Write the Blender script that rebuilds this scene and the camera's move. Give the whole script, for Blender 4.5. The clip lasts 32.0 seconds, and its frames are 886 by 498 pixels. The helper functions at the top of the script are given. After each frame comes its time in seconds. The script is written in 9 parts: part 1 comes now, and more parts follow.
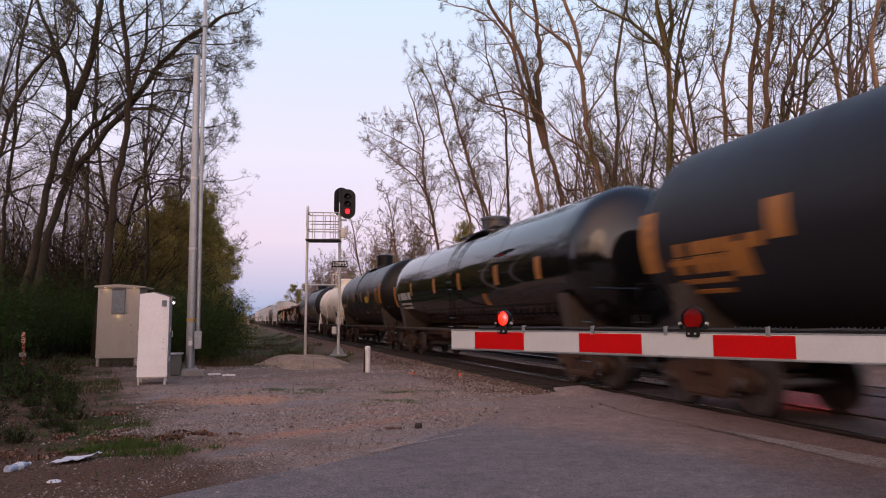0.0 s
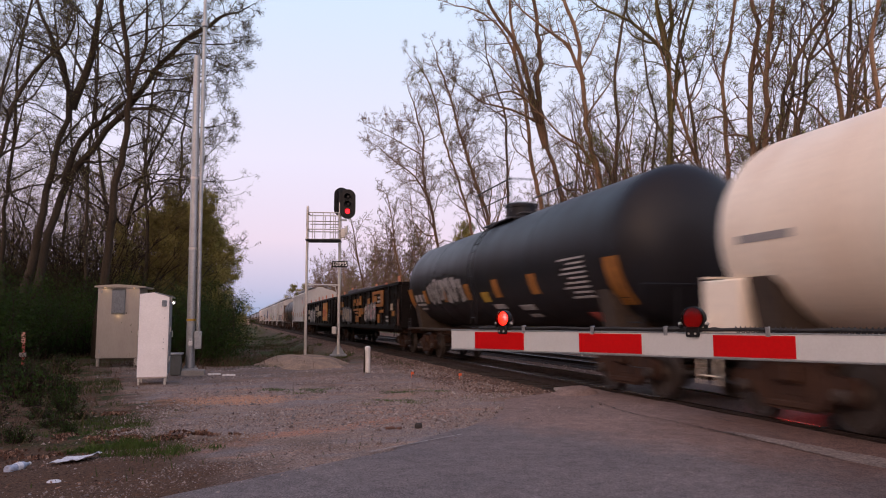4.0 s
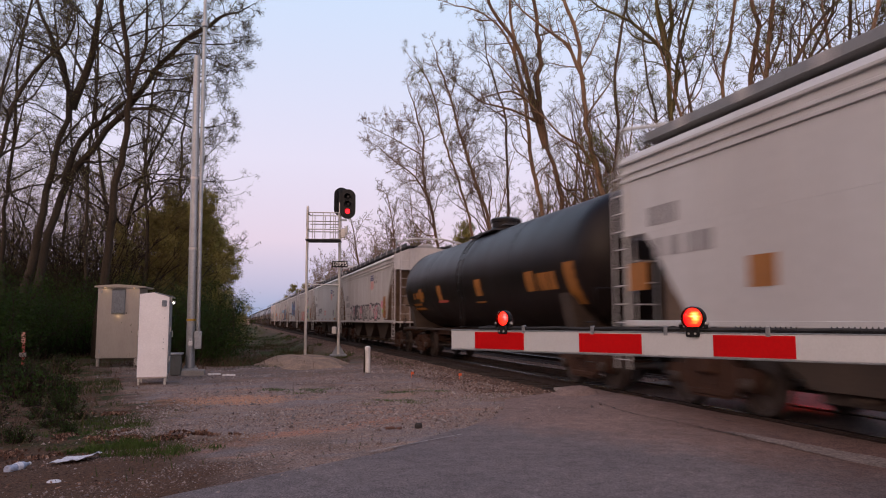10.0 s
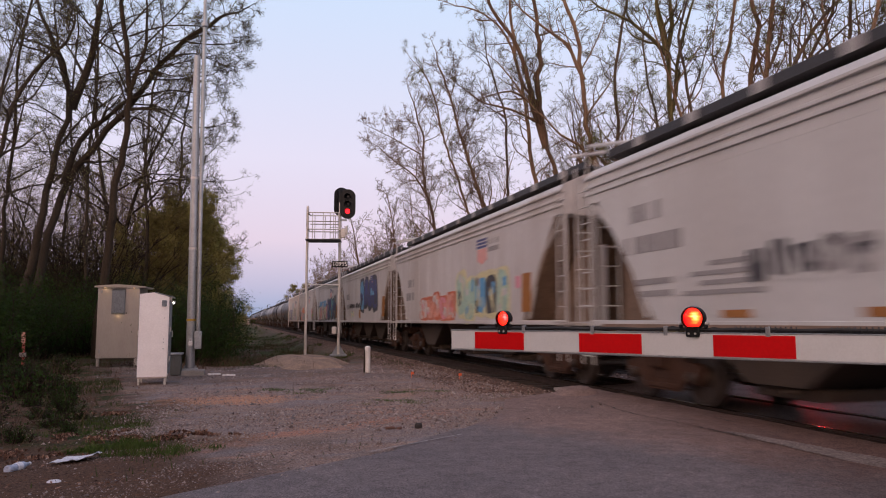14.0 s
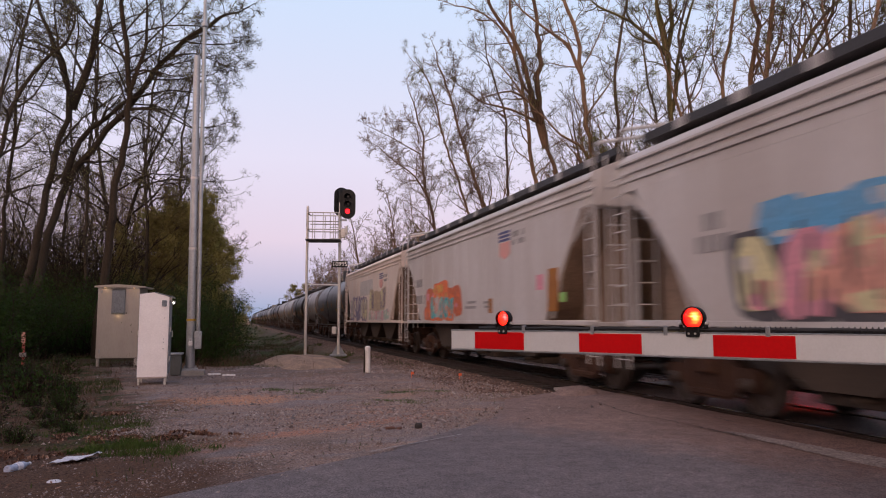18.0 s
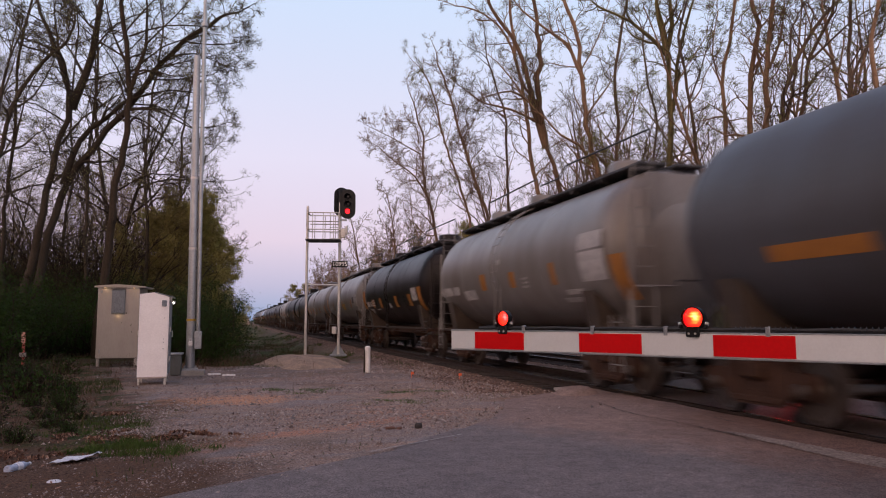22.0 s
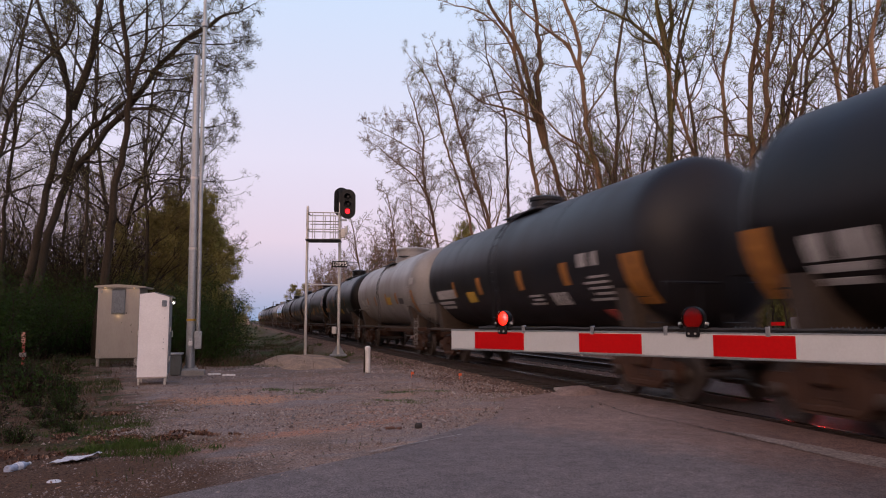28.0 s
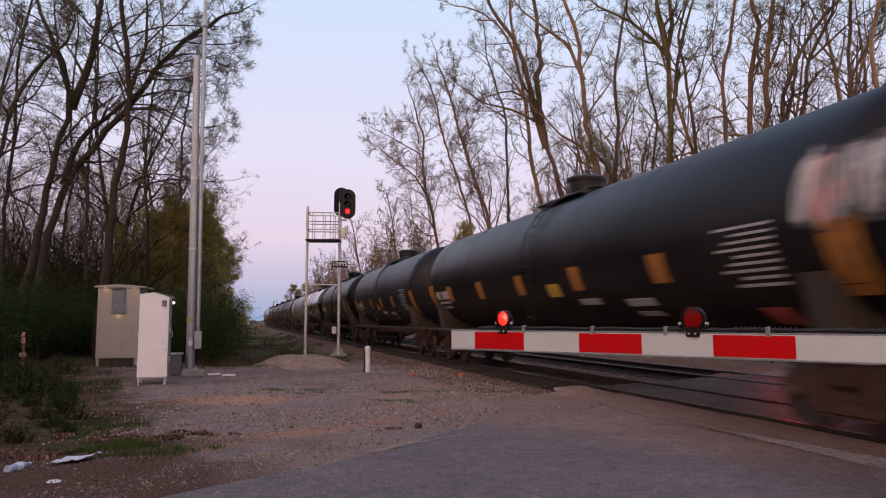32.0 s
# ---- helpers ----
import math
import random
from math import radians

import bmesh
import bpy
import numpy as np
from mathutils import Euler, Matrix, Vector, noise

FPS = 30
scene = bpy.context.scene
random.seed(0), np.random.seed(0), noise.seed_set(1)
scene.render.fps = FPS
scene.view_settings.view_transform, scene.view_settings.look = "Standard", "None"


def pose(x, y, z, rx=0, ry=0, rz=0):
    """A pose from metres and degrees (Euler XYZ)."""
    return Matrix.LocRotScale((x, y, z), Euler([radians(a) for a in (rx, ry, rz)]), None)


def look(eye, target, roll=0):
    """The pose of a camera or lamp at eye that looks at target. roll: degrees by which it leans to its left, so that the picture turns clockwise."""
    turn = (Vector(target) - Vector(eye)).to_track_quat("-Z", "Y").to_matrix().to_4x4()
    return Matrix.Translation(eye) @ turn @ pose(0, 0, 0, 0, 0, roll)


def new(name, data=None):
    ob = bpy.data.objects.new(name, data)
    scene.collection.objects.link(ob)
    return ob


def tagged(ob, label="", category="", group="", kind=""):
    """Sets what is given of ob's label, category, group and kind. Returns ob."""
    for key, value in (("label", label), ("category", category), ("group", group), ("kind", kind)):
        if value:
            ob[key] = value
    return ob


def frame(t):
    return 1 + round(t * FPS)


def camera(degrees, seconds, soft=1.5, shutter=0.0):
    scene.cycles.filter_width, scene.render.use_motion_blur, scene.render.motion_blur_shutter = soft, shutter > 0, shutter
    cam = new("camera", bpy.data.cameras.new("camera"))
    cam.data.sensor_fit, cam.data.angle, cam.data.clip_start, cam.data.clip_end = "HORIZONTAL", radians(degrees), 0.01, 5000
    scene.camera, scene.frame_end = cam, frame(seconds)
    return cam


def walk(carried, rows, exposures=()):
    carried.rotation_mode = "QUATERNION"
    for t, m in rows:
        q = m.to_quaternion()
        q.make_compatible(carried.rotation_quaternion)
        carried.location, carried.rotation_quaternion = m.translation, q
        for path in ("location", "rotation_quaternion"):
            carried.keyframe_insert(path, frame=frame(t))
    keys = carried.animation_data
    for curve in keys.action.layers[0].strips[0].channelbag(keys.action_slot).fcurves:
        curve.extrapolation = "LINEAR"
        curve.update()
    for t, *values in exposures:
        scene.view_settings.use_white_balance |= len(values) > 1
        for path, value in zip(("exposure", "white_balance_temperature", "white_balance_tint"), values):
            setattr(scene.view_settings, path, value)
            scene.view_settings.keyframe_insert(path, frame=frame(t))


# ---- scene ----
# ---------- camera ----------
EYE = (0.0, 0.0, 1.4)
cam = camera(63.8, 32.0, 1.05, 0.7)
VIEW = look(EYE, (2.75, 9.56, 2.4))
walk(cam, [(0.0, VIEW), (32.0, VIEW)], [(0.0, 0.15), (3.0, 0.17), (6.0, 0.0), (32.0, 0.0)])

# ---------- light: clear dusk, the last glow behind and left of the camera ----------
SUN_EL, SUN_ROT = radians(4.0), radians(221.0)
world = bpy.data.worlds.new("dusk_sky")
scene.world = world
world.use_nodes = True
wn, wl = world.node_tree.nodes, world.node_tree.links
wn.clear()
sky = wn.new("ShaderNodeTexSky")
sky.sky_type, sky.sun_disc, sky.sun_elevation, sky.sun_rotation = "NISHITA", False, SUN_EL, SUN_ROT
dim = wn.new("ShaderNodeMix")
dim.data_type, dim.blend_type = "RGBA", "MULTIPLY"
dim.inputs[0].default_value = 1.0
dim.inputs[7].default_value = (0.06, 0.06, 0.06, 1)
coord = wn.new("ShaderNodeTexCoord")
sep = wn.new("ShaderNodeSeparateXYZ")
ramp = wn.new("ShaderNodeValToRGB")
cr = ramp.color_ramp
cr.elements[0].position, cr.elements[0].color = 0.0, (0.36, 0.48, 0.74, 1)
cr.elements[1].position, cr.elements[1].color = 1.0, (0.20, 0.28, 0.50, 1)
for at, col in ((0.045, (0.62, 0.59, 0.82, 1)), (0.11, (0.92, 0.76, 0.93, 1)), (0.22, (0.93, 0.87, 1.07, 1)), (0.42, (0.76, 0.89, 1.15, 1)), (0.65, (0.36, 0.48, 0.76, 1))):
    el = cr.elements.new(at)
    el.color = col
blend = wn.new("ShaderNodeMix")
blend.data_type = "RGBA"
blend.inputs[0].default_value = 0.85
back = wn.new("ShaderNodeBackground")
back.inputs["Strength"].default_value = 1.0
wout = wn.new("ShaderNodeOutputWorld")
wl.new(coord.outputs["Generated"], sep.inputs[0])
wl.new(sep.outputs["Z"], ramp.inputs[0])
wl.new(sky.outputs[0], dim.inputs[6])
wl.new(dim.outputs[2], blend.inputs[6])
wl.new(ramp.outputs[0], blend.inputs[7])
# the broad warm afterglow round the place where the sun went down
dot = wn.new("ShaderNodeVectorMath")
dot.operation = "DOT_PRODUCT"
dot.inputs[1].default_value = Vector((-30, -34, 16)).normalized()
half = wn.new("ShaderNodeMath")
half.operation, half.use_clamp = "MULTIPLY_ADD", True
half.inputs[1].default_value, half.inputs[2].default_value = 0.9, 0.1
power = wn.new("ShaderNodeMath")
power.operation = "POWER"
power.inputs[1].default_value = 2.6
warm = wn.new("ShaderNodeMix")
warm.data_type, warm.blend_type = "RGBA", "ADD"
warm.inputs[7].default_value = (1.6, 0.90, 0.52, 1)
wl.new(coord.outputs["Generated"], dot.inputs[0])
wl.new(dot.outputs["Value"], half.inputs[0])
wl.new(half.outputs[0], power.inputs[0])
wl.new(power.outputs[0], warm.inputs[0])
wl.new(blend.outputs[2], warm.inputs[6])
wl.new(warm.outputs[2], back.inputs["Color"])
wl.new(back.outputs[0], wout.inputs[0])
sun = new("sun", bpy.data.lights.new("sun", "SUN"))
sun.data.energy, sun.data.angle, sun.data.color = 0.42, radians(30), (1.0, 0.60, 0.36)
sun.matrix_world = look((-30, -34, 16), (0, 0, 0))


# ---------- materials ----------
def mat(name, color, rough=0.6, metal=0.0, second=None, scale=6.0, amount=0.5, bump=0.15, fine=60.0, stretch=(1, 1, 1), spread=(0.35, 0.65), vary=0.0, coat=0.0, world_space=False, spec=0.5, grain=0.22, speckle=0.0):
    """A surface with two scales of variation: broad stains towards the second colour, and fine grain in colour and relief."""
    m = bpy.data.materials.new(name)
    m.use_nodes = True
    n, l = m.node_tree.nodes, m.node_tree.links
    b = n["Principled BSDF"]
    b.inputs["Metallic"].default_value = metal
    b.inputs["Coat Weight"].default_value = coat
    b.inputs["Specular IOR Level"].default_value = spec
    b.inputs["Coat Roughness"].default_value = 0.12
    second = second or tuple(c * 0.6 for c in color)
    tc = n.new("ShaderNodeTexCoord")
    mp = n.new("ShaderNodeMapping")
    mp.inputs["Scale"].default_value = stretch
    if world_space:
        geo = n.new("ShaderNodeNewGeometry")
        l.new(geo.outputs["Position"], mp.inputs[0])
    else:
        l.new(tc.outputs["Object"], mp.inputs[0])
    n1, n2 = n.new("ShaderNodeTexNoise"), n.new("ShaderNodeTexNoise")
    n1.inputs["Scale"].default_value, n1.inputs["Detail"].default_value, n1.inputs["Roughness"].default_value = scale, 6, 0.62
    n2.inputs["Scale"].default_value, n2.inputs["Detail"].default_value = fine, 4
    for q in (n1, n2):
        l.new(mp.outputs[0], q.inputs["Vector"])
    r1 = n.new("ShaderNodeMapRange")
    r1.inputs[1].default_value, r1.inputs[2].default_value, r1.inputs[4].default_value = spread[0], spread[1], amount
    l.new(n1.outputs[0], r1.inputs[0])
    mx = n.new("ShaderNodeMix")
    mx.data_type = "RGBA"
    mx.inputs[6].default_value, mx.inputs[7].default_value = (*color, 1), (*second, 1)
    l.new(r1.outputs[0], mx.inputs[0])
    r2 = n.new("ShaderNodeMapRange")
    r2.inputs[1].default_value, r2.inputs[2].default_value, r2.inputs[3].default_value, r2.inputs[4].default_value = 0.3, 0.7, 1 - grain, 1 + grain
    l.new(n2.outputs[0], r2.inputs[0])
    hsv = n.new("ShaderNodeHueSaturation")
    l.new(mx.outputs[2], hsv.inputs["Color"])
    last = r2.outputs[0]
    if vary:
        info = n.new("ShaderNodeObjectInfo")
        r3 = n.new("ShaderNodeMapRange")
        r3.inputs[3].default_value, r3.inputs[4].default_value = 1 - vary, 1 + vary
        l.new(info.outputs["Random"], r3.inputs[0])
        mul = n.new("ShaderNodeMath")
        mul.operation = "MULTIPLY"
        l.new(r3.outputs[0], mul.inputs[0])
        l.new(last, mul.inputs[1])
        last = mul.outputs[0]
    if speckle:
        vor = n.new("ShaderNodeTexVoronoi")
        vor.inputs["Scale"].default_value = speckle
        l.new(mp.outputs[0], vor.inputs["Vector"])
        cell = n.new("ShaderNodeSeparateColor")
        l.new(vor.outputs["Color"], cell.inputs[0])
        r5 = n.new("ShaderNodeMapRange")
        r5.inputs[3].default_value, r5.inputs[4].default_value = 0.6, 1.4
        l.new(cell.outputs[0], r5.inputs[0])
        both = n.new("ShaderNodeMath")
        both.operation = "MULTIPLY"
        l.new(r5.outputs[0], both.inputs[0])
        l.new(last, both.inputs[1])
        last = both.outputs[0]
    l.new(last, hsv.inputs["Value"])
    l.new(hsv.outputs[0], b.inputs["Base Color"])
    r4 = n.new("ShaderNodeMapRange")
    r4.inputs[3].default_value, r4.inputs[4].default_value = max(rough - 0.12, 0.03), min(rough + 0.12, 1)
    l.new(n1.outputs[0], r4.inputs[0])
    l.new(r4.outputs[0], b.inputs["Roughness"])
    if bump:
        bp = n.new("ShaderNodeBump")
        bp.inputs["Strength"].default_value, bp.inputs["Distance"].default_value = bump, 0.02
        l.new(n2.outputs[0], bp.inputs["Height"])
        l.new(bp.outputs[0], b.inputs["Normal"])
    return m


def glow(name, color, strength, base=(0.3, 0.02, 0.02)):
    m = bpy.data.materials.new(name)
    m.use_nodes = True
    b = m.node_tree.nodes["Principled BSDF"]
    b.inputs["Base Color"].default_value = (*base, 1)
    b.inputs["Emission Color"].default_value = (*color, 1)
    b.inputs["Emission Strength"].default_value = strength
    return m


def tinted_glass(name, color, rough=0.05):
    m = bpy.data.materials.new(name)
    m.use_nodes = True
    b = m.node_tree.nodes["Principled BSDF"]
    b.inputs["Base Color"].default_value = (*color, 1)
    b.inputs["Roughness"].default_value = rough
    b.inputs["Transmission Weight"].default_value = 1.0
    b.inputs["Coat Weight"].default_value, b.inputs["Coat Roughness"].default_value = 0.22, 0.04
    b.inputs["IOR"].default_value = 1.06
    return m


M = {}
M["tank_black"] = mat("tank_black", (0.0065, 0.0062, 0.0068), 0.36, 0, (0.018, 0.013, 0.011), 0.8, 0.7, 0.04, 30, (1, 1, 0.35), spec=0.22, grain=0.1)
M["tank_gloss"] = mat("tank_gloss", (0.006, 0.006, 0.007), -0.04, 0, (0.007, 0.006, 0.006), 0.8, 0.5, 0.008, 25, (1, 1, 0.4), spec=0.65, grain=0.08)
M["tank_blue"] = mat("tank_blue", (0.0156, 0.0174, 0.0228), 0.40, 0, (0.023, 0.019, 0.018), 0.9, 0.6, 0.04, 30, (1, 1, 0.35), spec=0.2, grain=0.08)
M["tank_slate"] = mat("tank_slate", (0.075, 0.079, 0.092), 0.38, 0, (0.06, 0.052, 0.047), 0.8, 0.7, 0.04, 30, (1, 1, 0.35), spec=0.28, grain=0.08)
M["tank_brown"] = mat("tank_brown", (0.009, 0.0072, 0.0075), 0.38, 0, (0.02, 0.0138, 0.0115), 0.8, 0.7, 0.04, 30, (1, 1, 0.35), spec=0.2, grain=0.1)
M["tank_grey"] = mat("tank_grey", (0.29, 0.285, 0.285), 0.38, 0, (0.17, 0.145, 0.125), 0.7, 0.8, 0.04, 30, (1, 1, 0.3), grain=0.08)
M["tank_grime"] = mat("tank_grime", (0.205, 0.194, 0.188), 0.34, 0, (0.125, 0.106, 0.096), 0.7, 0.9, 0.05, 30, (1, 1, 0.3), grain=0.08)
M["tank_white"] = mat("tank_white", (0.96, 0.86, 0.72), 0.5, 0, (0.8, 0.63, 0.47), 0.8, 0.6, 0.05, 30, (1, 1, 0.3), grain=0.08)
M["hopper_grey"] = mat("hopper_grey", (0.585, 0.565, 0.555), 0.55, 0, (0.43, 0.39, 0.362), 0.6, 0.75, 0.05, 25, (1, 1, 0.25), grain=0.08)
M["hopper_light"] = mat("hopper_light", (0.6, 0.6, 0.59), 0.55, 0, (0.46, 0.44, 0.42), 0.6, 0.6, 0.05, 25, (1, 1, 0.25), grain=0.08)
M["hopper_pink"] = mat("hopper_pink", (0.76, 0.66, 0.59), 0.55, 0, (0.6, 0.48, 0.41), 0.6, 0.6, 0.05, 25, (1, 1, 0.25), grain=0.08)
# brown end dust, its tone darkened for the shadow inside the end recesses
M["hopper_dirt"] = mat("hopper_dirt", (0.27, 0.185, 0.13), 0.75, 0, (0.13, 0.085, 0.06), 1.5, 0.7, 0.1, 25)
M["gondola"] = mat("gondola", (0.006, 0.005, 0.005), 0.55, 0, (0.0155, 0.0108, 0.009), 1.2, 0.7, 0.1, 30, (1, 1, 0.4), spec=0.15)
M["under"] = mat("under", (0.048, 0.024, 0.016), 0.8, 0, (0.082, 0.041, 0.026), 3, 0.7, 0.2, 40, vary=0.2, spec=0.25)
M["wheel_steel"] = mat("wheel_steel", (0.10, 0.08, 0.07), 0.5, 0.6, (0.07, 0.05, 0.04), 4, 0.7, 0.05, 40)
M["grate_pale"] = mat("grate_pale", (0.26, 0.265, 0.27), 0.6, 0.3, (0.16, 0.16, 0.16), 4, 0.5, 0.3, 90)
M["grate"] = mat("grate", (0.045, 0.045, 0.05), 0.6, 0.3, (0.08, 0.075, 0.07), 4, 0.5, 0.3, 90)
M["rail_steel"] = mat("rail_steel", (0.05, 0.03, 0.022), 0.7, 0.3, (0.03, 0.018, 0.014), 5, 0.7, 0.15, 60)
M["rail_top"] = mat("rail_top", (0.20, 0.18, 0.175), 0.22, 1.0, (0.13, 0.115, 0.11), 3, 0.5, 0.02, 60)
M["box_grey"] = mat("box_grey", (0.10, 0.105, 0.10), 0.6, 0, (0.07, 0.07, 0.062), 4, 0.6, 0.1, 40)
M["tie"] = mat("tie", (0.03, 0.021, 0.017), 0.9, 0, (0.055, 0.042, 0.036), 3, 0.6, 0.4, 40, (1, 6, 6), vary=0.3)
M["orange_mark"] = mat("orange_mark", (0.38, 0.15, 0.024), 0.5, 0, (0.25, 0.1, 0.025), 4, 0.6, 0.03)
M["yellow_mark"] = mat("yellow_mark", (0.54, 0.33, 0.038), 0.5, 0, (0.38, 0.225, 0.035), 4, 0.5, 0.03)
M["panel_orange"] = mat("panel_orange", (0.66, 0.28, 0.035), 0.5, 0, (0.48, 0.18, 0.03), 3, 0.5, 0.03)
M["load_slate"] = mat("load_slate", (0.10, 0.085, 0.095), 0.7, 0, (0.06, 0.05, 0.055), 1.5, 0.7, 0.2, 25)
M["white_mark"] = mat("white_mark", (0.46, 0.44, 0.43), 0.6, 0, (0.24, 0.225, 0.22), 5, 0.7, 0.03)
M["dark_mark"] = mat("dark_mark", (0.05, 0.05, 0.06), 0.6, 0, (0.11, 0.10, 0.10), 5, 0.7, 0.03)
M["grey_mark"] = mat("grey_mark", (0.26, 0.25, 0.25), 0.6, 0, (0.36, 0.34, 0.33), 5, 0.7, 0.03)
M["red_mark"] = mat("red_mark", (0.55, 0.08, 0.06), 0.5, 0, (0.40, 0.12, 0.09), 5, 0.6, 0.03)
M["pale_red"] = mat("pale_red", (0.72, 0.33, 0.29), 0.6, 0, (0.60, 0.40, 0.36), 5, 0.6, 0.03)
M["navy"] = mat("navy", (0.06, 0.07, 0.22), 0.6, 0, (0.16, 0.16, 0.26), 5, 0.6, 0.03)
M["green_mark"] = mat("green_mark", (0.25, 0.55, 0.12), 0.6, 0, (0.35, 0.5, 0.25), 5, 0.6, 0.03)
for key, col in (("teal", (0.12, 0.42, 0.46)), ("pink", (0.72, 0.28, 0.36)), ("sky_blue", (0.10, 0.36, 0.62)), ("salmon", (0.74, 0.34, 0.25)), ("mustard", (0.62, 0.42, 0.08)), ("lemon", (0.68, 0.62, 0.34)), ("violet", (0.20, 0.16, 0.30)), ("mint", (0.40, 0.58, 0.46)), ("ink", (0.025, 0.027, 0.04)), ("spray_white", (0.58, 0.55, 0.53)), ("rust_red", (0.62, 0.14, 0.05)), ("blaze", (0.86, 0.19, 0.05)), ("turquoise", (0.07, 0.46, 0.50)), ("forest", (0.06, 0.20, 0.14)), ("lemon_pale", (0.52, 0.41, 0.28))):
    M[key] = mat("spray_" + key, col, 0.5, 0, tuple(0.55 * c + 0.12 for c in col), 3, 0.6, 0.03, 20)
M["load_orange"] = mat("load_orange", (0.60, 0.22, 0.12), 0.7, 0, (0.45, 0.15, 0.09), 3, 0.6, 0.2, 30, vary=0.2)
M["load_rust"] = mat("load_rust", (0.17, 0.085, 0.06), 0.85, 0, (0.10, 0.055, 0.045), 2, 0.7, 0.3, 30, vary=0.2)
def road_surface():
    """Dark asphalt that turns to rough, dusty, reddish old asphalt towards the rails, with a ragged border."""
    m = mat("asphalt", (0.165, 0.147, 0.15), 0.85, 0, (0.22, 0.19, 0.187), 0.8, 0.8, 0.55, 110, world_space=True, speckle=95, spec=0.1)
    n, l = m.node_tree.nodes, m.node_tree.links
    b = n["Principled BSDF"]
    base = b.inputs["Base Color"].links[0].from_socket
    geo = n.new("ShaderNodeNewGeometry")
    along = n.new("ShaderNodeVectorMath")
    along.operation = "DOT_PRODUCT"
    along.inputs[1].default_value = (0.896, 0.469, 0)
    ns = n.new("ShaderNodeTexNoise")
    ns.inputs["Scale"].default_value, ns.inputs["Detail"].default_value, ns.inputs["Roughness"].default_value = 1.1, 7, 0.7
    l.new(geo.outputs["Position"], along.inputs[0])
    l.new(geo.outputs["Position"], ns.inputs["Vector"])
    add = n.new("ShaderNodeMath")
    add.operation = "MULTIPLY_ADD"
    add.inputs[1].default_value = 3.2
    l.new(ns.outputs[0], add.inputs[0])
    l.new(along.outputs["Value"], add.inputs[2])
    mask = n.new("ShaderNodeMapRange")
    mask.inputs[1].default_value, mask.inputs[2].default_value = 8.7, 9.9
    l.new(add.outputs[0], mask.inputs[0])
    mx = n.new("ShaderNodeMix")
    mx.data_type, mx.blend_type = "RGBA", "MULTIPLY"
    mx.inputs[7].default_value = (1.36, 1.13, 0.99, 1)
    l.new(mask.outputs[0], mx.inputs[0])
    l.new(base, mx.inputs[6])
    # coarse mottling of the worn surface and dark pits where stones have gone
    mott = n.new("ShaderNodeTexNoise")
    mott.inputs["Scale"].default_value, mott.inputs["Detail"].default_value, mott.inputs["Roughness"].default_value = 5.0, 9, 0.78
    l.new(geo.outputs["Position"], mott.inputs["Vector"])
    mr = n.new("ShaderNodeMapRange")
    mr.inputs[1].default_value, mr.inputs[2].default_value, mr.inputs[3].default_value, mr.inputs[4].default_value = 0.3, 0.7, 0.74, 1.26
    l.new(mott.outputs[0], mr.inputs[0])
    mh = n.new("ShaderNodeHueSaturation")
    l.new(mx.outputs[2], mh.inputs["Color"])
    l.new(mr.outputs[0], mh.inputs["Value"])
    # asphalt near the rails, colour darkened for light fall-off in the view's corner
    corner_dark = n.new("ShaderNodeVectorMath")
    corner_dark.operation = "DOT_PRODUCT"
    corner_dark.inputs[1].default_value = (1.0, -0.35, 0)
    l.new(geo.outputs["Position"], corner_dark.inputs[0])
    far = n.new("ShaderNodeMath")
    far.operation = "MULTIPLY_ADD"
    far.inputs[1].default_value = 1.6
    l.new(ns.outputs[0], far.inputs[0])
    l.new(corner_dark.outputs["Value"], far.inputs[2])
    dark = n.new("ShaderNodeMapRange")
    dark.inputs[1].default_value, dark.inputs[2].default_value = 3.1, 4.9
    l.new(far.outputs[0], dark.inputs[0])
    stain = n.new("ShaderNodeMix")
    stain.data_type, stain.blend_type = "RGBA", "MULTIPLY"
    stain.inputs[7].default_value = (0.6, 0.52, 0.5, 1)
    l.new(dark.outputs[0], stain.inputs[0])
    l.new(mh.outputs[0], stain.inputs[6])
    l.new(stain.outputs[2], b.inputs["Base Color"])
    return m


M["asphalt"] = road_surface()
M["asphalt_old"] = mat("asphalt_old", (0.245, 0.178, 0.148), 0.9, 0, (0.155, 0.118, 0.104), 0.9, 0.8, 1.0, 55, world_space=True, speckle=38, spec=0.1)
M["asphalt_patch"] = mat("asphalt_patch", (0.26, 0.215, 0.195), 0.88, 0, (0.18, 0.15, 0.135), 1.2, 0.7, 0.7, 90, world_space=True, speckle=50, spec=0.1)
M["crack"] = mat("crack", (0.05, 0.042, 0.04), 0.95, 0, (0.04, 0.035, 0.03), 3, 0.5, 0.3, 90)
M["faded_paint"] = mat("faded_paint", (0.42, 0.4, 0.39), 0.8, 0, (0.26, 0.24, 0.24), 7, 0.95, 0.4, 110, spread=(0.3, 0.6))
M["galv"] = mat("galv", (0.40, 0.41, 0.42), 0.42, 0.75, (0.30, 0.31, 0.32), 3, 0.6, 0.05, 40)
M["galv_bright"] = mat("galv_bright", (0.58, 0.55, 0.51), 0.45, 0.45, (0.46, 0.43, 0.40), 3, 0.6, 0.05, 40)
M["aluminium"] = mat("aluminium", (0.42, 0.385, 0.35), 0.4, 0.6, (0.33, 0.30, 0.27), 1.1, 0.6, 0.01, 30, (1, 1, 0.3), grain=0.04)
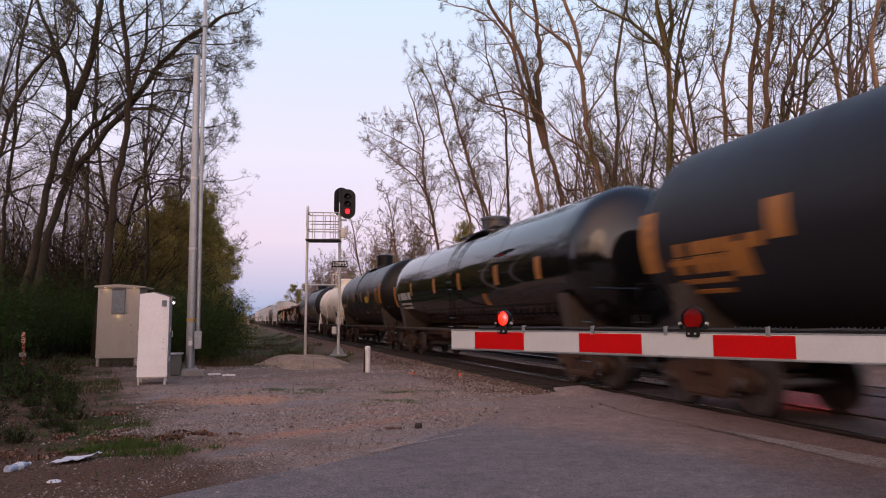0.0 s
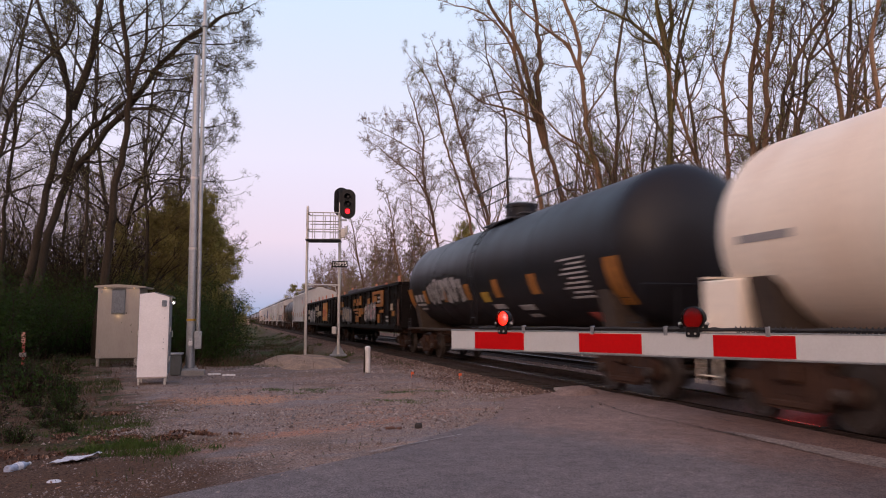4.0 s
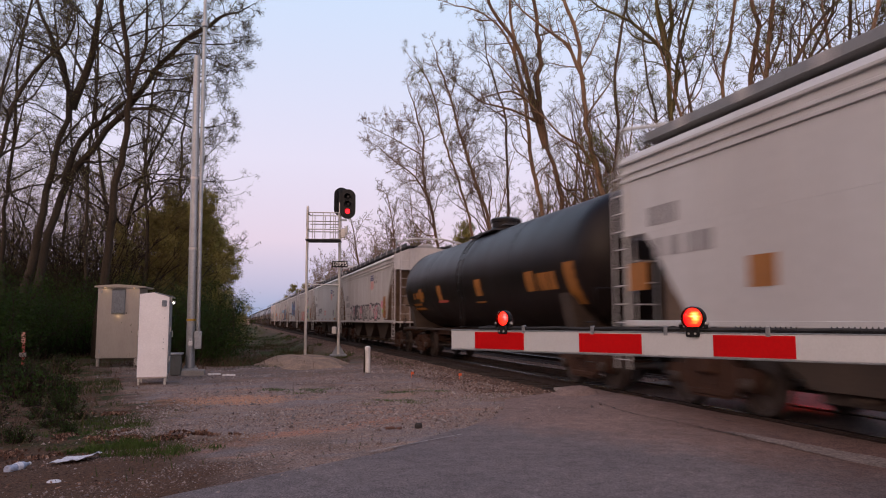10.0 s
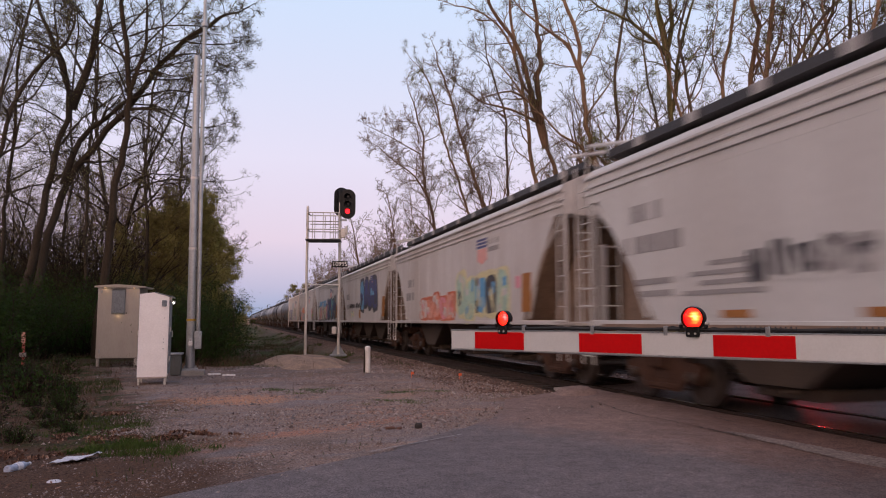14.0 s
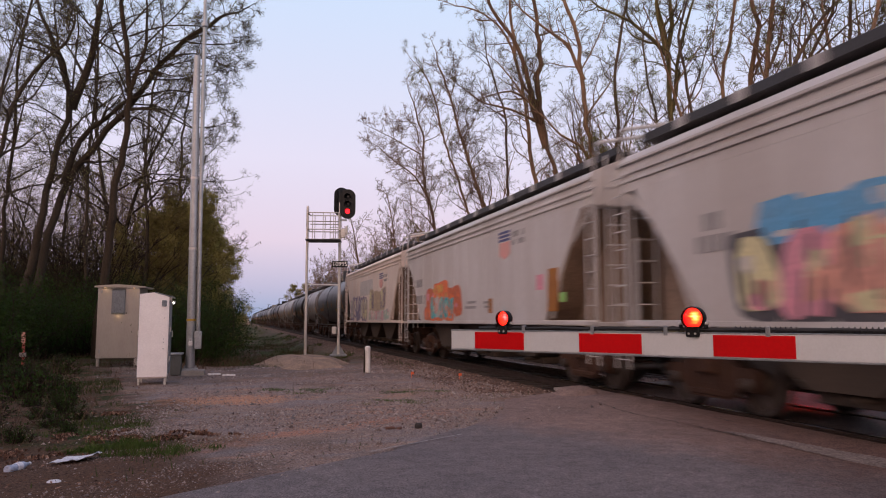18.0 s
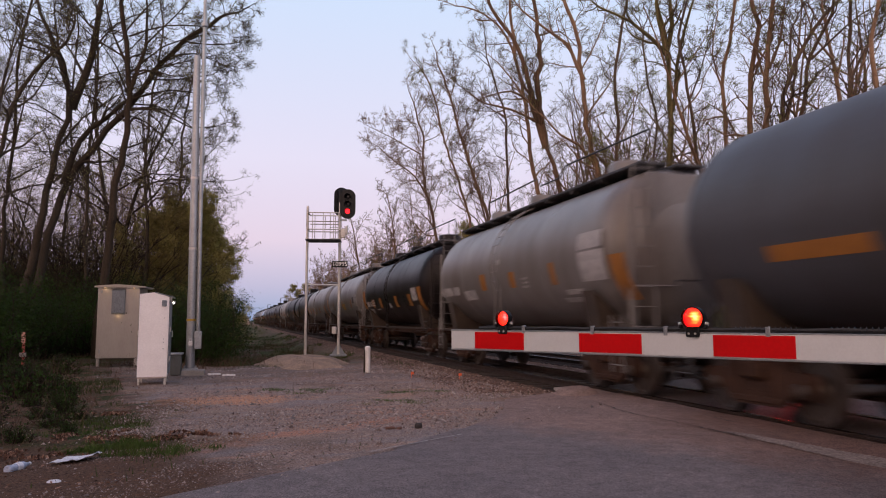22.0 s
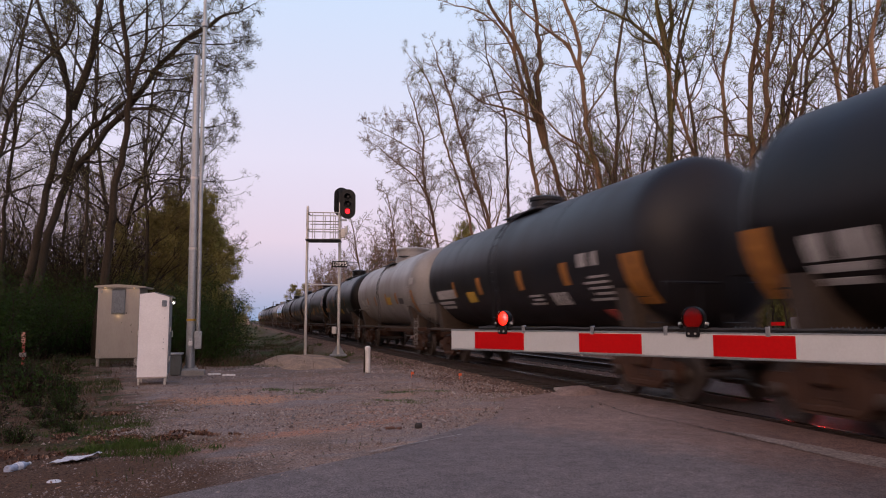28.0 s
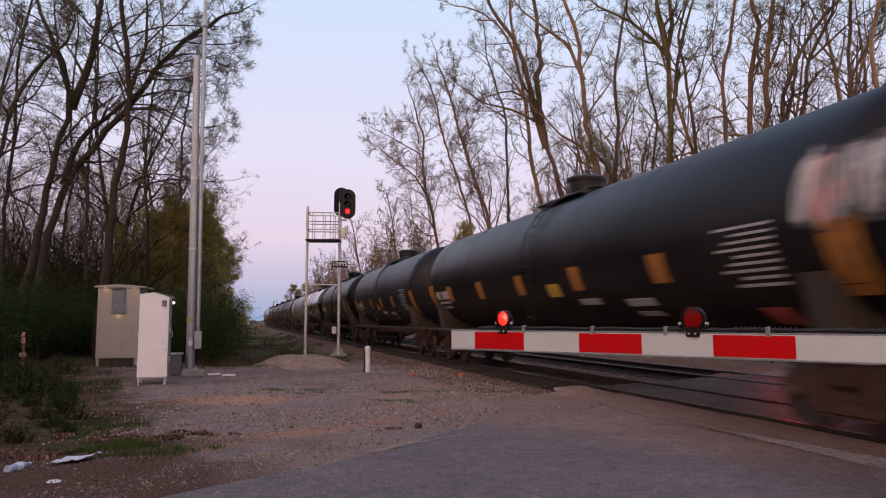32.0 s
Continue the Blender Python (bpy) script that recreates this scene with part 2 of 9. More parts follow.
M["cabinet_white"] = mat("cabinet_white", (0.96, 0.91, 0.89), 0.5, 0.05, (0.84, 0.78, 0.75), 1.5, 0.5, 0.02, 30, grain=0.04)
M["cabinet_grey"] = mat("cabinet_grey", (0.20, 0.22, 0.24), 0.5, 0.3, (0.14, 0.15, 0.17), 2, 0.5, 0.03, 30)
M["concrete"] = mat("concrete", (0.32, 0.29, 0.26), 0.9, 0, (0.20, 0.18, 0.16), 3, 0.7, 0.4, 60)
M["black_paint"] = mat("black_paint", (0.007, 0.007, 0.008), 0.5, 0, (0.014, 0.014, 0.015), 3, 0.5, 0.05, 40, spec=0.25)
M["rubber"] = mat("rubber", (0.012, 0.012, 0.012), 0.6, 0, (0.03, 0.03, 0.03), 8, 0.5, 0.05, 60)
M["arm_white"] = mat("arm_white", (0.62, 0.635, 0.635), 0.45, 0, (0.55, 0.555, 0.55), 3, 0.6, 0.02, 90, grain=0.03)
M["arm_red"] = mat("arm_red", (0.6, 0.003, 0.005), 0.5, 0, (0.52, 0.003, 0.005), 3, 0.5, 0.02, 90, grain=0.05, spec=0.15)
M["pvc"] = mat("pvc", (0.78, 0.76, 0.74), 0.45, 0, (0.62, 0.58, 0.54), 4, 0.5, 0.03, 40)
M["bark"] = mat("bark", (0.235, 0.148, 0.094), 0.9, 0, (0.125, 0.083, 0.058), 2.5, 0.8, 0.8, 18, (3, 3, 0.5), vary=0.3, spec=0.12)
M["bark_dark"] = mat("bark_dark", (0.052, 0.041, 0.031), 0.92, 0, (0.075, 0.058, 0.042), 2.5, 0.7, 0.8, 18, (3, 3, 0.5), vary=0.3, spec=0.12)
M["bark_moss"] = mat("bark_moss", (0.17, 0.145, 0.06), 0.92, 0, (0.075, 0.062, 0.040), 1.6, 0.8, 0.8, 18, (3, 3, 0.5), vary=0.25, spec=0.12)
M["bark_grey"] = mat("bark_grey", (0.125, 0.088, 0.064), 0.9, 0, (0.07, 0.052, 0.04), 2.5, 0.8, 0.8, 18, (3, 3, 0.5), vary=0.25, spec=0.12)
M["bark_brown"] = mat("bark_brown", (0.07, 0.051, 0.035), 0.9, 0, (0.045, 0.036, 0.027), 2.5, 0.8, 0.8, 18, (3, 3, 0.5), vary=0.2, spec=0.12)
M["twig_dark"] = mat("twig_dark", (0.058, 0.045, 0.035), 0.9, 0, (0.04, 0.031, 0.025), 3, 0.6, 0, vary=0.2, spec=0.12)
M["leaf_bud"] = mat("leaf_bud", (0.15, 0.145, 0.05), 0.75, 0, (0.17, 0.13, 0.06), 1.5, 0.7, 0, 8, vary=0.25, spec=0.12)
# leaf_bud in a darker copy: the deep thicket's shade is in its colour
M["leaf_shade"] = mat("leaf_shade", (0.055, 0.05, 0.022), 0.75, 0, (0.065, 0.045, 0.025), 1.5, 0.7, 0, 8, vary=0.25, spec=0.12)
M["leaf_spring"] = mat("leaf_spring", (0.24, 0.225, 0.064), 0.75, 0, (0.25, 0.187, 0.072), 1.2, 0.7, 0, 8, vary=0.25, spec=0.12)
M["twig"] = mat("twig", (0.10, 0.07, 0.053), 0.9, 0, (0.062, 0.045, 0.036), 3, 0.6, 0, vary=0.25, spec=0.12)
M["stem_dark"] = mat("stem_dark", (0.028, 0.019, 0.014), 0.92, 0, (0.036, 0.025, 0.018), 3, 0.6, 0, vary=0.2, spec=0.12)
M["twig_pale"] = mat("twig_pale", (0.21, 0.145, 0.115), 0.9, 0, (0.14, 0.10, 0.08), 3, 0.6, 0, vary=0.25, spec=0.12)
M["leaf_new"] = mat("leaf_new", (0.15, 0.172, 0.036), 0.7, 0, (0.185, 0.178, 0.05), 1.5, 0.7, 0, 8, vary=0.25, spec=0.12)
M["leaf_green"] = mat("leaf_green", (0.022, 0.052, 0.007), 0.65, 0, (0.033, 0.046, 0.011), 1.5, 0.7, 0, 8, vary=0.25, spec=0.12)
M["leaf_olive"] = mat("leaf_olive", (0.20, 0.175, 0.055), 0.75, 0, (0.21, 0.152, 0.064), 1.5, 0.7, 0, 8, vary=0.3, spec=0.12)
M["grass_blade"] = mat("grass_blade", (0.032, 0.058, 0.012), 0.8, 0, (0.07, 0.066, 0.024), 2, 0.7, 0, 20, spec=0.12)
M["grass_fresh"] = mat("grass_fresh", (0.05, 0.095, 0.018), 0.8, 0, (0.085, 0.10, 0.03), 2, 0.7, 0, 20, spec=0.12)
M["dry_stalk"] = mat("dry_stalk", (0.13, 0.082, 0.052), 0.9, 0, (0.05, 0.034, 0.024), 2, 0.7, 0, 20, spec=0.12)
M["stone_pale"] = mat("stone_pale", (0.46, 0.38, 0.33), 0.9, 0, (0.24, 0.20, 0.18), 9, 0.7, 0.3, 60)
M["mound_sand"] = mat("mound_sand", (0.36, 0.245, 0.17), 0.95, 0, (0.17, 0.125, 0.09), 1.6, 0.9, 0.6, 50, speckle=45)
M["paper"] = mat("paper", (0.74, 0.74, 0.78), 0.7, 0, (0.6, 0.6, 0.66), 4, 0.5, 0.1, 30)
M["bottle"] = mat("bottle", (0.42, 0.47, 0.60), 0.2, 0, (0.32, 0.36, 0.48), 6, 0.5, 0.02, 30)
M["orange_flag"] = mat("orange_flag", (0.85, 0.16, 0.05), 0.6, 0, (0.7, 0.12, 0.05), 6, 0.5, 0.05, 30)
def lamp_glow(name, core=(1, 1.0, 0.45), mid=(1, 0.62, 0.10)):
    """A lit bulb behind ribbed glass: warm in the middle, red towards its rim, with bright streaks across."""
    m = glow(name, (1, 0.1, 0.05), 3.2)
    n, l = m.node_tree.nodes, m.node_tree.links
    tc = n.new("ShaderNodeTexCoord")
    off = n.new("ShaderNodeMapping")
    off.inputs["Location"].default_value, off.inputs["Scale"].default_value = (-0.10, 0, -0.10), (15.5, 0, 15.5)
    ln = n.new("ShaderNodeVectorMath")
    ln.operation = "LENGTH"
    wave = n.new("ShaderNodeTexNoise")
    wave.inputs["Scale"].default_value, wave.inputs["Detail"].default_value = 3.0, 3
    st = n.new("ShaderNodeMapping")
    st.inputs["Scale"].default_value = (0.35, 1, 1.6)
    add = n.new("ShaderNodeMath")
    add.operation = "MULTIPLY_ADD"
    add.inputs[1].default_value = 0.9
    shift = n.new("ShaderNodeMath")
    shift.inputs[1].default_value = -0.45
    ramp = n.new("ShaderNodeValToRGB")
    e = ramp.color_ramp.elements
    e[0].position, e[0].color = 0.12, (*core, 1)
    e[1].position, e[1].color = 0.95, (0.55, 0.004, 0.012, 1)
    for p, c in ((0.27, (*mid, 1)), (0.52, (0.9, 0.06, 0.025, 1))):
        e.new(p).color = c
    l.new(tc.outputs["Object"], off.inputs[0])
    l.new(off.outputs[0], ln.inputs[0])
    l.new(off.outputs[0], st.inputs[0])
    l.new(st.outputs[0], wave.inputs["Vector"])
    l.new(wave.outputs[0], add.inputs[0])
    l.new(ln.outputs["Value"], add.inputs[2])
    l.new(add.outputs[0], shift.inputs[0])
    l.new(shift.outputs[0], ramp.inputs[0])
    l.new(ramp.outputs[0], m.node_tree.nodes["Principled BSDF"].inputs["Emission Color"])
    return m


M["lamp_red_on"] = lamp_glow("lamp_red_on")
M["lamp_tip_on"] = lamp_glow("lamp_tip_on", (1, 0.36, 0.38), (1, 0.05, 0.06))
M["reflector_red"] = mat("reflector_red", (0.36, 0.012, 0.02), 0.22, 0, (0.22, 0.008, 0.012), 20, 0.6, 0.05, 60)
M["lamp_warm"] = glow("lamp_warm", (1.0, 0.62, 0.25), 0.35, (0.8, 0.7, 0.5))
M["under_dust"] = mat("under_dust", (0.04, 0.028, 0.021), 0.85, 0, (0.075, 0.052, 0.038), 1.5, 0.7, 0.15, 25)
M["asphalt_worn"] = mat("asphalt_worn", (0.09, 0.064, 0.054), 0.50, 0, (0.05, 0.036, 0.032), 0.9, 0.8, 0.9, 22, world_space=True, spec=0.13, speckle=38)
M["lens_red"] = tinted_glass("lens_red", (0.92, 0.42, 0.36))
M["flasher_red"] = glow("flasher_red", (1.0, 0.03, 0.03), 110.0)
M["signal_red_on"] = glow("signal_red_on", (1.0, 0.012, 0.02), 3.0)
M["lamp_cool"] = glow("lamp_cool", (1.0, 0.97, 0.9), 6.0, (0.8, 0.8, 0.8))
M["lens_off"] = mat("lens_off", (0.02, 0.02, 0.022), 0.1, 0, (0.03, 0.03, 0.03), 5, 0.5, 0)


# ---------- mesh tools ----------
class Geo:
    """Collects vertices, faces and material slots, and becomes one mesh."""

    def __init__(self):
        self.v, self.f, self.m = [], [], []

    def add(self, verts, faces, slot=0):
        k = len(self.v)
        self.v.extend(tuple(p) for p in verts)
        self.f.extend(tuple(k + i for i in f) for f in faces)
        self.m.extend([slot] * len(faces))
        return self

    def box(self, c, s, bevel=0.0, slot=0, turn=None):
        """A block with chamfered edges, at centre c with full sizes s."""
        hx, hy, hz = (d / 2 for d in s)
        b = min(bevel, hx * 0.49, hy * 0.49, hz * 0.49)
        pts, fs = [], []
        if b <= 0:
            pts = [(x, y, z) for x in (-hx, hx) for y in (-hy, hy) for z in (-hz, hz)]
            fs = [(0, 1, 3, 2), (4, 6, 7, 5), (0, 4, 5, 1), (2, 3, 7, 6), (0, 2, 6, 4), (1, 5, 7, 3)]
        else:
            ids = {}
            for sx in (-1, 1):
                for sy in (-1, 1):
                    for sz in (-1, 1):
                        for ax in range(3):
                            p = [sx * (hx - b), sy * (hy - b), sz * (hz - b)]
                            p[ax] = (sx * hx, sy * hy, sz * hz)[ax]
                            ids[sx, sy, sz, ax] = len(pts)
                            pts.append(tuple(p))
            for s1 in (-1, 1):
                fs.append([ids[s1, y, z, 0] for y, z in ((-1, -1), (1, -1), (1, 1), (-1, 1))])
                fs.append([ids[x, s1, z, 1] for x, z in ((-1, -1), (1, -1), (1, 1), (-1, 1))])
                fs.append([ids[x, y, s1, 2] for x, y in ((-1, -1), (1, -1), (1, 1), (-1, 1))])
                for s2 in (-1, 1):
                    fs.append([ids[-1, s1, s2, 1], ids[1, s1, s2, 1], ids[1, s1, s2, 2], ids[-1, s1, s2, 2]])
                    fs.append([ids[s1, -1, s2, 0], ids[s1, 1, s2, 0], ids[s1, 1, s2, 2], ids[s1, -1, s2, 2]])
                    fs.append([ids[s1, s2, -1, 0], ids[s1, s2, 1, 0], ids[s1, s2, 1, 1], ids[s1, s2, -1, 1]])
            for k in [(x, y, z) for x in (-1, 1) for y in (-1, 1) for z in (-1, 1)]:
                fs.append([ids[(*k, a)] for a in range(3)])
        mtx = turn if turn is not None else Matrix.Identity(3)
        return self.add([Vector(c) + mtx @ Vector(p) for p in pts], fs, slot)

    def tube(self, path, r, sides=8, slot=0, cap=True):
        """A round bar along a path; r is one radius or one for each point."""
        path = [Vector(p) for p in path]
        rs = r if isinstance(r, (list, tuple)) else [r] * len(path)
        k, verts, faces = 0, [], []
        for i, p in enumerate(path):
            d = (path[min(i + 1, len(path) - 1)] - path[max(i - 1, 0)]).normalized()
            a = d.cross(Vector((0, 0, 1)) if abs(d.z) < 0.9 else Vector((1, 0, 0))).normalized()
            b = d.cross(a)
            verts += [p + (a * math.cos(j * math.tau / sides) + b * math.sin(j * math.tau / sides)) * rs[i] for j in range(sides)]
        for i in range(len(path) - 1):
            for j in range(sides):
                q = (j + 1) % sides
                faces.append((i * sides + j, i * sides + q, (i + 1) * sides + q, (i + 1) * sides + j))
        if cap:
            faces += [tuple(range(sides)), tuple(range((len(path) - 1) * sides, len(path) * sides))]
        return self.add(verts, faces, slot)

    def lathe(self, prof, axis="y", c=(0, 0, 0), sides=32, slot=0):
        """A turned body; prof is rows of (place on the axis, radius)."""
        verts, faces = [], []
        for s, r in prof:
            for j in range(sides):
                a = j * math.tau / sides
                u, w = r * math.cos(a), r * math.sin(a)
                p = {"x": (s, u, w), "y": (u, s, w), "z": (u, w, s)}[axis]
                verts.append((p[0] + c[0], p[1] + c[1], p[2] + c[2]))
        for i in range(len(prof) - 1):
            for j in range(sides):
                q = (j + 1) % sides
                faces.append((i * sides + j, i * sides + q, (i + 1) * sides + q, (i + 1) * sides + j))
        faces += [tuple(range(sides)), tuple(range((len(prof) - 1) * sides, len(prof) * sides))]
        return self.add(verts, faces, slot)

    def prism(self, poly, a, b, axis="x", slot=0):
        """A flat outline carried from a to b along an axis."""
        n = len(poly)
        put = {"x": lambda s, p: (s, p[0], p[1]), "y": lambda s, p: (p[0], s, p[1]), "z": lambda s, p: (p[0], p[1], s)}[axis]
        verts = [put(a, p) for p in poly] + [put(b, p) for p in poly]
        faces = [tuple(range(n)), tuple(range(2 * n - 1, n - 1, -1))] + [(i, (i + 1) % n, n + (i + 1) % n, n + i) for i in range(n)]
        return self.add(verts, faces, slot)

    def ring(self, a, b, inner, outer, c, sides=24, slot=0):
        """A short pipe along y."""
        verts, faces = [], []
        for s, r in ((a, inner), (a, outer), (b, outer), (b, inner)):
            verts += [(c[0] + r * math.cos(j * math.tau / sides), c[1] + s, c[2] + r * math.sin(j * math.tau / sides)) for j in range(sides)]
        for i in range(4):
            for j in range(sides):
                q = (j + 1) % sides
                k = (i + 1) % 4
                faces.append((i * sides + j, i * sides + q, k * sides + q, k * sides + j))
        return self.add(verts, faces, slot)

    def mesh(self, name, mats, smooth=40):
        me = bpy.data.meshes.new(name)
        me.from_pydata(self.v, [], self.f)
        for m in (mats if isinstance(mats, (list, tuple)) else [mats]):
            me.materials.append(M[m] if isinstance(m, str) else m)
        me.polygons.foreach_set("material_index", self.m)
        bm = bmesh.new()
        bm.from_mesh(me)
        bmesh.ops.recalc_face_normals(bm, faces=bm.faces)
        bm.to_mesh(me)
        bm.free()
        if smooth:
            me.polygons.foreach_set("use_smooth", [True] * len(me.polygons))
            me.set_sharp_from_angle(angle=radians(smooth))
        return me


def part(name, geo, mats, parent, label="", smooth=40):
    """ONE mesh object under a thing or a part; geo is a Geo or a finished mesh that alike parts share."""
    ob = new(name, geo if isinstance(geo, bpy.types.Mesh) else geo.mesh(name, mats, smooth))
    ob.parent = parent
    if label:
        tagged(ob, label)
    return ob


def thing(name, label, category, at=(0, 0, 0), rz=0, group="", kind=""):
    ob = new(name)
    ob.matrix_world = pose(*at, 0, 0, rz)
    return tagged(ob, label, category, group, kind)


def whole(name, geo, mats, label, category="", at=(0, 0, 0), rz=0, group="", kind="", smooth=40):
    """A thing or a piece of the setting that is one mesh."""
    ob = new(name, geo if isinstance(geo, bpy.types.Mesh) else geo.mesh(name, mats, smooth))
    ob.matrix_world = pose(*at, 0, 0, rz)
    return tagged(ob, label, category, group, kind)


# ---------- ground ----------
TRACK, TRACK_FAR = 8.25, 12.4        # track centres, x
EDGE, ALONG = Vector((-0.94, 6.1)), Vector((0.807, 0.59))   # the road's edge on the wooded side


def smooth01(a):
    a = min(max(a, 0.0), 1.0)
    return a * a * (3 - 2 * a)


def off_road(x, y):
    return (x - EDGE.x) * -ALONG.y + (y - EDGE.y) * ALONG.x


def ground_z(x, y):
    """Height of the bare ground: level with the road, a shallow verge, a ditch beside the line farther on, the ballast crown."""
    e = off_road(x, y)
    z = -0.05 - 0.07 * smooth01(e / 5)
    if e < 0:
        z = -0.07
    if e > 0.2:
        z += (noise.noise((x * 0.8, y * 0.8, 0)) * 0.035 + noise.noise((x * 3, y * 3, 4)) * 0.012) * smooth01(e / 1.5)
    z -= 0.55 * smooth01((y - 24) / 10) * smooth01((x + 2.5) / 2) * smooth01((5.4 - x) / 2.2)
    z += 0.25 * smooth01((-x - 6) / 10) * smooth01(e / 8)
    crown = smooth01((x - 5.3) / 1.1) * smooth01((16.4 - x) / 1.4)
    if e > 0.8 or e < -9.5:
        z = z * (1 - crown) - 0.205 * crown
    z += 0.3 * smooth01((x - 18) / 8)
    return z


def steps(parts):
    out = []
    for a, b, d in parts:
        out += list(np.arange(a, b, d))
    return out


gx = steps([(-1500, -200, 130), (-200, -40, 16), (-40, -9, 1.5), (-9, 5, 0.25), (5, 8, 0.2), (8, 18, 0.5), (18, 60, 3), (60, 240, 18), (240, 1500, 140)])
gy = steps([(-900, -60, 60), (-60, 4, 4), (4, 16, 0.22), (16, 34, 0.3), (34, 70, 1.2), (70, 200, 6), (200, 600, 30), (600, 2600, 200)])
nv = len(gx)
g = Geo()
g.add([(x, y, ground_z(x, y)) for y in gy for x in gx], [(j * nv + i, j * nv + i + 1, (j + 1) * nv + i + 1, (j + 1) * nv + i) for j in range(len(gy) - 1) for i in range(nv - 1)])


def ground_material():
    """Leaf litter, worn gravel and dirt, and rough grass, sorted by place with ragged borders."""
    m = mat("ground", (0.275, 0.205, 0.17), 0.95, 0, (0.175, 0.14, 0.124), 1.1, 0.8, 1.0, 30, world_space=True, spec=0.1)
    n, l = m.node_tree.nodes, m.node_tree.links
    b = n["Principled BSDF"]
    gravel = b.inputs["Base Color"].links[0].from_socket
    geo = n.new("ShaderNodeNewGeometry")
    sp = n.new("ShaderNodeSeparateXYZ")
    l.new(geo.outputs["Position"], sp.inputs[0])

    def math_node(op, a, c):
        q = n.new("ShaderNodeMath")
        q.operation = op
        for i, s in enumerate((a, c)):
            if isinstance(s, (int, float)):
                q.inputs[i].default_value = s
            else:
                l.new(s, q.inputs[i])
        return q.outputs[0]

    def noise_node(scale, detail=6):
        q = n.new("ShaderNodeTexNoise")
        q.inputs["Scale"].default_value, q.inputs["Detail"].default_value, q.inputs["Roughness"].default_value = scale, detail, 0.65
        l.new(geo.outputs["Position"], q.inputs["Vector"])
        return q.outputs[0]

    def mask(s, lo, hi):
        q = n.new("ShaderNodeMapRange")
        q.inputs[1].default_value, q.inputs[2].default_value = lo, hi
        l.new(s, q.inputs[0])
        return q.outputs[0]

    def over(base, col, fac):
        q = n.new("ShaderNodeMix")
        q.data_type = "RGBA"
        l.new(fac, q.inputs[0])
        l.new(base, q.inputs[6])
        if isinstance(col, tuple):
            q.inputs[7].default_value = (*col, 1)
        else:
            l.new(col, q.inputs[7])
        return q.outputs[2]

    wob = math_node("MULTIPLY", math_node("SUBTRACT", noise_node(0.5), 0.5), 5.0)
    # pale packed dirt in patches
    base = over(gravel, (0.33, 0.20, 0.135), math_node("MULTIPLY", mask(noise_node(0.28), 0.54, 0.66), 0.7))
    base = over(base, (0.19, 0.17, 0.17), math_node("MULTIPLY", mask(noise_node(0.45, 5), 0.48, 0.60), 0.8))
    # bands of reddish dirt and cool grey gravel along the wheel ways, broad darker patches, and darker ground beyond y
    # 19
    turn = n.new("ShaderNodeMapping")
    turn.inputs["Rotation"].default_value, turn.inputs["Scale"].default_value = (0, 0, -0.63), (0.32, 1.25, 1.0)
    l.new(geo.outputs["Position"], turn.inputs[0])
    band = n.new("ShaderNodeTexNoise")
    band.inputs["Scale"].default_value, band.inputs["Detail"].default_value, band.inputs["Roughness"].default_value = 1.0, 7, 0.68
    l.new(turn.outputs[0], band.inputs["Vector"])
    base = over(base, (0.36, 0.205, 0.145), math_node("MULTIPLY", mask(band.outputs[0], 0.53, 0.62), 0.7))
    base = over(base, (0.20, 0.185, 0.19), math_node("MULTIPLY", mask(band.outputs[0], 0.47, 0.38), 0.75))
    base = over(base, (0.11, 0.085, 0.072), math_node("MULTIPLY", mask(noise_node(0.33, 7), 0.52, 0.66), 0.75))
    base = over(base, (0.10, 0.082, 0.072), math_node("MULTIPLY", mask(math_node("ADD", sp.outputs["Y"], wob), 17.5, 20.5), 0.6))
    # a bare sandy wheel track
    spot = n.new("ShaderNodeVectorMath")
    spot.operation = "DISTANCE"
    flat = n.new("ShaderNodeMapping")
    flat.inputs["Scale"].default_value = (0.62, 1.0, 0.0)
    l.new(geo.outputs["Position"], flat.inputs[0])
    l.new(flat.outputs[0], spot.inputs[0])
    spot.inputs[1].default_value = (-0.12, 14.5, 0)
    base = over(base, (0.40, 0.215, 0.135), math_node("MULTIPLY", mask(math_node("ADD", spot.outputs["Value"], math_node("MULTIPLY", math_node("SUBTRACT", noise_node(2.2), 0.5), 1.8)), 1.15, 0.6), 0.9))
    # bare reddish earth in ragged strips along the edge of the road
    for cx, cy, half, wide in ((0.5, 9.55, 1.5, 0.32), (2.4, 10.6, 1.3, 0.3), (-1.0, 8.35, 1.0, 0.22)):
        strip = n.new("ShaderNodeMapping")
        strip.vector_type = "TEXTURE"
        strip.inputs["Location"].default_value = (cx, cy, 0)
        strip.inputs["Rotation"].default_value = (0, 0, 0.48)
        strip.inputs["Scale"].default_value = (half, wide, 100.0)
        l.new(geo.outputs["Position"], strip.inputs[0])
        far_off = n.new("ShaderNodeVectorMath")
        far_off.operation = "LENGTH"
        l.new(strip.outputs[0], far_off.inputs[0])
        base = over(base, (0.33, 0.17, 0.12), math_node("MULTIPLY", mask(math_node("ADD", far_off.outputs["Value"], math_node("MULTIPLY", math_node("SUBTRACT", noise_node(3.1), 0.5), 2.2)), 1.25, 0.5), 0.75))
    # litter and grass under the woods: left of a ragged line
    wood = mask(math_node("ADD", math_node("ADD", math_node("MULTIPLY", sp.outputs["X"], -1.0), math_node("MULTIPLY", sp.outputs["Y"], -0.235)), wob), -2.6, -1.2)
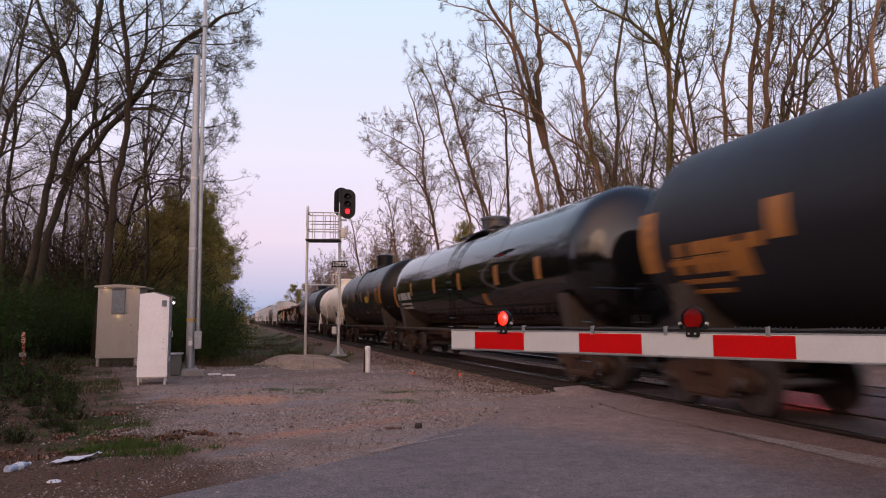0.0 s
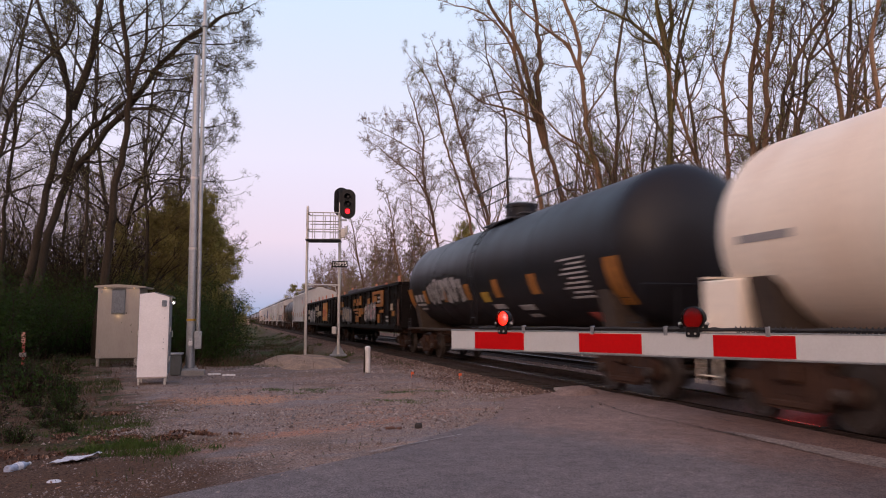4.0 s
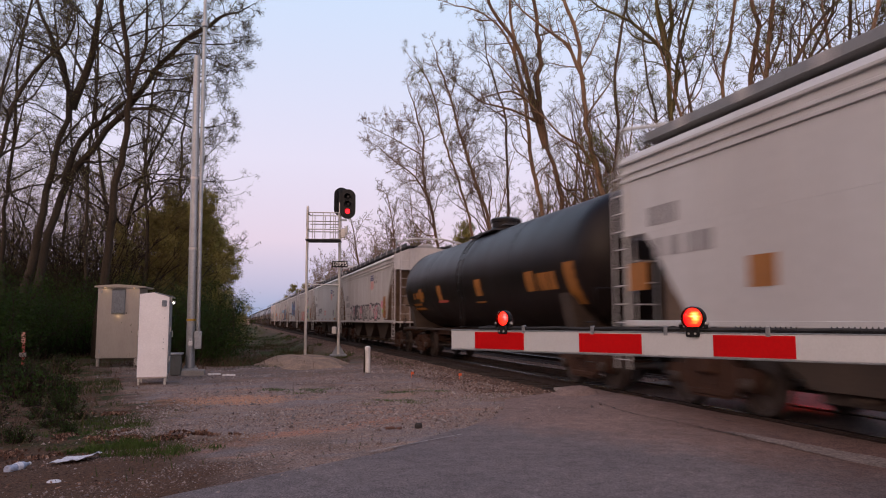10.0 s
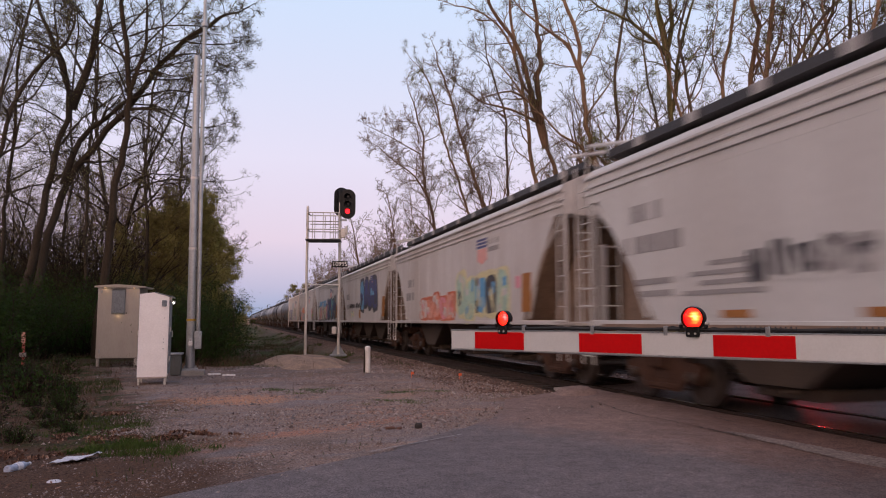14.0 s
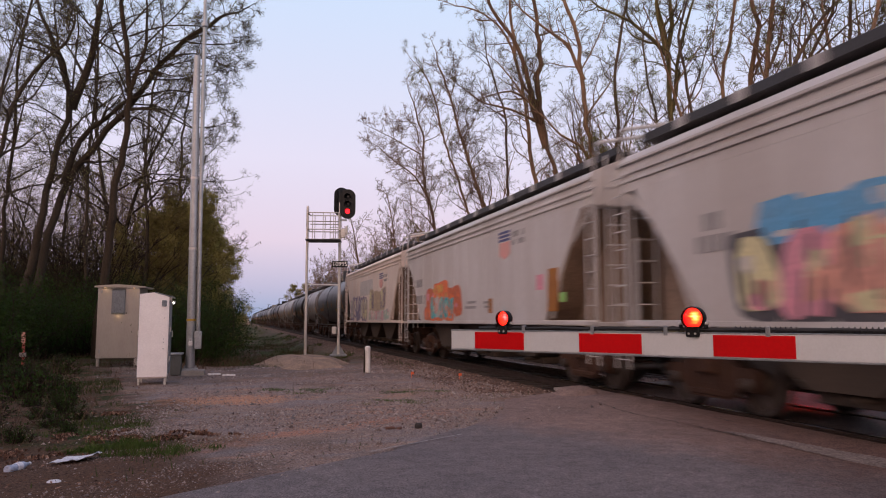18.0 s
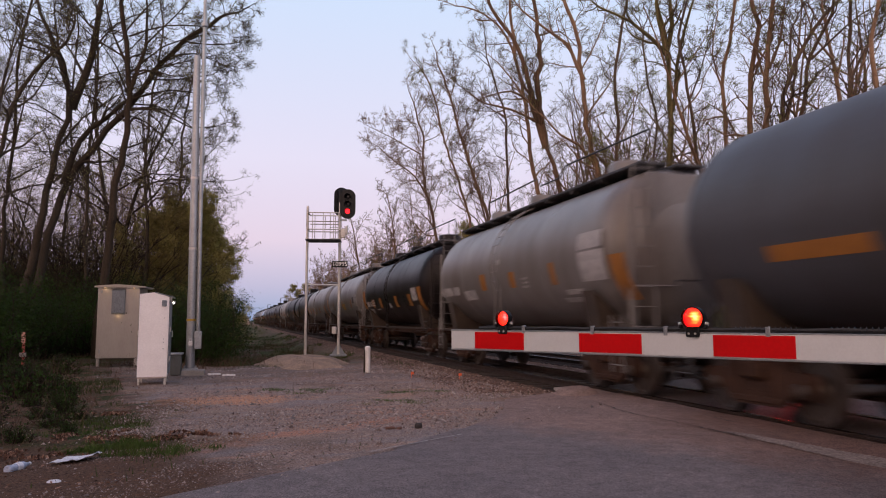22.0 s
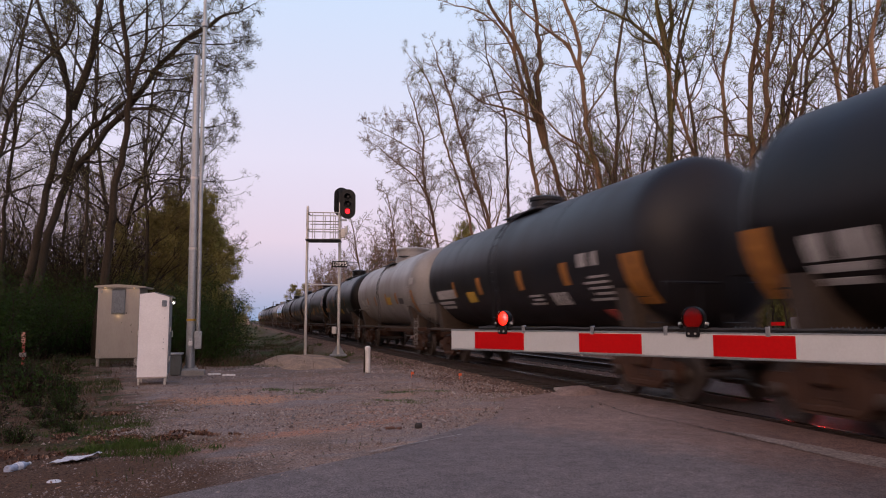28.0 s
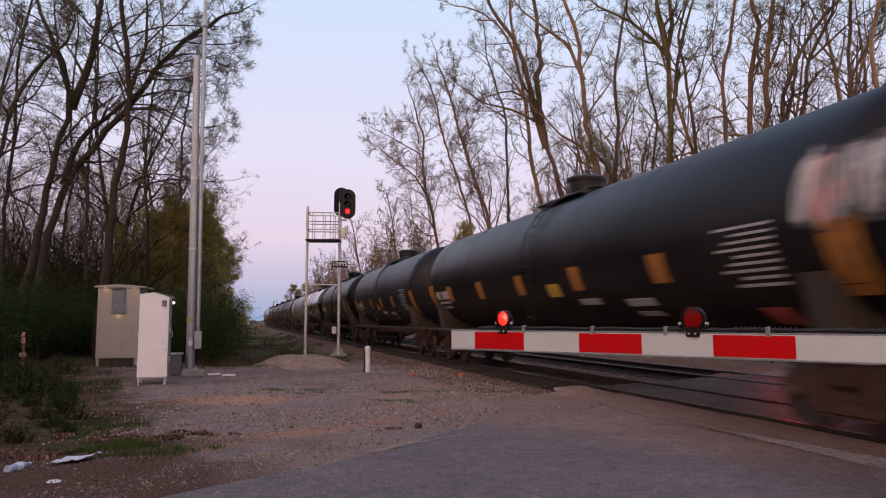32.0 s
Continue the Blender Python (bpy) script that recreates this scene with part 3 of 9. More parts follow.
    litter = over(over(over(base, (0.085, 0.052, 0.036), mask(noise_node(5), 0.22, 0.36)), (0.11, 0.058, 0.034), mask(noise_node(9), 0.54, 0.64)), (0.026, 0.038, 0.011), math_node("MULTIPLY", mask(noise_node(2.3), 0.46, 0.62), mask(math_node("ADD", sp.outputs["Y"], wob), 8.8, 10.4)))
    base = over(base, litter, wood)
    # grass in the ditch and along the line farther on
    far = math_node("MULTIPLY", mask(math_node("ADD", sp.outputs["Y"], wob), 25.0, 31.0), mask(math_node("ADD", sp.outputs["X"], wob), 7.0, 4.0))
    base = over(base, over(over(base, (0.07, 0.052, 0.034), mask(noise_node(3), 0.3, 0.45)), (0.045, 0.062, 0.018), mask(noise_node(0.6), 0.46, 0.56)), far)
    # ballast: brown-grey crushed stone, rust-stained beside the rails
    crown = math_node("MULTIPLY", mask(math_node("ADD", sp.outputs["X"], math_node("MULTIPLY", wob, 0.12)), 4.4, 5.6), mask(sp.outputs["X"], 17.5, 16.5))
    vor = n.new("ShaderNodeTexVoronoi")
    vor.inputs["Scale"].default_value = 16.0
    l.new(geo.outputs["Position"], vor.inputs["Vector"])
    stones = n.new("ShaderNodeValToRGB")
    stones.color_ramp.elements[0].color, stones.color_ramp.elements[1].color = (0.055, 0.037, 0.03, 1), (0.2, 0.135, 0.107, 1)
    bw = n.new("ShaderNodeRGBToBW")
    l.new(vor.outputs["Color"], bw.inputs[0])
    l.new(bw.outputs[0], stones.inputs[0])
    base = over(base, stones.outputs[0], crown)
    # far side of the tracks: rough green
    base = over(base, (0.075, 0.075, 0.035), mask(sp.outputs["X"], 17.0, 19.0))
    # single pebbles
    speck = n.new("ShaderNodeTexNoise")
    speck.inputs["Scale"].default_value, speck.inputs["Detail"].default_value, speck.inputs["Roughness"].default_value = 42.0, 5, 0.75
    l.new(geo.outputs["Position"], speck.inputs["Vector"])
    tone = n.new("ShaderNodeMapRange")
    tone.inputs[1].default_value, tone.inputs[2].default_value = 0.33, 0.67
    tone.inputs[3].default_value, tone.inputs[4].default_value = 0.25, 2.2
    l.new(speck.outputs[0], tone.inputs[0])
    mul = n.new("ShaderNodeHueSaturation")
    l.new(base, mul.inputs["Color"])
    l.new(tone.outputs[0], mul.inputs["Value"])
    l.new(mul.outputs[0], b.inputs["Base Color"])
    rel = n.new("ShaderNodeBump")
    rel.inputs["Strength"].default_value, rel.inputs["Distance"].default_value = 0.6, 0.02
    l.new(speck.outputs[0], rel.inputs["Height"])
    l.new(b.inputs["Normal"].links[0].from_socket, rel.inputs["Normal"])
    l.new(rel.outputs[0], b.inputs["Normal"])
    return m


M["ground"] = ground_material()
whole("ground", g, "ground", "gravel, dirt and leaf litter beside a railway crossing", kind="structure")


# ---------- road and crossing ----------
def plate(name, outline, top, mats, label, thick=0.12, cut=0.5, rise=None):
    """A paved slab: outline in plan, with a worn, slightly wavy edge and a rounded lip."""
    pts = []
    for i, p in enumerate(outline):
        q = outline[(i + 1) % len(outline)]
        n = max(1, int(math.hypot(q[0] - p[0], q[1] - p[1]) / cut)) if abs(p[0]) + abs(q[0]) < 60 else 1
        for k in range(n):
            x, y = p[0] + (q[0] - p[0]) * k / n, p[1] + (q[1] - p[1]) * k / n
            pts.append((x + 0.10 * noise.noise((x * 1.7, y * 1.7, 8)), y + 0.10 * noise.noise((x * 1.7, y * 1.7, 3))))
    bm = bmesh.new()
    cx, cy = sum(p[0] for p in pts) / len(pts), sum(p[1] for p in pts) / len(pts)
    upper = [bm.verts.new((p[0], p[1], top)) for p in pts]
    lip = []
    for p in pts:
        d = Vector((p[0] - cx, p[1] - cy)).normalized() * 0.05
        lip.append(bm.verts.new((p[0] + d.x, p[1] + d.y, top - 0.03)))
    foot = [bm.verts.new((v.co.x, v.co.y, top - thick)) for v in lip]
    bm.faces.new(upper)
    n = len(pts)
    for a, c in ((upper, lip), (lip, foot)):
        for i in range(n):
            bm.faces.new((a[i], a[(i + 1) % n], c[(i + 1) % n], c[i]))
    bmesh.ops.recalc_face_normals(bm, faces=bm.faces)
    bmesh.ops.triangulate(bm, faces=[f for f in bm.faces if len(f.verts) > 4])
    me = bpy.data.meshes.new(name)
    bm.to_mesh(me)
    bm.free()
    me.materials.append(M[mats])
    return whole(name, me, mats, label, kind="structure")


def road_point(s, e):
    """A point s metres along the road's wooded edge and e metres out from it (negative: onto the road)."""
    return (EDGE.x + ALONG.x * s - ALONG.y * e, EDGE.y + ALONG.y * s + ALONG.x * e)


plate("road", [road_point(s, e) for s, e in ((-80, -0.1), (-8, -0.1), (0, 0), (2.5, -0.05), (4.6, -0.35), (6.0, -1.6), (5.2, -8.6), (-80, -8.4))], -0.03, "asphalt", "dark worn asphalt road leading to the crossing")
plate("pavement", [road_point(s, e) for s, e in ((3.4, 0.02), (5.6, 0.35), (7.2, 1.05), (8.35, 1.75)) ] + [(7.33, 14.1), (7.33, -1.0), (4.4, -1.2), (1.5, 1.2)], -0.036, "asphalt", "rough reddish old asphalt apron before the rails", 0.14)
for a, c, lab in ((7.62, 8.88, "rough asphalt between the rails"), (9.17, 11.48, "rough asphalt between the two tracks"), (11.77, 13.03, "rough asphalt between the far rails")):
    plate("pavement", [(a, 14.1 + (a - 7.3) * 0.35), (c, 14.1 + (c - 7.3) * 0.35), (c, -1.5), (a, -1.5)], -0.02, "asphalt_worn", lab, 0.16)
plate("pavement", [(13.32, 16.2), (15.2, 17.2), (40, 33), (46, 24), (15, 2.0), (13.32, 0.5)], -0.02, "asphalt_old", "rough asphalt road beyond the tracks", 0.16)

# a paler repair strip, cracks and a faded line in the paving
strip = Geo()
for k in range(30):
    y0, y1 = 8.0 - k * 0.12, 8.0 - (k + 1) * 0.12
    w0, w1 = (0.16 + 0.02 * k + 0.10 * noise.noise((y * 2.3, 0, 1)) for y in (y0, y1))
    x0, x1 = (6.06 + 0.06 * noise.noise((y * 1.9, 3, 1)) for y in (y0, y1))
    strip.add([(x0, y0, -0.0262), (x1, y1, -0.0262), (x1 + w1, y1, -0.0262), (x0 + w0, y0, -0.0262)], [(3, 2, 1, 0)])
whole("pavement", strip, "asphalt_patch", "pale repaired strip in the old asphalt", kind="structure")


def crack(points, width, seed):
    r = random.Random(seed)
    q = Geo()
    path = []
    for i in range(len(points) - 1):
        a, c = Vector(points[i]), Vector(points[i + 1])
        n = max(2, int((c - a).length / 0.12))
        path += [a + (c - a) * (k / n) + Vector((r.uniform(-0.03, 0.03), r.uniform(-0.03, 0.03))) for k in range(n)]
    for i in range(len(path) - 1):
        d = (path[i + 1] - path[i]).normalized()
        s = Vector((-d.y, d.x)) * width * r.uniform(0.3, 1.0)
        z = -0.024 if path[i].x < 7 else -0.014
        q.add([(*(path[i] - s), z), (*(path[i + 1] - s), z), (*(path[i + 1] + s), z), (*(path[i] + s), z)], [(0, 1, 2, 3)])
    return q


for pts, w, sd in (([(6.12, 11.5), (5.9, 10.2), (5.98, 9.1), (6.05, 7.84), (5.95, 7.2)], 0.016, 1), ([(5.0, 11.2), (5.5, 10.6)], 0.016, 2), ([(5.5, 7.9), (5.7, 7.7)], 0.02, 12), ([(6.9, 9.6), (6.75, 8.6)], 0.012, 13)):
    whole("pavement", crack(pts, w, sd), "crack", "dark crack in the asphalt", kind="structure")
hump = Geo()
for j in range(17):
    for i in range(17):
        u, w_ = i / 8 - 1, j / 8 - 1
        x, y = 6.55 + 0.80 * u, 13.15 + 0.75 * w_ + 0.45 * u
        d = math.sqrt(u * u + w_ * w_) * (1 + 0.18 * noise.noise((x * 2, y * 2, 7)))
        hump.v.append((x, y, -0.12 + 0.20 * smooth01((1.0 - d) / 0.65) + 0.02 * noise.noise((x * 6, y * 6, 2))))
for j in range(16):
    for i in range(16):
        hump.f.append((j * 17 + i, j * 17 + i + 1, (j + 1) * 17 + i + 1, (j + 1) * 17 + i))
        hump.m.append(0)
whole("pavement", hump, "asphalt", "rounded broken end of the old asphalt apron", kind="structure", smooth=60)
line = Geo()
worn = random.Random(3)
for k in range(30):
    if worn.random() < 0.85:
        a, c = ((1.45 + 0.046 * q, 7.88 + 0.03 * q) for q in (k, k + 1))
        line.add([(a[0], a[1], -0.025), (c[0], c[1], -0.025), (c[0] - 0.016, c[1] + 0.026, -0.025), (a[0] - 0.016, a[1] + 0.026, -0.025)], [(0, 1, 2, 3)])
whole("road_marking", line, "faded_paint", "worn pale edge line on the asphalt", kind="structure")

# ---------- track ----------
RAIL = [(-0.07, -0.17), (0.07, -0.17), (0.07, -0.155), (0.012, -0.13), (0.009, -0.045), (0.034, -0.035), (0.036, -0.008), (0.028, 0.0), (-0.028, 0.0), (-0.036, -0.008), (-0.034, -0.035), (-0.009, -0.045), (-0.012, -0.13), (-0.07, -0.155)]
for centre in (TRACK, TRACK_FAR):
    for side in (-0.753, 0.753):
        q = Geo()
        q.prism([(centre + side + x, z) for x, z in RAIL], -480, 900, "y")
        q.m = [0] * len(q.m)
        me = q.mesh("rail", ["rail_steel", "rail_top"], 0)
        for p in me.polygons:
            if p.center.z > -0.005 and abs(p.normal.z) > 0.7:
                p.material_index = 1
        whole("rail", me, None, "steel rail with a worn shiny head and rusty web", "rail", group="rails")
tie = Geo().box((0, 0, 0), (2.6, 0.23, 0.18), 0.012).mesh("tie", "tie")
for centre in (TRACK, TRACK_FAR):
    bed = thing("track_bed", "weathered wooden ties under the rails", "railway track", (centre, 0, -0.262))
    k = 0
    y = 14.6
    while k < 130:
        t = part("tie", tie, None, bed)
        t.location = (random.uniform(-0.04, 0.04), y, 0)
        t.rotation_euler = (0, 0, random.uniform(-0.012, 0.012))
        y += 0.53
        k += 1
    rest = Geo()
    for j in range(330):
        rest.box((0, y + j * 0.53, 0), (2.6, 0.23, 0.18))
    for j in range(60):
        rest.box((0, -2.2 - j * 0.53, 0), (2.6, 0.23, 0.18))
    tagged(part("ties", rest, "tie", bed), kind="stuff")


# ---------- crushed stone: many small faceted pieces ----------
def numpy_mesh(name, verts, faces, mats, slots=None, smooth=False):
    me = bpy.data.meshes.new(name)
    verts, faces = np.asarray(verts, dtype=np.float32), np.asarray(faces, dtype=np.int32)
    k = faces.shape[1]
    me.vertices.add(len(verts))
    me.vertices.foreach_set("co", verts.ravel())
    me.loops.add(faces.size)
    me.loops.foreach_set("vertex_index", faces.ravel())
    me.polygons.add(len(faces))
    me.polygons.foreach_set("loop_start", np.arange(0, faces.size, k, dtype=np.int32))
    me.polygons.foreach_set("use_smooth", np.full(len(faces), smooth))
    for m in (mats if isinstance(mats, (list, tuple)) else [mats]):
        me.materials.append(M[m])
    if slots is not None:
        me.polygons.foreach_set("material_index", np.asarray(slots, dtype=np.int32))
    me.update(calc_edges=True)
    return me


CHIP = np.array([(1, 0, 0), (0, 1, 0), (-1, 0, 0), (0, -1, 0), (0, 0, 1)], dtype=float)
CHIP_F = np.array([(0, 1, 4), (1, 2, 4), (2, 3, 4), (3, 0, 4)])


def stones(places, sizes, rng):
    """Faceted chips of stone, half sunk: uneven four-sided caps with shifted peaks."""
    n = len(places)
    v = CHIP[None] * (1 + 0.35 * rng.standard_normal((n, 5, 1)).clip(-1, 1)) * sizes[:, None, None] * (1 + 0.3 * rng.standard_normal((n, 1, 3)).clip(-1, 1))
    v[:, 4, :2] += rng.uniform(-0.5, 0.5, (n, 2)) * sizes[:, None]
    a = rng.uniform(0, math.tau, n)
    c, s = np.cos(a), np.sin(a)
    x, y = v[..., 0] * c[:, None] - v[..., 1] * s[:, None], v[..., 0] * s[:, None] + v[..., 1] * c[:, None]
    z = v[..., 2] * 0.85 + 0.25 * v[..., 0] - 0.15 * sizes[:, None]
    v = np.stack([x, y, z], -1) + places[:, None, :]
    return v.reshape(-1, 3), (CHIP_F[None] + 5 * np.arange(n)[:, None, None]).reshape(-1, 3)


def stone_mix(name, tones):
    """Crushed stone in which every chip has its own tone."""
    m = mat(name, (0.2, 0.2, 0.2), 0.9, 0, (0.15, 0.15, 0.15), 9, 0.5, 0.3, 60, spec=0.2)
    n, l = m.node_tree.nodes, m.node_tree.links
    geo, ramp = n.new("ShaderNodeNewGeometry"), n.new("ShaderNodeValToRGB")
    e = ramp.color_ramp.elements
    e[0].position, e[0].color = 0.0, (*tones[0], 1)
    e[1].position, e[1].color = 1.0, (*tones[-1], 1)
    for k, c in enumerate(tones[1:-1]):
        e.new((k + 1) / (len(tones) - 1)).color = (*c, 1)
    hsv = [q for q in n if q.bl_idname == "ShaderNodeHueSaturation"][0]
    l.new(geo.outputs["Random Per Island"], ramp.inputs[0])
    l.new(ramp.outputs[0], hsv.inputs["Color"])
    return m


M["stone_mix"] = stone_mix("stone_mix", ((0.06, 0.048, 0.048), (0.18, 0.125, 0.105), (0.14, 0.13, 0.137), (0.27, 0.18, 0.145), (0.2, 0.185, 0.19), (0.31, 0.24, 0.215), (0.27, 0.25, 0.25), (0.33, 0.26, 0.225), (0.34, 0.275, 0.25), (0.46, 0.41, 0.385)))
M["ballast_mix"] = stone_mix("ballast_mix", ((0.04, 0.028, 0.024), (0.11, 0.066, 0.05), (0.085, 0.068, 0.063), (0.17, 0.098, 0.073), (0.14, 0.115, 0.107), (0.21, 0.14, 0.112), (0.24, 0.185, 0.16), (0.42, 0.35, 0.315)))
M["leaf_mix"] = stone_mix("leaf_mix", ((0.035, 0.022, 0.017), (0.10, 0.05, 0.034), (0.16, 0.085, 0.058), (0.07, 0.042, 0.03), (0.25, 0.135, 0.09), (0.36, 0.23, 0.165)))
rng = np.random.default_rng(5)
pl = []
for x, y in np.column_stack([rng.uniform(4.7, 17.0, 52000), 13.2 + rng.random(52000) ** 1.7 * 60]):
    if off_road(x, y) > 1.2 and (x < 7.4 or rng.random() < 0.5) and abs(abs(x - TRACK) - 0.753) > 0.09 and y > 14.1 + max(0, x - 7.3) * 0.36:
        pl.append((x, y, ground_z(x, y) - (0.035 if abs(x - TRACK) < 1.3 else 0)))
pl = np.array(pl)
v, f = stones(pl, rng.uniform(0.016, 0.042, len(pl)), rng)
tagged(whole("ballast", numpy_mesh("ballast", v, f, "ballast_mix"), None, "brown and grey crushed-stone ballast"), kind="stuff")
pl = []
for x, y in np.column_stack([rng.uniform(-3.8, 6.2, 240000), 6.0 + rng.random(240000) ** 1.15 * 18]):
    e = off_road(x, y)
    u = x * ALONG.x + y * ALONG.y
    dens = smooth01(e / 0.5) * (0.1 + 0.9 * smooth01(noise.noise((u * 0.32, e * 0.95, 2)) * 2.6 + 0.5 + 0.35 * noise.noise((x * 1.9, y * 1.9, 5)))) * smooth01((x + 1.5 + (14 - y) * 0.1) / 1.5 + 0.3)
    dens = max(dens, 0.9 * smooth01(1.5 - math.hypot((x - 1.6) / 2.4, (y - 11.4) / 1.5) + noise.noise((x * 1.3, y * 1.3, 8))))
    if x < 0 and y < 9:
        dens *= 0.45
    dens *= 1 - 0.85 * smooth01(1.6 - math.hypot((x + 0.19) * 0.62, y - 14.5) / 0.7)
    if e > -0.25 and rng.random() < max(dens, 0.08 if e < 0.3 else 0.02):
        pl.append((x, y, (ground_z(x, y) if e > 0.05 else -0.03) + 0.003))
pl = np.array(pl)
v, f = stones(pl, rng.gamma(2.2, 0.0036, len(pl)).clip(0.004, 0.03) * (1 + 0.6 * (rng.random(len(pl)) < 0.04)) * np.where(pl[:, 1] < 9.5, 0.65, 1.15), rng)
tagged(whole("gravel", numpy_mesh("gravel", v, f, "stone_mix"), None, "scattered grey and pale gravel on dirt"), kind="stuff")
# ---------- crossing gates: arms lowered across the lanes ----------
STRIPE = 0.406
LAMPS = []


def light_plate(lamp, x, zc, r, tone="lamp_red_on"):
    """The lit plate in a lamp: one face glows, the other is a plain red reflector, and its rim is dark."""
    q = Geo().ring(-0.005, 0.005, r * 0.875, r * 0.90, (0, 0, 0), 28, 1)
    q.lathe([(-0.0015, r * 0.874), (-0.0025, r * 0.86)], "y", (0, 0, 0), 28, 0)
    q.lathe([(0.0015, r * 0.874), (0.0025, r * 0.86)], "y", (0, 0, 0), 28, 2)
    ob = part("bulb", q, [tone, "black_paint", "reflector_red"], lamp, "glowing red bulb")
    ob.location = (x, 0, zc)
    return ob


def crossing_gate(tip, way, arm_len, lamps, label, near):
    """Own axes: x along the arm from its tip to the mast, y towards the tracks on the near side."""
    gate = thing("crossing_gate", label, "crossing gate", (tip.x, tip.y, 0), math.degrees(math.atan2(way.y, way.x)), "crossing gates")
    z0 = tip.z
    part("arm", Geo().box((arm_len / 2, 0, z0 + 0.002), (arm_len, 0.028, 0.134), 0.006), "arm_white", gate, "white reflective aluminium arm")
    for s in (-1, 1):
        part("edge_strip", Geo().box((arm_len / 2, 0, z0 + s * 0.066), (arm_len, 0.034, 0.008), 0.003), "galv", gate)
    for k in range(8):
        for s in (-1, 1) if not near else (-1,):
            part("stripe", Geo().box((0.218 + STRIPE / 2 + k * 2 * STRIPE, s * 0.0155, z0), (STRIPE, 0.004, 0.112), 0.001), "arm_red", gate, "red reflective stripe")
    part("cable", Geo().tube([(0.25 + 0.2 * k, -0.002, z0 + 0.082 + (0.005 if k % 2 else 0)) for k in range(int(arm_len / 0.2) - 2)], 0.011, 6), "rubber", gate, "black cable along the arm")
    for x in (0.62, 1.12, 1.58, 2.12, 2.68, 3.3):
        part("clip", Geo().box((x, -0.016, z0 + 0.075), (0.022, 0.006, 0.05), 0.002).tube([(x, -0.022, z0 + 0.088), (x, 0.012, z0 + 0.098)], 0.005, 6), "galv", gate)
    for x in (1.95, 2.40, 3.42):
        part("coil", Geo().tube([(x + 0.0035 * k, 0.004 + 0.016 * math.cos(k * 0.9), z0 + 0.084 + 0.016 * math.sin(k * 0.9)) for k in range(90)], 0.0035, 5), "rubber", gate, "coiled black lamp lead")
    for x, big in lamps:
        zc = z0 + 0.145
        body = Geo().box((x, 0, z0 + 0.072), (0.075, 0.055, 0.055), 0.006).ring(-0.02, 0.02, big * 0.88, big * 1.0, (x, 0, zc), 26)
        for s in (-1, 1):
            body.box((x + s * big * 1.1, -0.01, z0 + 0.10), (0.018, 0.02, 0.022), 0.004)
        body.tube([(x + 0.05, 0, z0 + 0.085), (x + 0.11, 0.004, z0 + 0.092), (x + 0.17, 0.002, z0 + 0.083)], 0.006, 6)
        body.tube([(x - 0.05, 0, z0 + 0.085), (x - 0.12, 0.004, z0 + 0.098), (x - 0.2, 0.002, z0 + 0.085)], 0.005, 6)
        lamp = part("lamp", body, "black_paint", gate, "round gate lamp in a black housing")
        for s in (-1, 1):
            part("side_bolt", Geo().tube([(x + s * big * 1.02, -0.004, z0 + 0.118), (x + s * big * 1.3, -0.004, z0 + 0.112)], 0.009, 8), "galv_bright", lamp)
        for x1 in (-0.018, 0.018):
            part("screw", Geo().lathe([(-0.032, 0.006), (-0.027, 0.006)], "y", (x + x1, 0, z0 + 0.062), 8), "galv_bright", lamp)
        for s in (-1, 1):
            dome = [(s * (0.0205 + big * 0.5 * math.sin(a)), big * 0.99 * math.cos(a)) for a in np.linspace(0, 1.5, 8)]
            part("lens", Geo().lathe(dome, "y", (x, 0, zc), 28), "lens_red", lamp, "domed red glass lens")
        if near:
            LAMPS.append((lamp, x, zc, big))
        else:
            light_plate(lamp, x, zc, big)
    mx = arm_len
    part("mast", Geo().tube([(mx, 0, -0.03), (mx, 0, 3.2)], 0.055, 12).box((mx, 0, 0.0), (0.4, 0.4, 0.06), 0.01), "galv", gate)
    part("mechanism", Geo().box((mx, 0.12, z0 - 0.05), (0.34, 0.3, 0.5), 0.03), "galv", gate)
    if not near:
        part("crossarm", Geo().tube([(mx - 0.42, 0, 2.55), (mx + 0.42, 0, 2.55)], 0.03, 8), "galv", gate)
        for s in (-1, 1):
            x = mx + s * 0.4
            part("flasher", Geo().ring(-0.06, 0.06, 0.12, 0.15, (x, 0, 2.55), 24).lathe([(-0.012, 0.29), (0.012, 0.29)], "y", (x, -0.07, 2.55), 24), "black_paint", gate, "round black flasher head")
            part("flasher_lens", Geo().lathe([(0.02, 0.12), (0.045, 0.1), (0.055, 0.02)], "y", (x, 0, 2.55), 20), "flasher_red", gate, "lit red flasher lens")
    return gate


crossing_gate(Vector((1.452, 4.813, 1.268)), Vector((0.530, -0.848, 0)), 7.2, ((0.455, 0.053), (1.735, 0.063), (3.03, 0.063)), "lowered red and white striped crossing gate arm with red lamps", True)
crossing_gate(Vector((19.2, 13.1, 1.30)), Vector((-0.530, 0.848, 0)), 5.5, ((0.455, 0.053), (1.735, 0.063), (3.6, 0.063)), "far crossing gate with its arm lowered and red flashers", False)


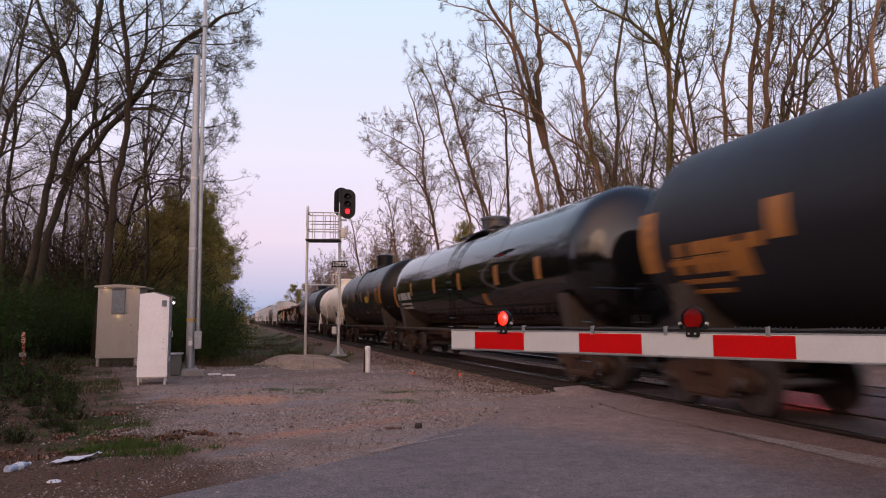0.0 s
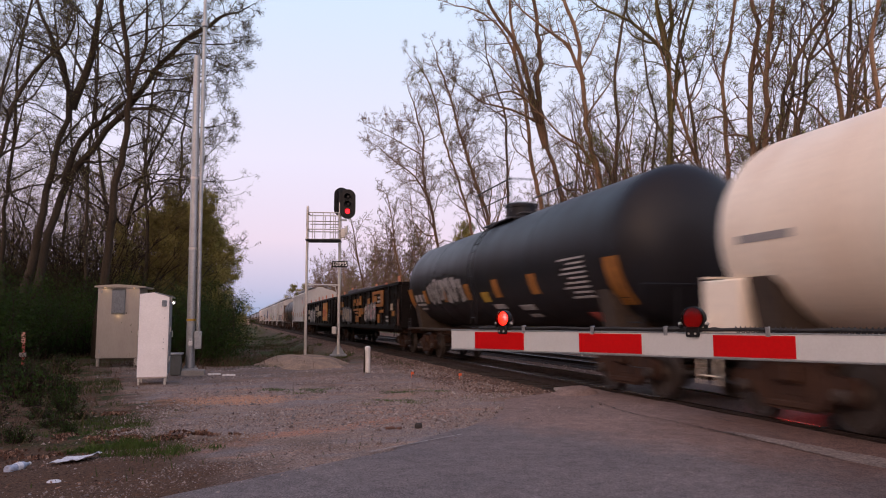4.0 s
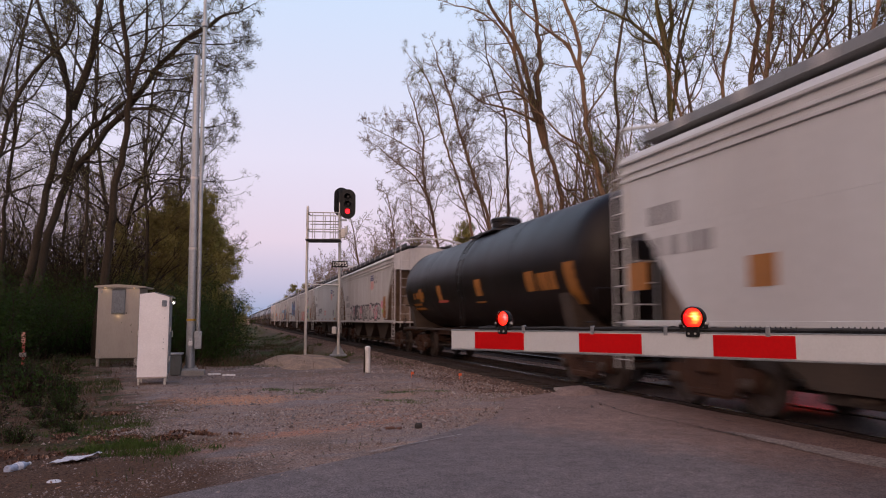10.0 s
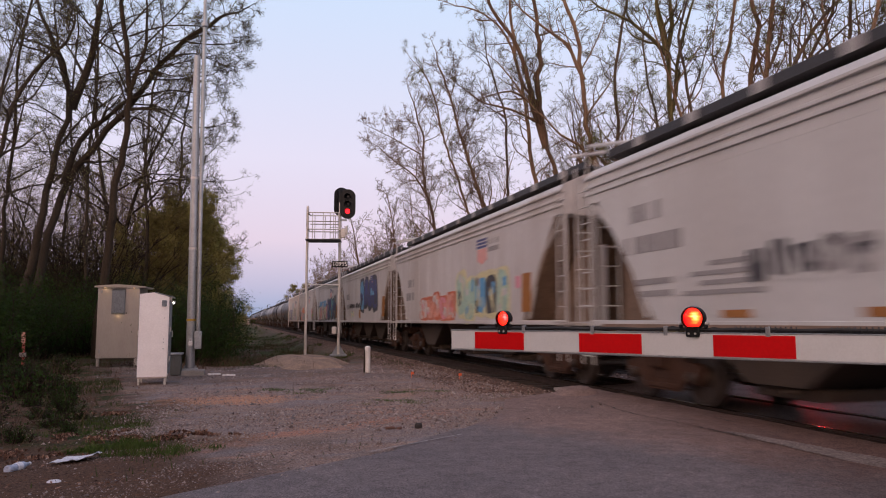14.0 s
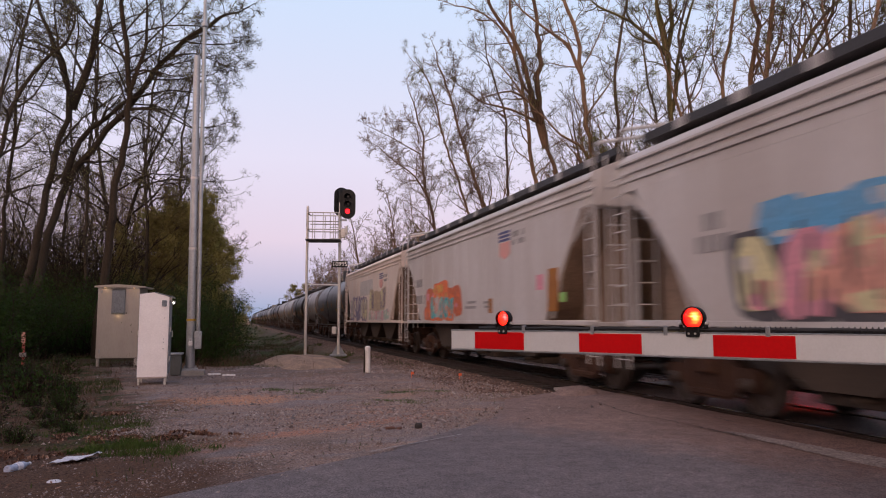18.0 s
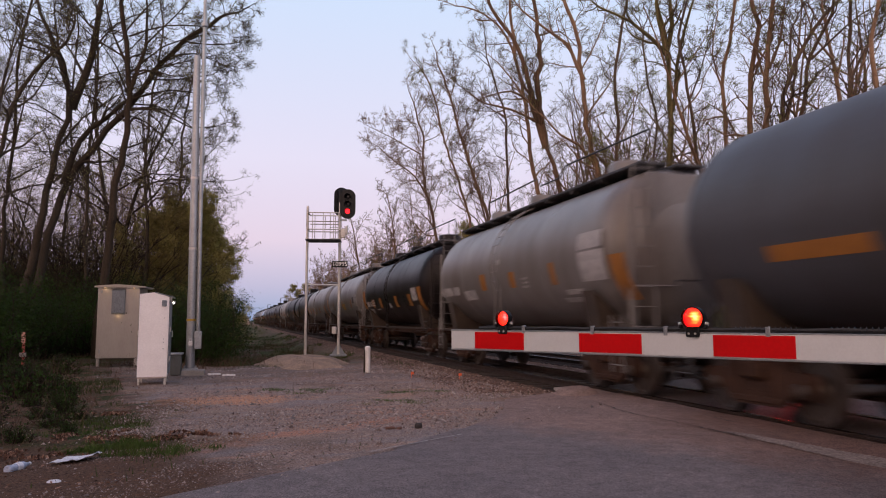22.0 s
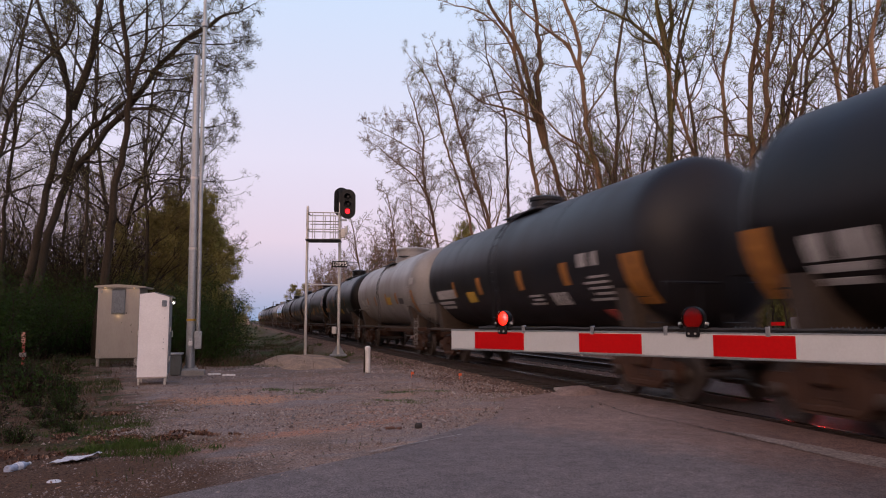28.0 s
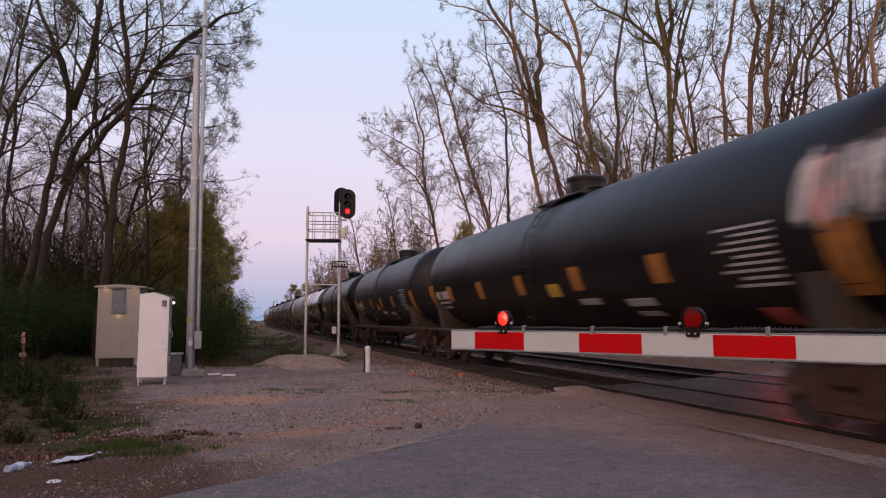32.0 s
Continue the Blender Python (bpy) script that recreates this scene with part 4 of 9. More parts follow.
# ---------- railway signals ----------
def signal_head(parent, x, y, z, facing, lit):
    """A three-lens head on an oval black backing plate, seen from the side it faces."""
    pts = []
    for k in range(40):
        a = k * math.tau / 40
        pts.append((0.30 * math.cos(a), 0.30 * math.sin(a) + (0.28 if math.sin(a) > 0 else -0.28)))
    q = Geo().prism(pts, -0.02, 0.02, "y")
    q.box((0, 0.16, 0), (0.34, 0.28, 0.9), 0.03)
    head = part("head", q, "black_paint", parent, "black oval signal head with three lenses")
    head.location = (x, y, z)
    head.rotation_euler = (0, 0, facing)
    for k, zz in enumerate((0.29, 0.0, -0.29)):
        hood = []
        for j in range(15):
            a = math.pi * (-0.15 + 1.3 * j / 14)
            hood.append((0.115 * math.cos(a), 0.115 * math.sin(a)))
        vis = Geo()
        for j in range(14):
            (x0, z1), (x2, z3) = hood[j], hood[j + 1]
            for r in (1.0,):
                vis.add([(x0, -0.02, zz + z1), (x2, -0.02, zz + z3), (x2, -0.24, zz + z3 - 0.02), (x0, -0.24, zz + z1 - 0.02), (x0 * 1.06, -0.02, zz + z1 * 1.06), (x2 * 1.06, -0.02, zz + z3 * 1.06), (x2 * 1.06, -0.24, zz + z3 * 1.06 - 0.02), (x0 * 1.06, -0.24, zz + z1 * 1.06 - 0.02)], [(0, 1, 2, 3), (7, 6, 5, 4), (3, 2, 6, 7), (0, 4, 5, 1)])
        part("hood", vis, "black_paint", head)
        on = lit and k == 2
        part("lens", Geo().lathe([(-0.03, 0.10), (-0.04, 0.085), (-0.052, 0.03)], "y", (0, 0, zz), 20), "signal_red_on" if on else "lens_off", head, "lit red lens" if on else "")
    return head


def railing(q, pts, r=0.022):
    for i in range(len(pts) - 1):
        q.tube([pts[i], pts[i + 1]], r, 6)
    return q


def number_plate(parent, text, at, size):
    cu = bpy.data.curves.new("number", "FONT")
    cu.body, cu.size, cu.align_x, cu.align_y, cu.extrude = text, size, "CENTER", "CENTER", 0.002
    tmp = new("number_tmp", cu)
    me = bpy.data.meshes.new_from_object(tmp.evaluated_get(bpy.context.evaluated_depsgraph_get()))
    bpy.data.objects.remove(tmp)
    me.materials.append(M["pvc"])
    ob = part("number", me, None, parent, "white signal number")
    ob.location, ob.rotation_euler = at, (radians(90), 0, 0)
    return ob


def railway_signal(at, rz, lit_second, text, mirrored=1):
    """Two galvanised posts with a caged platform between them, two heads, a number board. Own axes: x across to the track, y away."""
    s = thing("railway_signal", "galvanised two-post railway signal showing red, on a low mound", "railway signal", at, rz, "railway signals")
    w = 1.22
    part("post", Geo().tube([(0, 0, -0.2), (0, 0, 5.72)], 0.052, 10).lathe([(5.72, 0.05), (5.76, 0.02)], "z", (0, 0, 0), 10), "galv_bright", s)
    part("post", Geo().tube([(w, 0.3, 0.0), (w, 0.3, 5.95)], 0.058, 10), "galv_bright", s)
    foot = Geo().box((w, 0.3, 0.03), (0.62, 0.5, 0.07), 0.01)
    for a in (-1, 1):
        foot.prism([(w + a * 0.05, 0.06), (w + a * 0.26, 0.06), (w + a * 0.05, 0.42)], 0.24, 0.36, "y")
    part("base", foot, "cabinet_grey", s, "flared steel base plate")
    plat = Geo().box((w / 2, 0.15, 4.42), (w + 0.1, 0.85, 0.06), 0.008)
    part("platform", plat, "grate", s, "steel grating platform")
    cage = Geo()
    for y in (-0.26, 0.56):
        for z in (4.82, 5.12, 5.46):
            railing(cage, [(0.04, y, z), (w - 0.02, y, z)])
        for x in (0.22, 0.62, 1.02):
            railing(cage, [(x, y, 4.42), (x, y, 5.46)], 0.016)
    for z in (4.82, 5.46):
        railing(cage, [(0.04, -0.26, z), (0.04, 0.56, z)])
        railing(cage, [(w, -0.26, z), (w, 0.56, z)])
    part("railing", cage, "galv_bright", s)
    ladder = Geo()
    for a in (0.86, 1.16):
        ladder.tube([(a, 0.1, 4.45), (a, 0.1, 5.5)], 0.014, 6)
    for k in range(5):
        ladder.tube([(0.86, 0.1, 4.5 + k * 0.22), (1.16, 0.1, 4.5 + k * 0.22)], 0.011, 6)
    part("ladder", ladder, "galv_bright", s)
    part("brace", Geo().tube([(0, 0, 2.72), (w, 0.3, 2.72)], 0.026, 8), "galv_bright", s)
    part("junction_box", Geo().box((w + 0.13, 0.2, 4.72), (0.2, 0.16, 0.36), 0.02).tube([(w + 0.27, 0.2, 4.66), (w + 0.27, 0.2, 5.0)], 0.05, 10), "galv_bright", s)
    part("junction_box", Geo().box((w - 0.16, 0.22, 0.98), (0.18, 0.14, 0.28), 0.02), "galv_bright", s, "small grey box on the post")
    board = part("number_board", Geo().box((w + 0.02, 0.2, 3.52), (0.60, 0.02, 0.25), 0.004), "black_paint", s, "black number board")
    number_plate(board, text, (w + 0.02, 0.186, 3.52), 0.235)
    for z in (5.25, 5.75):
        part("bracket", Geo().box((w + 0.12, 0.26, z), (0.30, 0.08, 0.07), 0.01), "galv", s)
    signal_head(s, w + 0.02, 0.62, 6.02, radians(180 + 18), False)
    signal_head(s, w + 0.30, 0.1, 5.86, radians(-2), lit_second)
    return s


railway_signal((2.50, 27.55, 0.05), -12, True, "1099S")
railway_signal((15.05, 29.6, 0.0), -12, True, "1099")

# the sandy mound that carries the near signal
q = Geo()
rows, cols = 22, 30
for j in range(rows + 1):
    for i in range(cols + 1):
        u, w_ = i / cols * 2 - 1, j / rows * 2 - 1
        x, y = 2.35 + 2.25 * u, 26.3 + 4.9 * w_
        d = math.sqrt(u * u + w_ * w_) + 0.13 * noise.noise((x * 0.9, y * 0.7, 1))
        up = smooth01((1.02 - d) / 0.75) * 0.47 - 0.34 + 0.06 * noise.noise((x * 1.6, y * 1.6, 5)) + 0.02 * noise.noise((x * 5, y * 5, 5))
        q.v.append((x, y, max(up, ground_z(x, y) - 0.05) if d < 0.98 else ground_z(x, y) - 0.06))
for j in range(rows):
    for i in range(cols):
        q.f.append((j * (cols + 1) + i, j * (cols + 1) + i + 1, (j + 1) * (cols + 1) + i + 1, (j + 1) * (cols + 1) + i))
        q.m.append(0)
whole("mound", q, "mound_sand", "low sandy mound under the signal", kind="structure", smooth=80)


# ---------- cabinets, mast, posts ----------
def silver_cabinet():
    c = thing("equipment_cabinet", "brushed aluminium equipment cabinet with a flat overhanging roof", "cabinet", (-3.75, 26.35, -0.06), -4, "cabinets")
    w, d, h = 1.30, 1.25, 2.55
    part("body", Geo().box((0, 0, h / 2 + 0.12), (w, d, h - 0.2), 0.015), "aluminium", c)
    part("roof", Geo().prism([(-w / 2 - 0.09, h), (w / 2 + 0.18, h), (w / 2 + 0.18, h + 0.05), (0, h + 0.11), (-w / 2 - 0.09, h + 0.05)], -d / 2 - 0.12, d / 2 + 0.1, "y"), "aluminium", c, "overhanging metal roof")
    part("vent_hood", Geo().prism([(-d / 2 - 0.002, 1.66), (-d / 2 - 0.09, 1.70), (-d / 2 - 0.10, 2.44), (-d / 2 - 0.002, 2.5)], -0.2, 0.2, "x"), "cabinet_grey", c, "grey vent hood")
    for x in (-w / 2 + 0.07, w / 2 - 0.07):
        part("leg", Geo().box((x, -d / 2 + 0.06, 0.08), (0.09, 0.09, 0.26), 0.008), "aluminium", c)
    part("latch", Geo().box((-w / 2 + 0.12, -d / 2 - 0.012, 0.45), (0.05, 0.024, 0.13), 0.006), "galv", c)
    part("lug", Geo().box((-w / 2 + 0.12, -d / 2 - 0.02, h - 0.14), (0.05, 0.04, 0.1), 0.006), "galv", c)
    for x, z in ((-0.42, 2.47), (0.47, 2.47)):
        part("eave_lamp", Geo().box((x, -d / 2 - 0.085, z + 0.065), (0.07, 0.05, 0.02), 0.006), "lamp_warm", c, "small warm lamp")
    part("seam", Geo().box((0, -d / 2 - 0.004, h - 0.02), (w, 0.008, 0.03), 0.002), "galv", c)
    return c


def white_cabinet():
    c = thing("signal_cabinet", "white-fronted signal case on short legs with hinged grey side doors", "cabinet", (-1.93, 18.75, -0.1), 2.5, "cabinets")
    w, d, h, lift = 0.66, 0.9, 2.18, 0.17
    shell = [(-w / 2, lift), (w / 2, lift), (w / 2, h - 0.12), (0.03, h), (-w / 2, h - 0.05)]
    part("body", Geo().prism(shell, -d / 2, d / 2, "y"), "cabinet_white", c, "white painted steel body")
    part("roof", Geo().prism([(0.0, h + 0.01), (w / 2 + 0.10, h - 0.11), (w / 2 + 0.10, h - 0.135), (0.0, h - 0.02)], -d / 2 - 0.01, d / 2 + 0.04, "y"), "cabinet_grey", c)
    side = part("door", Geo().box((w / 2 + 0.022, 0, lift + 0.95), (0.035, d - 0.04, 1.75), 0.008), "cabinet_grey", c, "dark grey side door")
    for z in (0.42, 1.12, 1.86):
        part("hinge", Geo().tube([(w / 2 + 0.045, -d / 2 + 0.03, lift + z - 0.06), (w / 2 + 0.045, -d / 2 + 0.03, lift + z + 0.06)], 0.018, 8), "galv_bright", side)
    part("handle", Geo().box((w / 2 + 0.065, d / 2 - 0.2, lift + 1.0), (0.03, 0.03, 0.16), 0.006), "galv_bright", side)
    part("vent", Geo().box((w / 2 - 0.11, -d / 2 - 0.02, h - 0.27), (0.11, 0.045, 0.15), 0.015), "cabinet_grey", c, "small dark vent cover")
    for z in (0.83, 0.98, 1.06, 1.56):
        part("bolt", Geo().lathe([(-0.012, 0.012), (0, 0.012)], "y", (w / 2 - 0.10, -d / 2, z), 8), "galv", c)
    part("frame", Geo().box((0, -d / 2 + 0.02, lift - 0.015), (w - 0.02, 0.05, 0.035), 0.004).box((0, d / 2 - 0.02, lift - 0.015), (w - 0.02, 0.05, 0.035), 0.004), "stone_pale", c)
    for x in (-w / 2 + 0.04, w / 2 - 0.04):
        for y in (-d / 2 + 0.04, d / 2 - 0.04):
            part("leg", Geo().box((x, y, lift / 2 - 0.02), (0.05, 0.05, lift + 0.04), 0.004), "galv_bright", c)
    for z in (0.5, 1.2):
        part("hinge", Geo().tube([(-w / 2 - 0.015, -d / 2 + 0.02, z - 0.05), (-w / 2 - 0.015, -d / 2 + 0.02, z + 0.05)], 0.014, 6), "galv_bright", c)
    lamp = part("lamp", Geo().box((w / 2 + 0.09, -d / 2 + 0.12, h - 0.24), (0.10, 0.1, 0.07), 0.015), "galv_bright", c, "small lit work lamp under the roof")
    part("bulb", Geo().lathe([(0, 0.022), (0.015, 0.018), (0.02, 0.002)], "y", (w / 2 + 0.09, -d / 2 + 0.07, h - 0.25), 12), "lamp_cool", lamp, "bright white bulb")
    return c


silver_cabinet()
white_cabinet()
box = thing("utility_box", "low grey metal utility box beside the cabinets", "utility box", (-1.6, 21.3, -0.1), 0)
part("body", Geo().box((0, 0, 0.28), (0.28, 0.4, 0.56), 0.012), "box_grey", box)
part("lid", Geo().box((0, 0, 0.58), (0.36, 0.46, 0.05), 0.012), "galv", box)

mast = thing("radio_mast", "tall galvanised steel mast with a thinner antenna pole", "mast", (-1.245, 21.5, -0.1))
part("slab", Geo().box((0.06, 0, 0.03), (0.68, 0.68, 0.16), 0.02), "concrete", mast, "concrete footing")
part("base_plate", Geo().box((0, 0, 0.135), (0.40, 0.40, 0.05), 0.008), "galv", mast)
pole = part("pole", Geo().tube([(0, 0, 0.13), (-0.03, 0, 3.6), (-0.1, 0, 9.25)], [0.125, 0.112, 0.095], 14), "galv", mast, "stout lower pole")
for z, r in ((1.52, 0.128), (3.55, 0.12), (5.6, 0.112)):
    part("band", Geo().lathe([(z - 0.03, r), (z + 0.03, r)], "z", (-0.01 * z, 0, 0), 14), "yellow_mark" if z < 2 else "galv_bright", pole, "yellow band" if z < 2 else "")
thin = part("antenna_pole", Geo().tube([(0.19, -0.05, 0.95), (0.155, -0.05, 3.5), (0.085, -0.05, 9.6), (0.06, -0.05, 14.5)], [0.06, 0.06, 0.055, 0.045], 10), "galv", mast, "thin antenna pole clamped beside it")
part("collar", Geo().lathe([(10.12, 0.06), (10.15, 0.1), (10.24, 0.1), (10.28, 0.055)], "z", (0.08, -0.05, 0), 14), "galv", thin)
for k in range(7):
    z = 1.9 + k * 1.1
    part("clamp", Geo().box((0.07 - 0.008 * z, -0.01, z), (0.22, 0.05, 0.03), 0.005), "under", mast)
part("meter_box", Geo().box((0.19, -0.07, 0.95), (0.20, 0.14, 0.5), 0.015), "galv", mast, "grey metal box on the pole")
part("padlock", Geo().box((0.0, -0.135, 0.86), (0.11, 0.03, 0.12), 0.01).tube([(-0.03, -0.135, 0.92), (-0.03, -0.135, 0.99), (0.03, -0.135, 0.99), (0.03, -0.135, 0.92)], 0.008, 6), "pvc", mast, "white tag box")
for a in range(4):
    x, y = (0.15 if a % 2 else -0.15), (0.15 if a > 1 else -0.15)
    part("bolt", Geo().tube([(x, y, 0.15), (x, y, 0.23)], 0.018, 6), "galv", mast)
for x, y, r in ((0.62, -0.3, 20), (1.02, -0.8, -10)):
    whole("loose_bracket", Geo().box((0, 0, 0.025), (0.34, 0.09, 0.05), 0.01), "pvc", "pale loose bracket lying on the gravel", "debris", (-1.2 + x, 21.5 + y, -0.12), r)

pipe = thing("marker_post", "short white plastic marker post with a domed cap", "marker post", (3.72, 20.9, -0.12))
part("pipe", Geo().tube([(0, 0, 0), (-0.01, 0, 0.70)], 0.075, 14), "pvc", pipe)
part("cap", Geo().lathe([(0.66, 0.086), (0.73, 0.086), (0.76, 0.07), (0.775, 0.03)], "z", (-0.01, 0, 0), 14), "pvc", pipe)
stake = part("stake", Geo().box((-0.10, 0.02, 0.33), (0.05, 0.05, 0.7), 0.008), "bark_dark", pipe, "dark stake behind the pipe")

flagpost = thing("marker_stake", "weathered stake with a faded orange and white top", "marker stake", (-6.5, 25.6, -0.1), 5)
part("stake", Geo().box((0, 0, 0.5), (0.09, 0.06, 1.1), 0.01), "red_mark", flagpost)
part("sleeve", Geo().box((-0.02, -0.035, 0.95), (0.10, 0.02, 0.36), 0.008), "salmon", flagpost, "pale orange reflective strip")
part("tag", Geo().box((0.0, -0.05, 0.42), (0.2, 0.03, 0.14), 0.01), "stone_pale", flagpost)

# a pale house and a thin dark bar far down the line
house = thing("house", "small pale house far down the line", "house", (1.6, 330.0, -0.5), 8)
part("wall", Geo().box((0, 0, 1.5), (6.0, 8.0, 3.4), 0.03), "stone_pale", house)
part("roof", Geo().prism([(-3.5, 3.1), (3.5, 3.1), (0, 4.9)], -4.4, 4.4, "y"), "cabinet_grey", house, "grey gabled roof")
for x in (-1.6, 1.5):
    part("window", Geo().box((x, -4.02, 1.7), (1.0, 0.08, 1.2), 0.02), "lens_off", house)

# dark bar of no settled kind; its post is added to carry it
arm = thing("far_arm", "thin dark cantilever arm on a post far down the line", "mast", (-0.6, 124.0, -0.4))
part("post", Geo().tube([(0, 0, 0), (0, 0, 4.1)], 0.08, 8), "cabinet_grey", arm)
part("arm", Geo().tube([(0, 0, 3.55), (1.2, 0, 3.72), (4.2, 0, 3.95)], [0.07, 0.055, 0.04], 6), "cabinet_grey", arm)

# litter and small things by the road
sheet = Geo()
for j in range(7):
    for i in range(9):
        x, y = -1.80 + i * 0.042 + 0.012 * j, 8.2 + j * 0.08 + 0.012 * i
        sheet.v.append((x, y, ground_z(x, y) + 0.035 + 0.03 * noise.noise((i * 0.7, j * 0.9, 3)) + 0.01 * (i > 6)))
for j in range(6):
    for i in range(8):
        sheet.f.append((j * 9 + i, j * 9 + i + 1, j * 9 + i + 10, j * 9 + i + 9))
        sheet.m.append(0)
k = len(sheet.v)
sheet.v += [(x, y, z - 0.004) for x, y, z in sheet.v]
sheet.f += [tuple(k + q for q in f) for f in sheet.f]
sheet.m += [0] * (len(sheet.f) - len(sheet.m))
whole("paper_sheet", sheet, "paper", "crumpled white paper sheet on leaf litter", "litter", smooth=60)
bottle = thing("plastic_bottle", "crushed pale blue plastic bottle on leaf litter", "bottle", (-2.05, 8.1, -0.04), 68)
part("body", Geo().lathe([(-0.15, 0.03), (-0.14, 0.042), (-0.05, 0.036), (0.0, 0.043), (0.08, 0.04), (0.13, 0.02), (0.16, 0.016)], "x", (0, 0, 0), 14), "bottle", bottle)
part("label", Geo().lathe([(-0.03, 0.0435), (0.04, 0.044)], "x", (0, 0, 0), 14), "paper", bottle, "torn pale label")
part("cap", Geo().lathe([(0.16, 0.018), (0.185, 0.018)], "x", (0, 0, 0), 12), "pvc", bottle)
whole("crushed_cup", Geo().lathe([(0, 0.05), (0.02, 0.062), (0.03, 0.05)], "z", (0, 0, 0), 12), "paper", "flattened pale cup lid", "litter", (-1.56, 7.36, -0.075))
whole("asphalt_chunk", Geo().box((0, 0, 0.03), (0.10, 0.08, 0.075), 0.02), "crack", "dark broken lump of asphalt", "debris", (2.4, 9.55, -0.05), 24)
whole("brick_fragment", Geo().box((0, 0, 0.01), (0.13, 0.06, 0.035), 0.012), "load_rust", "reddish brick fragment on gravel", "debris", (2.02, 9.6, -0.05), 12)
whole("brick_fragment", Geo().box((0, 0, 0.01), (0.07, 0.05, 0.03), 0.012), "load_rust", "reddish brick fragment on gravel", "debris", (2.14, 9.55, -0.05), 52)
for x, y in ((5.62, 18.0), (4.55, 18.9)):
    whole("survey_flag", Geo().tube([(0, 0, 0), (0.01, 0, 0.16)], 0.006, 5).box((0.03, 0, 0.13), (0.09, 0.008, 0.07), 0.002), "orange_flag", "small orange survey flag in the ballast", "flag", (x, y, ground_z(x, y)), 10, "survey flags")
for x, y, z in ((-0.42, -0.71, 2.47), (0.47, -0.71, 2.47), (0.0, -0.69, 1.60)):
    lit = new("cabinet_light", bpy.data.lights.new("cabinet_light", "POINT"))
    lit.data.energy, lit.data.color, lit.data.shadow_soft_size = 0.35, (1.0, 0.62, 0.28), 0.006
    lit.location = Matrix.Translation((-3.75, 26.35, -0.06)) @ Matrix.Rotation(radians(-4), 4, "Z") @ Vector((x, y, z))
slab = Geo().box((0, 0, 0), (0.62, 0.36, 0.06), 0.02)
whole("timber_block", slab, "stone_pale", "pale worn timber lying against the rail", "debris", (7.05, 14.75, -0.14), 75)
# ---------- the goods train ----------
SPEED, MARK = 13.2, 10.9       # metres a second towards the camera; the line at which passing times are told
WHEEL_R = 0.457
MESHES, SPINNING, CARS = {}, [], []


def shared(key, make):
    if key not in MESHES:
        MESHES[key] = make()
    return MESHES[key]


def wheelset_mesh():
    q = Geo().tube([(-1.02, 0, 0), (1.02, 0, 0)], 0.075, 10)
    for s in (-1, 1):
        prof = [(s * (0.80 - 0.075), 0.11), (s * (0.80 - 0.06), 0.30), (s * 0.73, 0.41), (s * 0.682, 0.425), (s * 0.682, 0.482), (s * 0.712, 0.482), (s * 0.722, 0.459), (s * 0.815, 0.452), (s * 0.815, 0.40), (s * 0.785, 0.38), (s * 0.79, 0.17), (s * 0.835, 0.14), (s * 0.835, 0.10)]
        q.lathe(prof, "x", (0, 0, 0), 28)
        q.lathe([(s * 0.96, 0.10), (s * 1.09, 0.10), (s * 1.11, 0.08), (s * 1.12, 0.03)], "x", (0, 0, 0), 12)
        for k in range(3):
            a = k * math.tau / 3
            q.box((s * 1.118, 0.055 * math.cos(a), 0.055 * math.sin(a)), (0.02, 0.025, 0.025))
    return q.mesh("wheelset", "wheel_steel", 35)


FRAME = [(-1.12, 0.62), (-1.02, 0.70), (-0.72, 0.70), (-0.46, 0.86), (0.46, 0.86), (0.72, 0.70), (1.02, 0.70), (1.12, 0.62), (1.10, 0.44), (1.02, 0.34), (0.98, 0.52), (0.80, 0.54), (0.74, 0.44), (0.48, 0.20), (-0.48, 0.20), (-0.74, 0.44), (-0.80, 0.54), (-0.98, 0.52), (-1.02, 0.34), (-1.10, 0.44)]


def bogie(parent, y, tag):
    frame_mesh = shared("side_frame", lambda: Geo().prism(FRAME, -0.06, 0.06, "x").box((0, 0, 0.28), (0.17, 0.9, 0.10), 0.02).box((0.01, -0.36, 0.56), (0.20, 0.07, 0.5), 0.02).box((0.01, 0.36, 0.56), (0.20, 0.07, 0.5), 0.02).mesh("side_frame", "under"))
    spring_mesh = shared("springs", lambda: (lambda q: [q.tube([(0.062 * math.cos(a), 0.062 * math.sin(a), 0.34 + 0.027 * a / 1.25) for a in np.arange(0, 12.5, 0.8)], 0.017, 5)] and q)(Geo()).mesh("spring", "under"))
    body = shared("bolster", lambda: Geo().box((0, 0, 0.70), (2.3, 0.42, 0.26), 0.04).lathe([(0.80, 0.2), (0.98, 0.2)], "z", (0, 0, 0), 16).box((0, 0.52, 0.5), (1.7, 0.10, 0.14), 0.02).box((0, -0.52, 0.5), (1.7, 0.10, 0.14), 0.02).mesh("bogie", "under"))
    b = part("bogie", body, None, parent, "rusty two-axle bogie")
    b.location = (0, y, 0)
    for s in (-1, 1):
        f = part("side_frame", frame_mesh, None, b)
        f.location = (s * 0.99, 0, 0)
        for yy in (-0.2, -0.02, 0.16):
            part("spring", spring_mesh, None, b).location = (s * 0.99, yy, 0)
    for yy in (-0.89, 0.89):
        w = part("wheelset", shared("wheelset", wheelset_mesh), None, b)
        w.location = (0, yy, WHEEL_R)
        SPINNING.append((w, yy, tag, y))
    return b


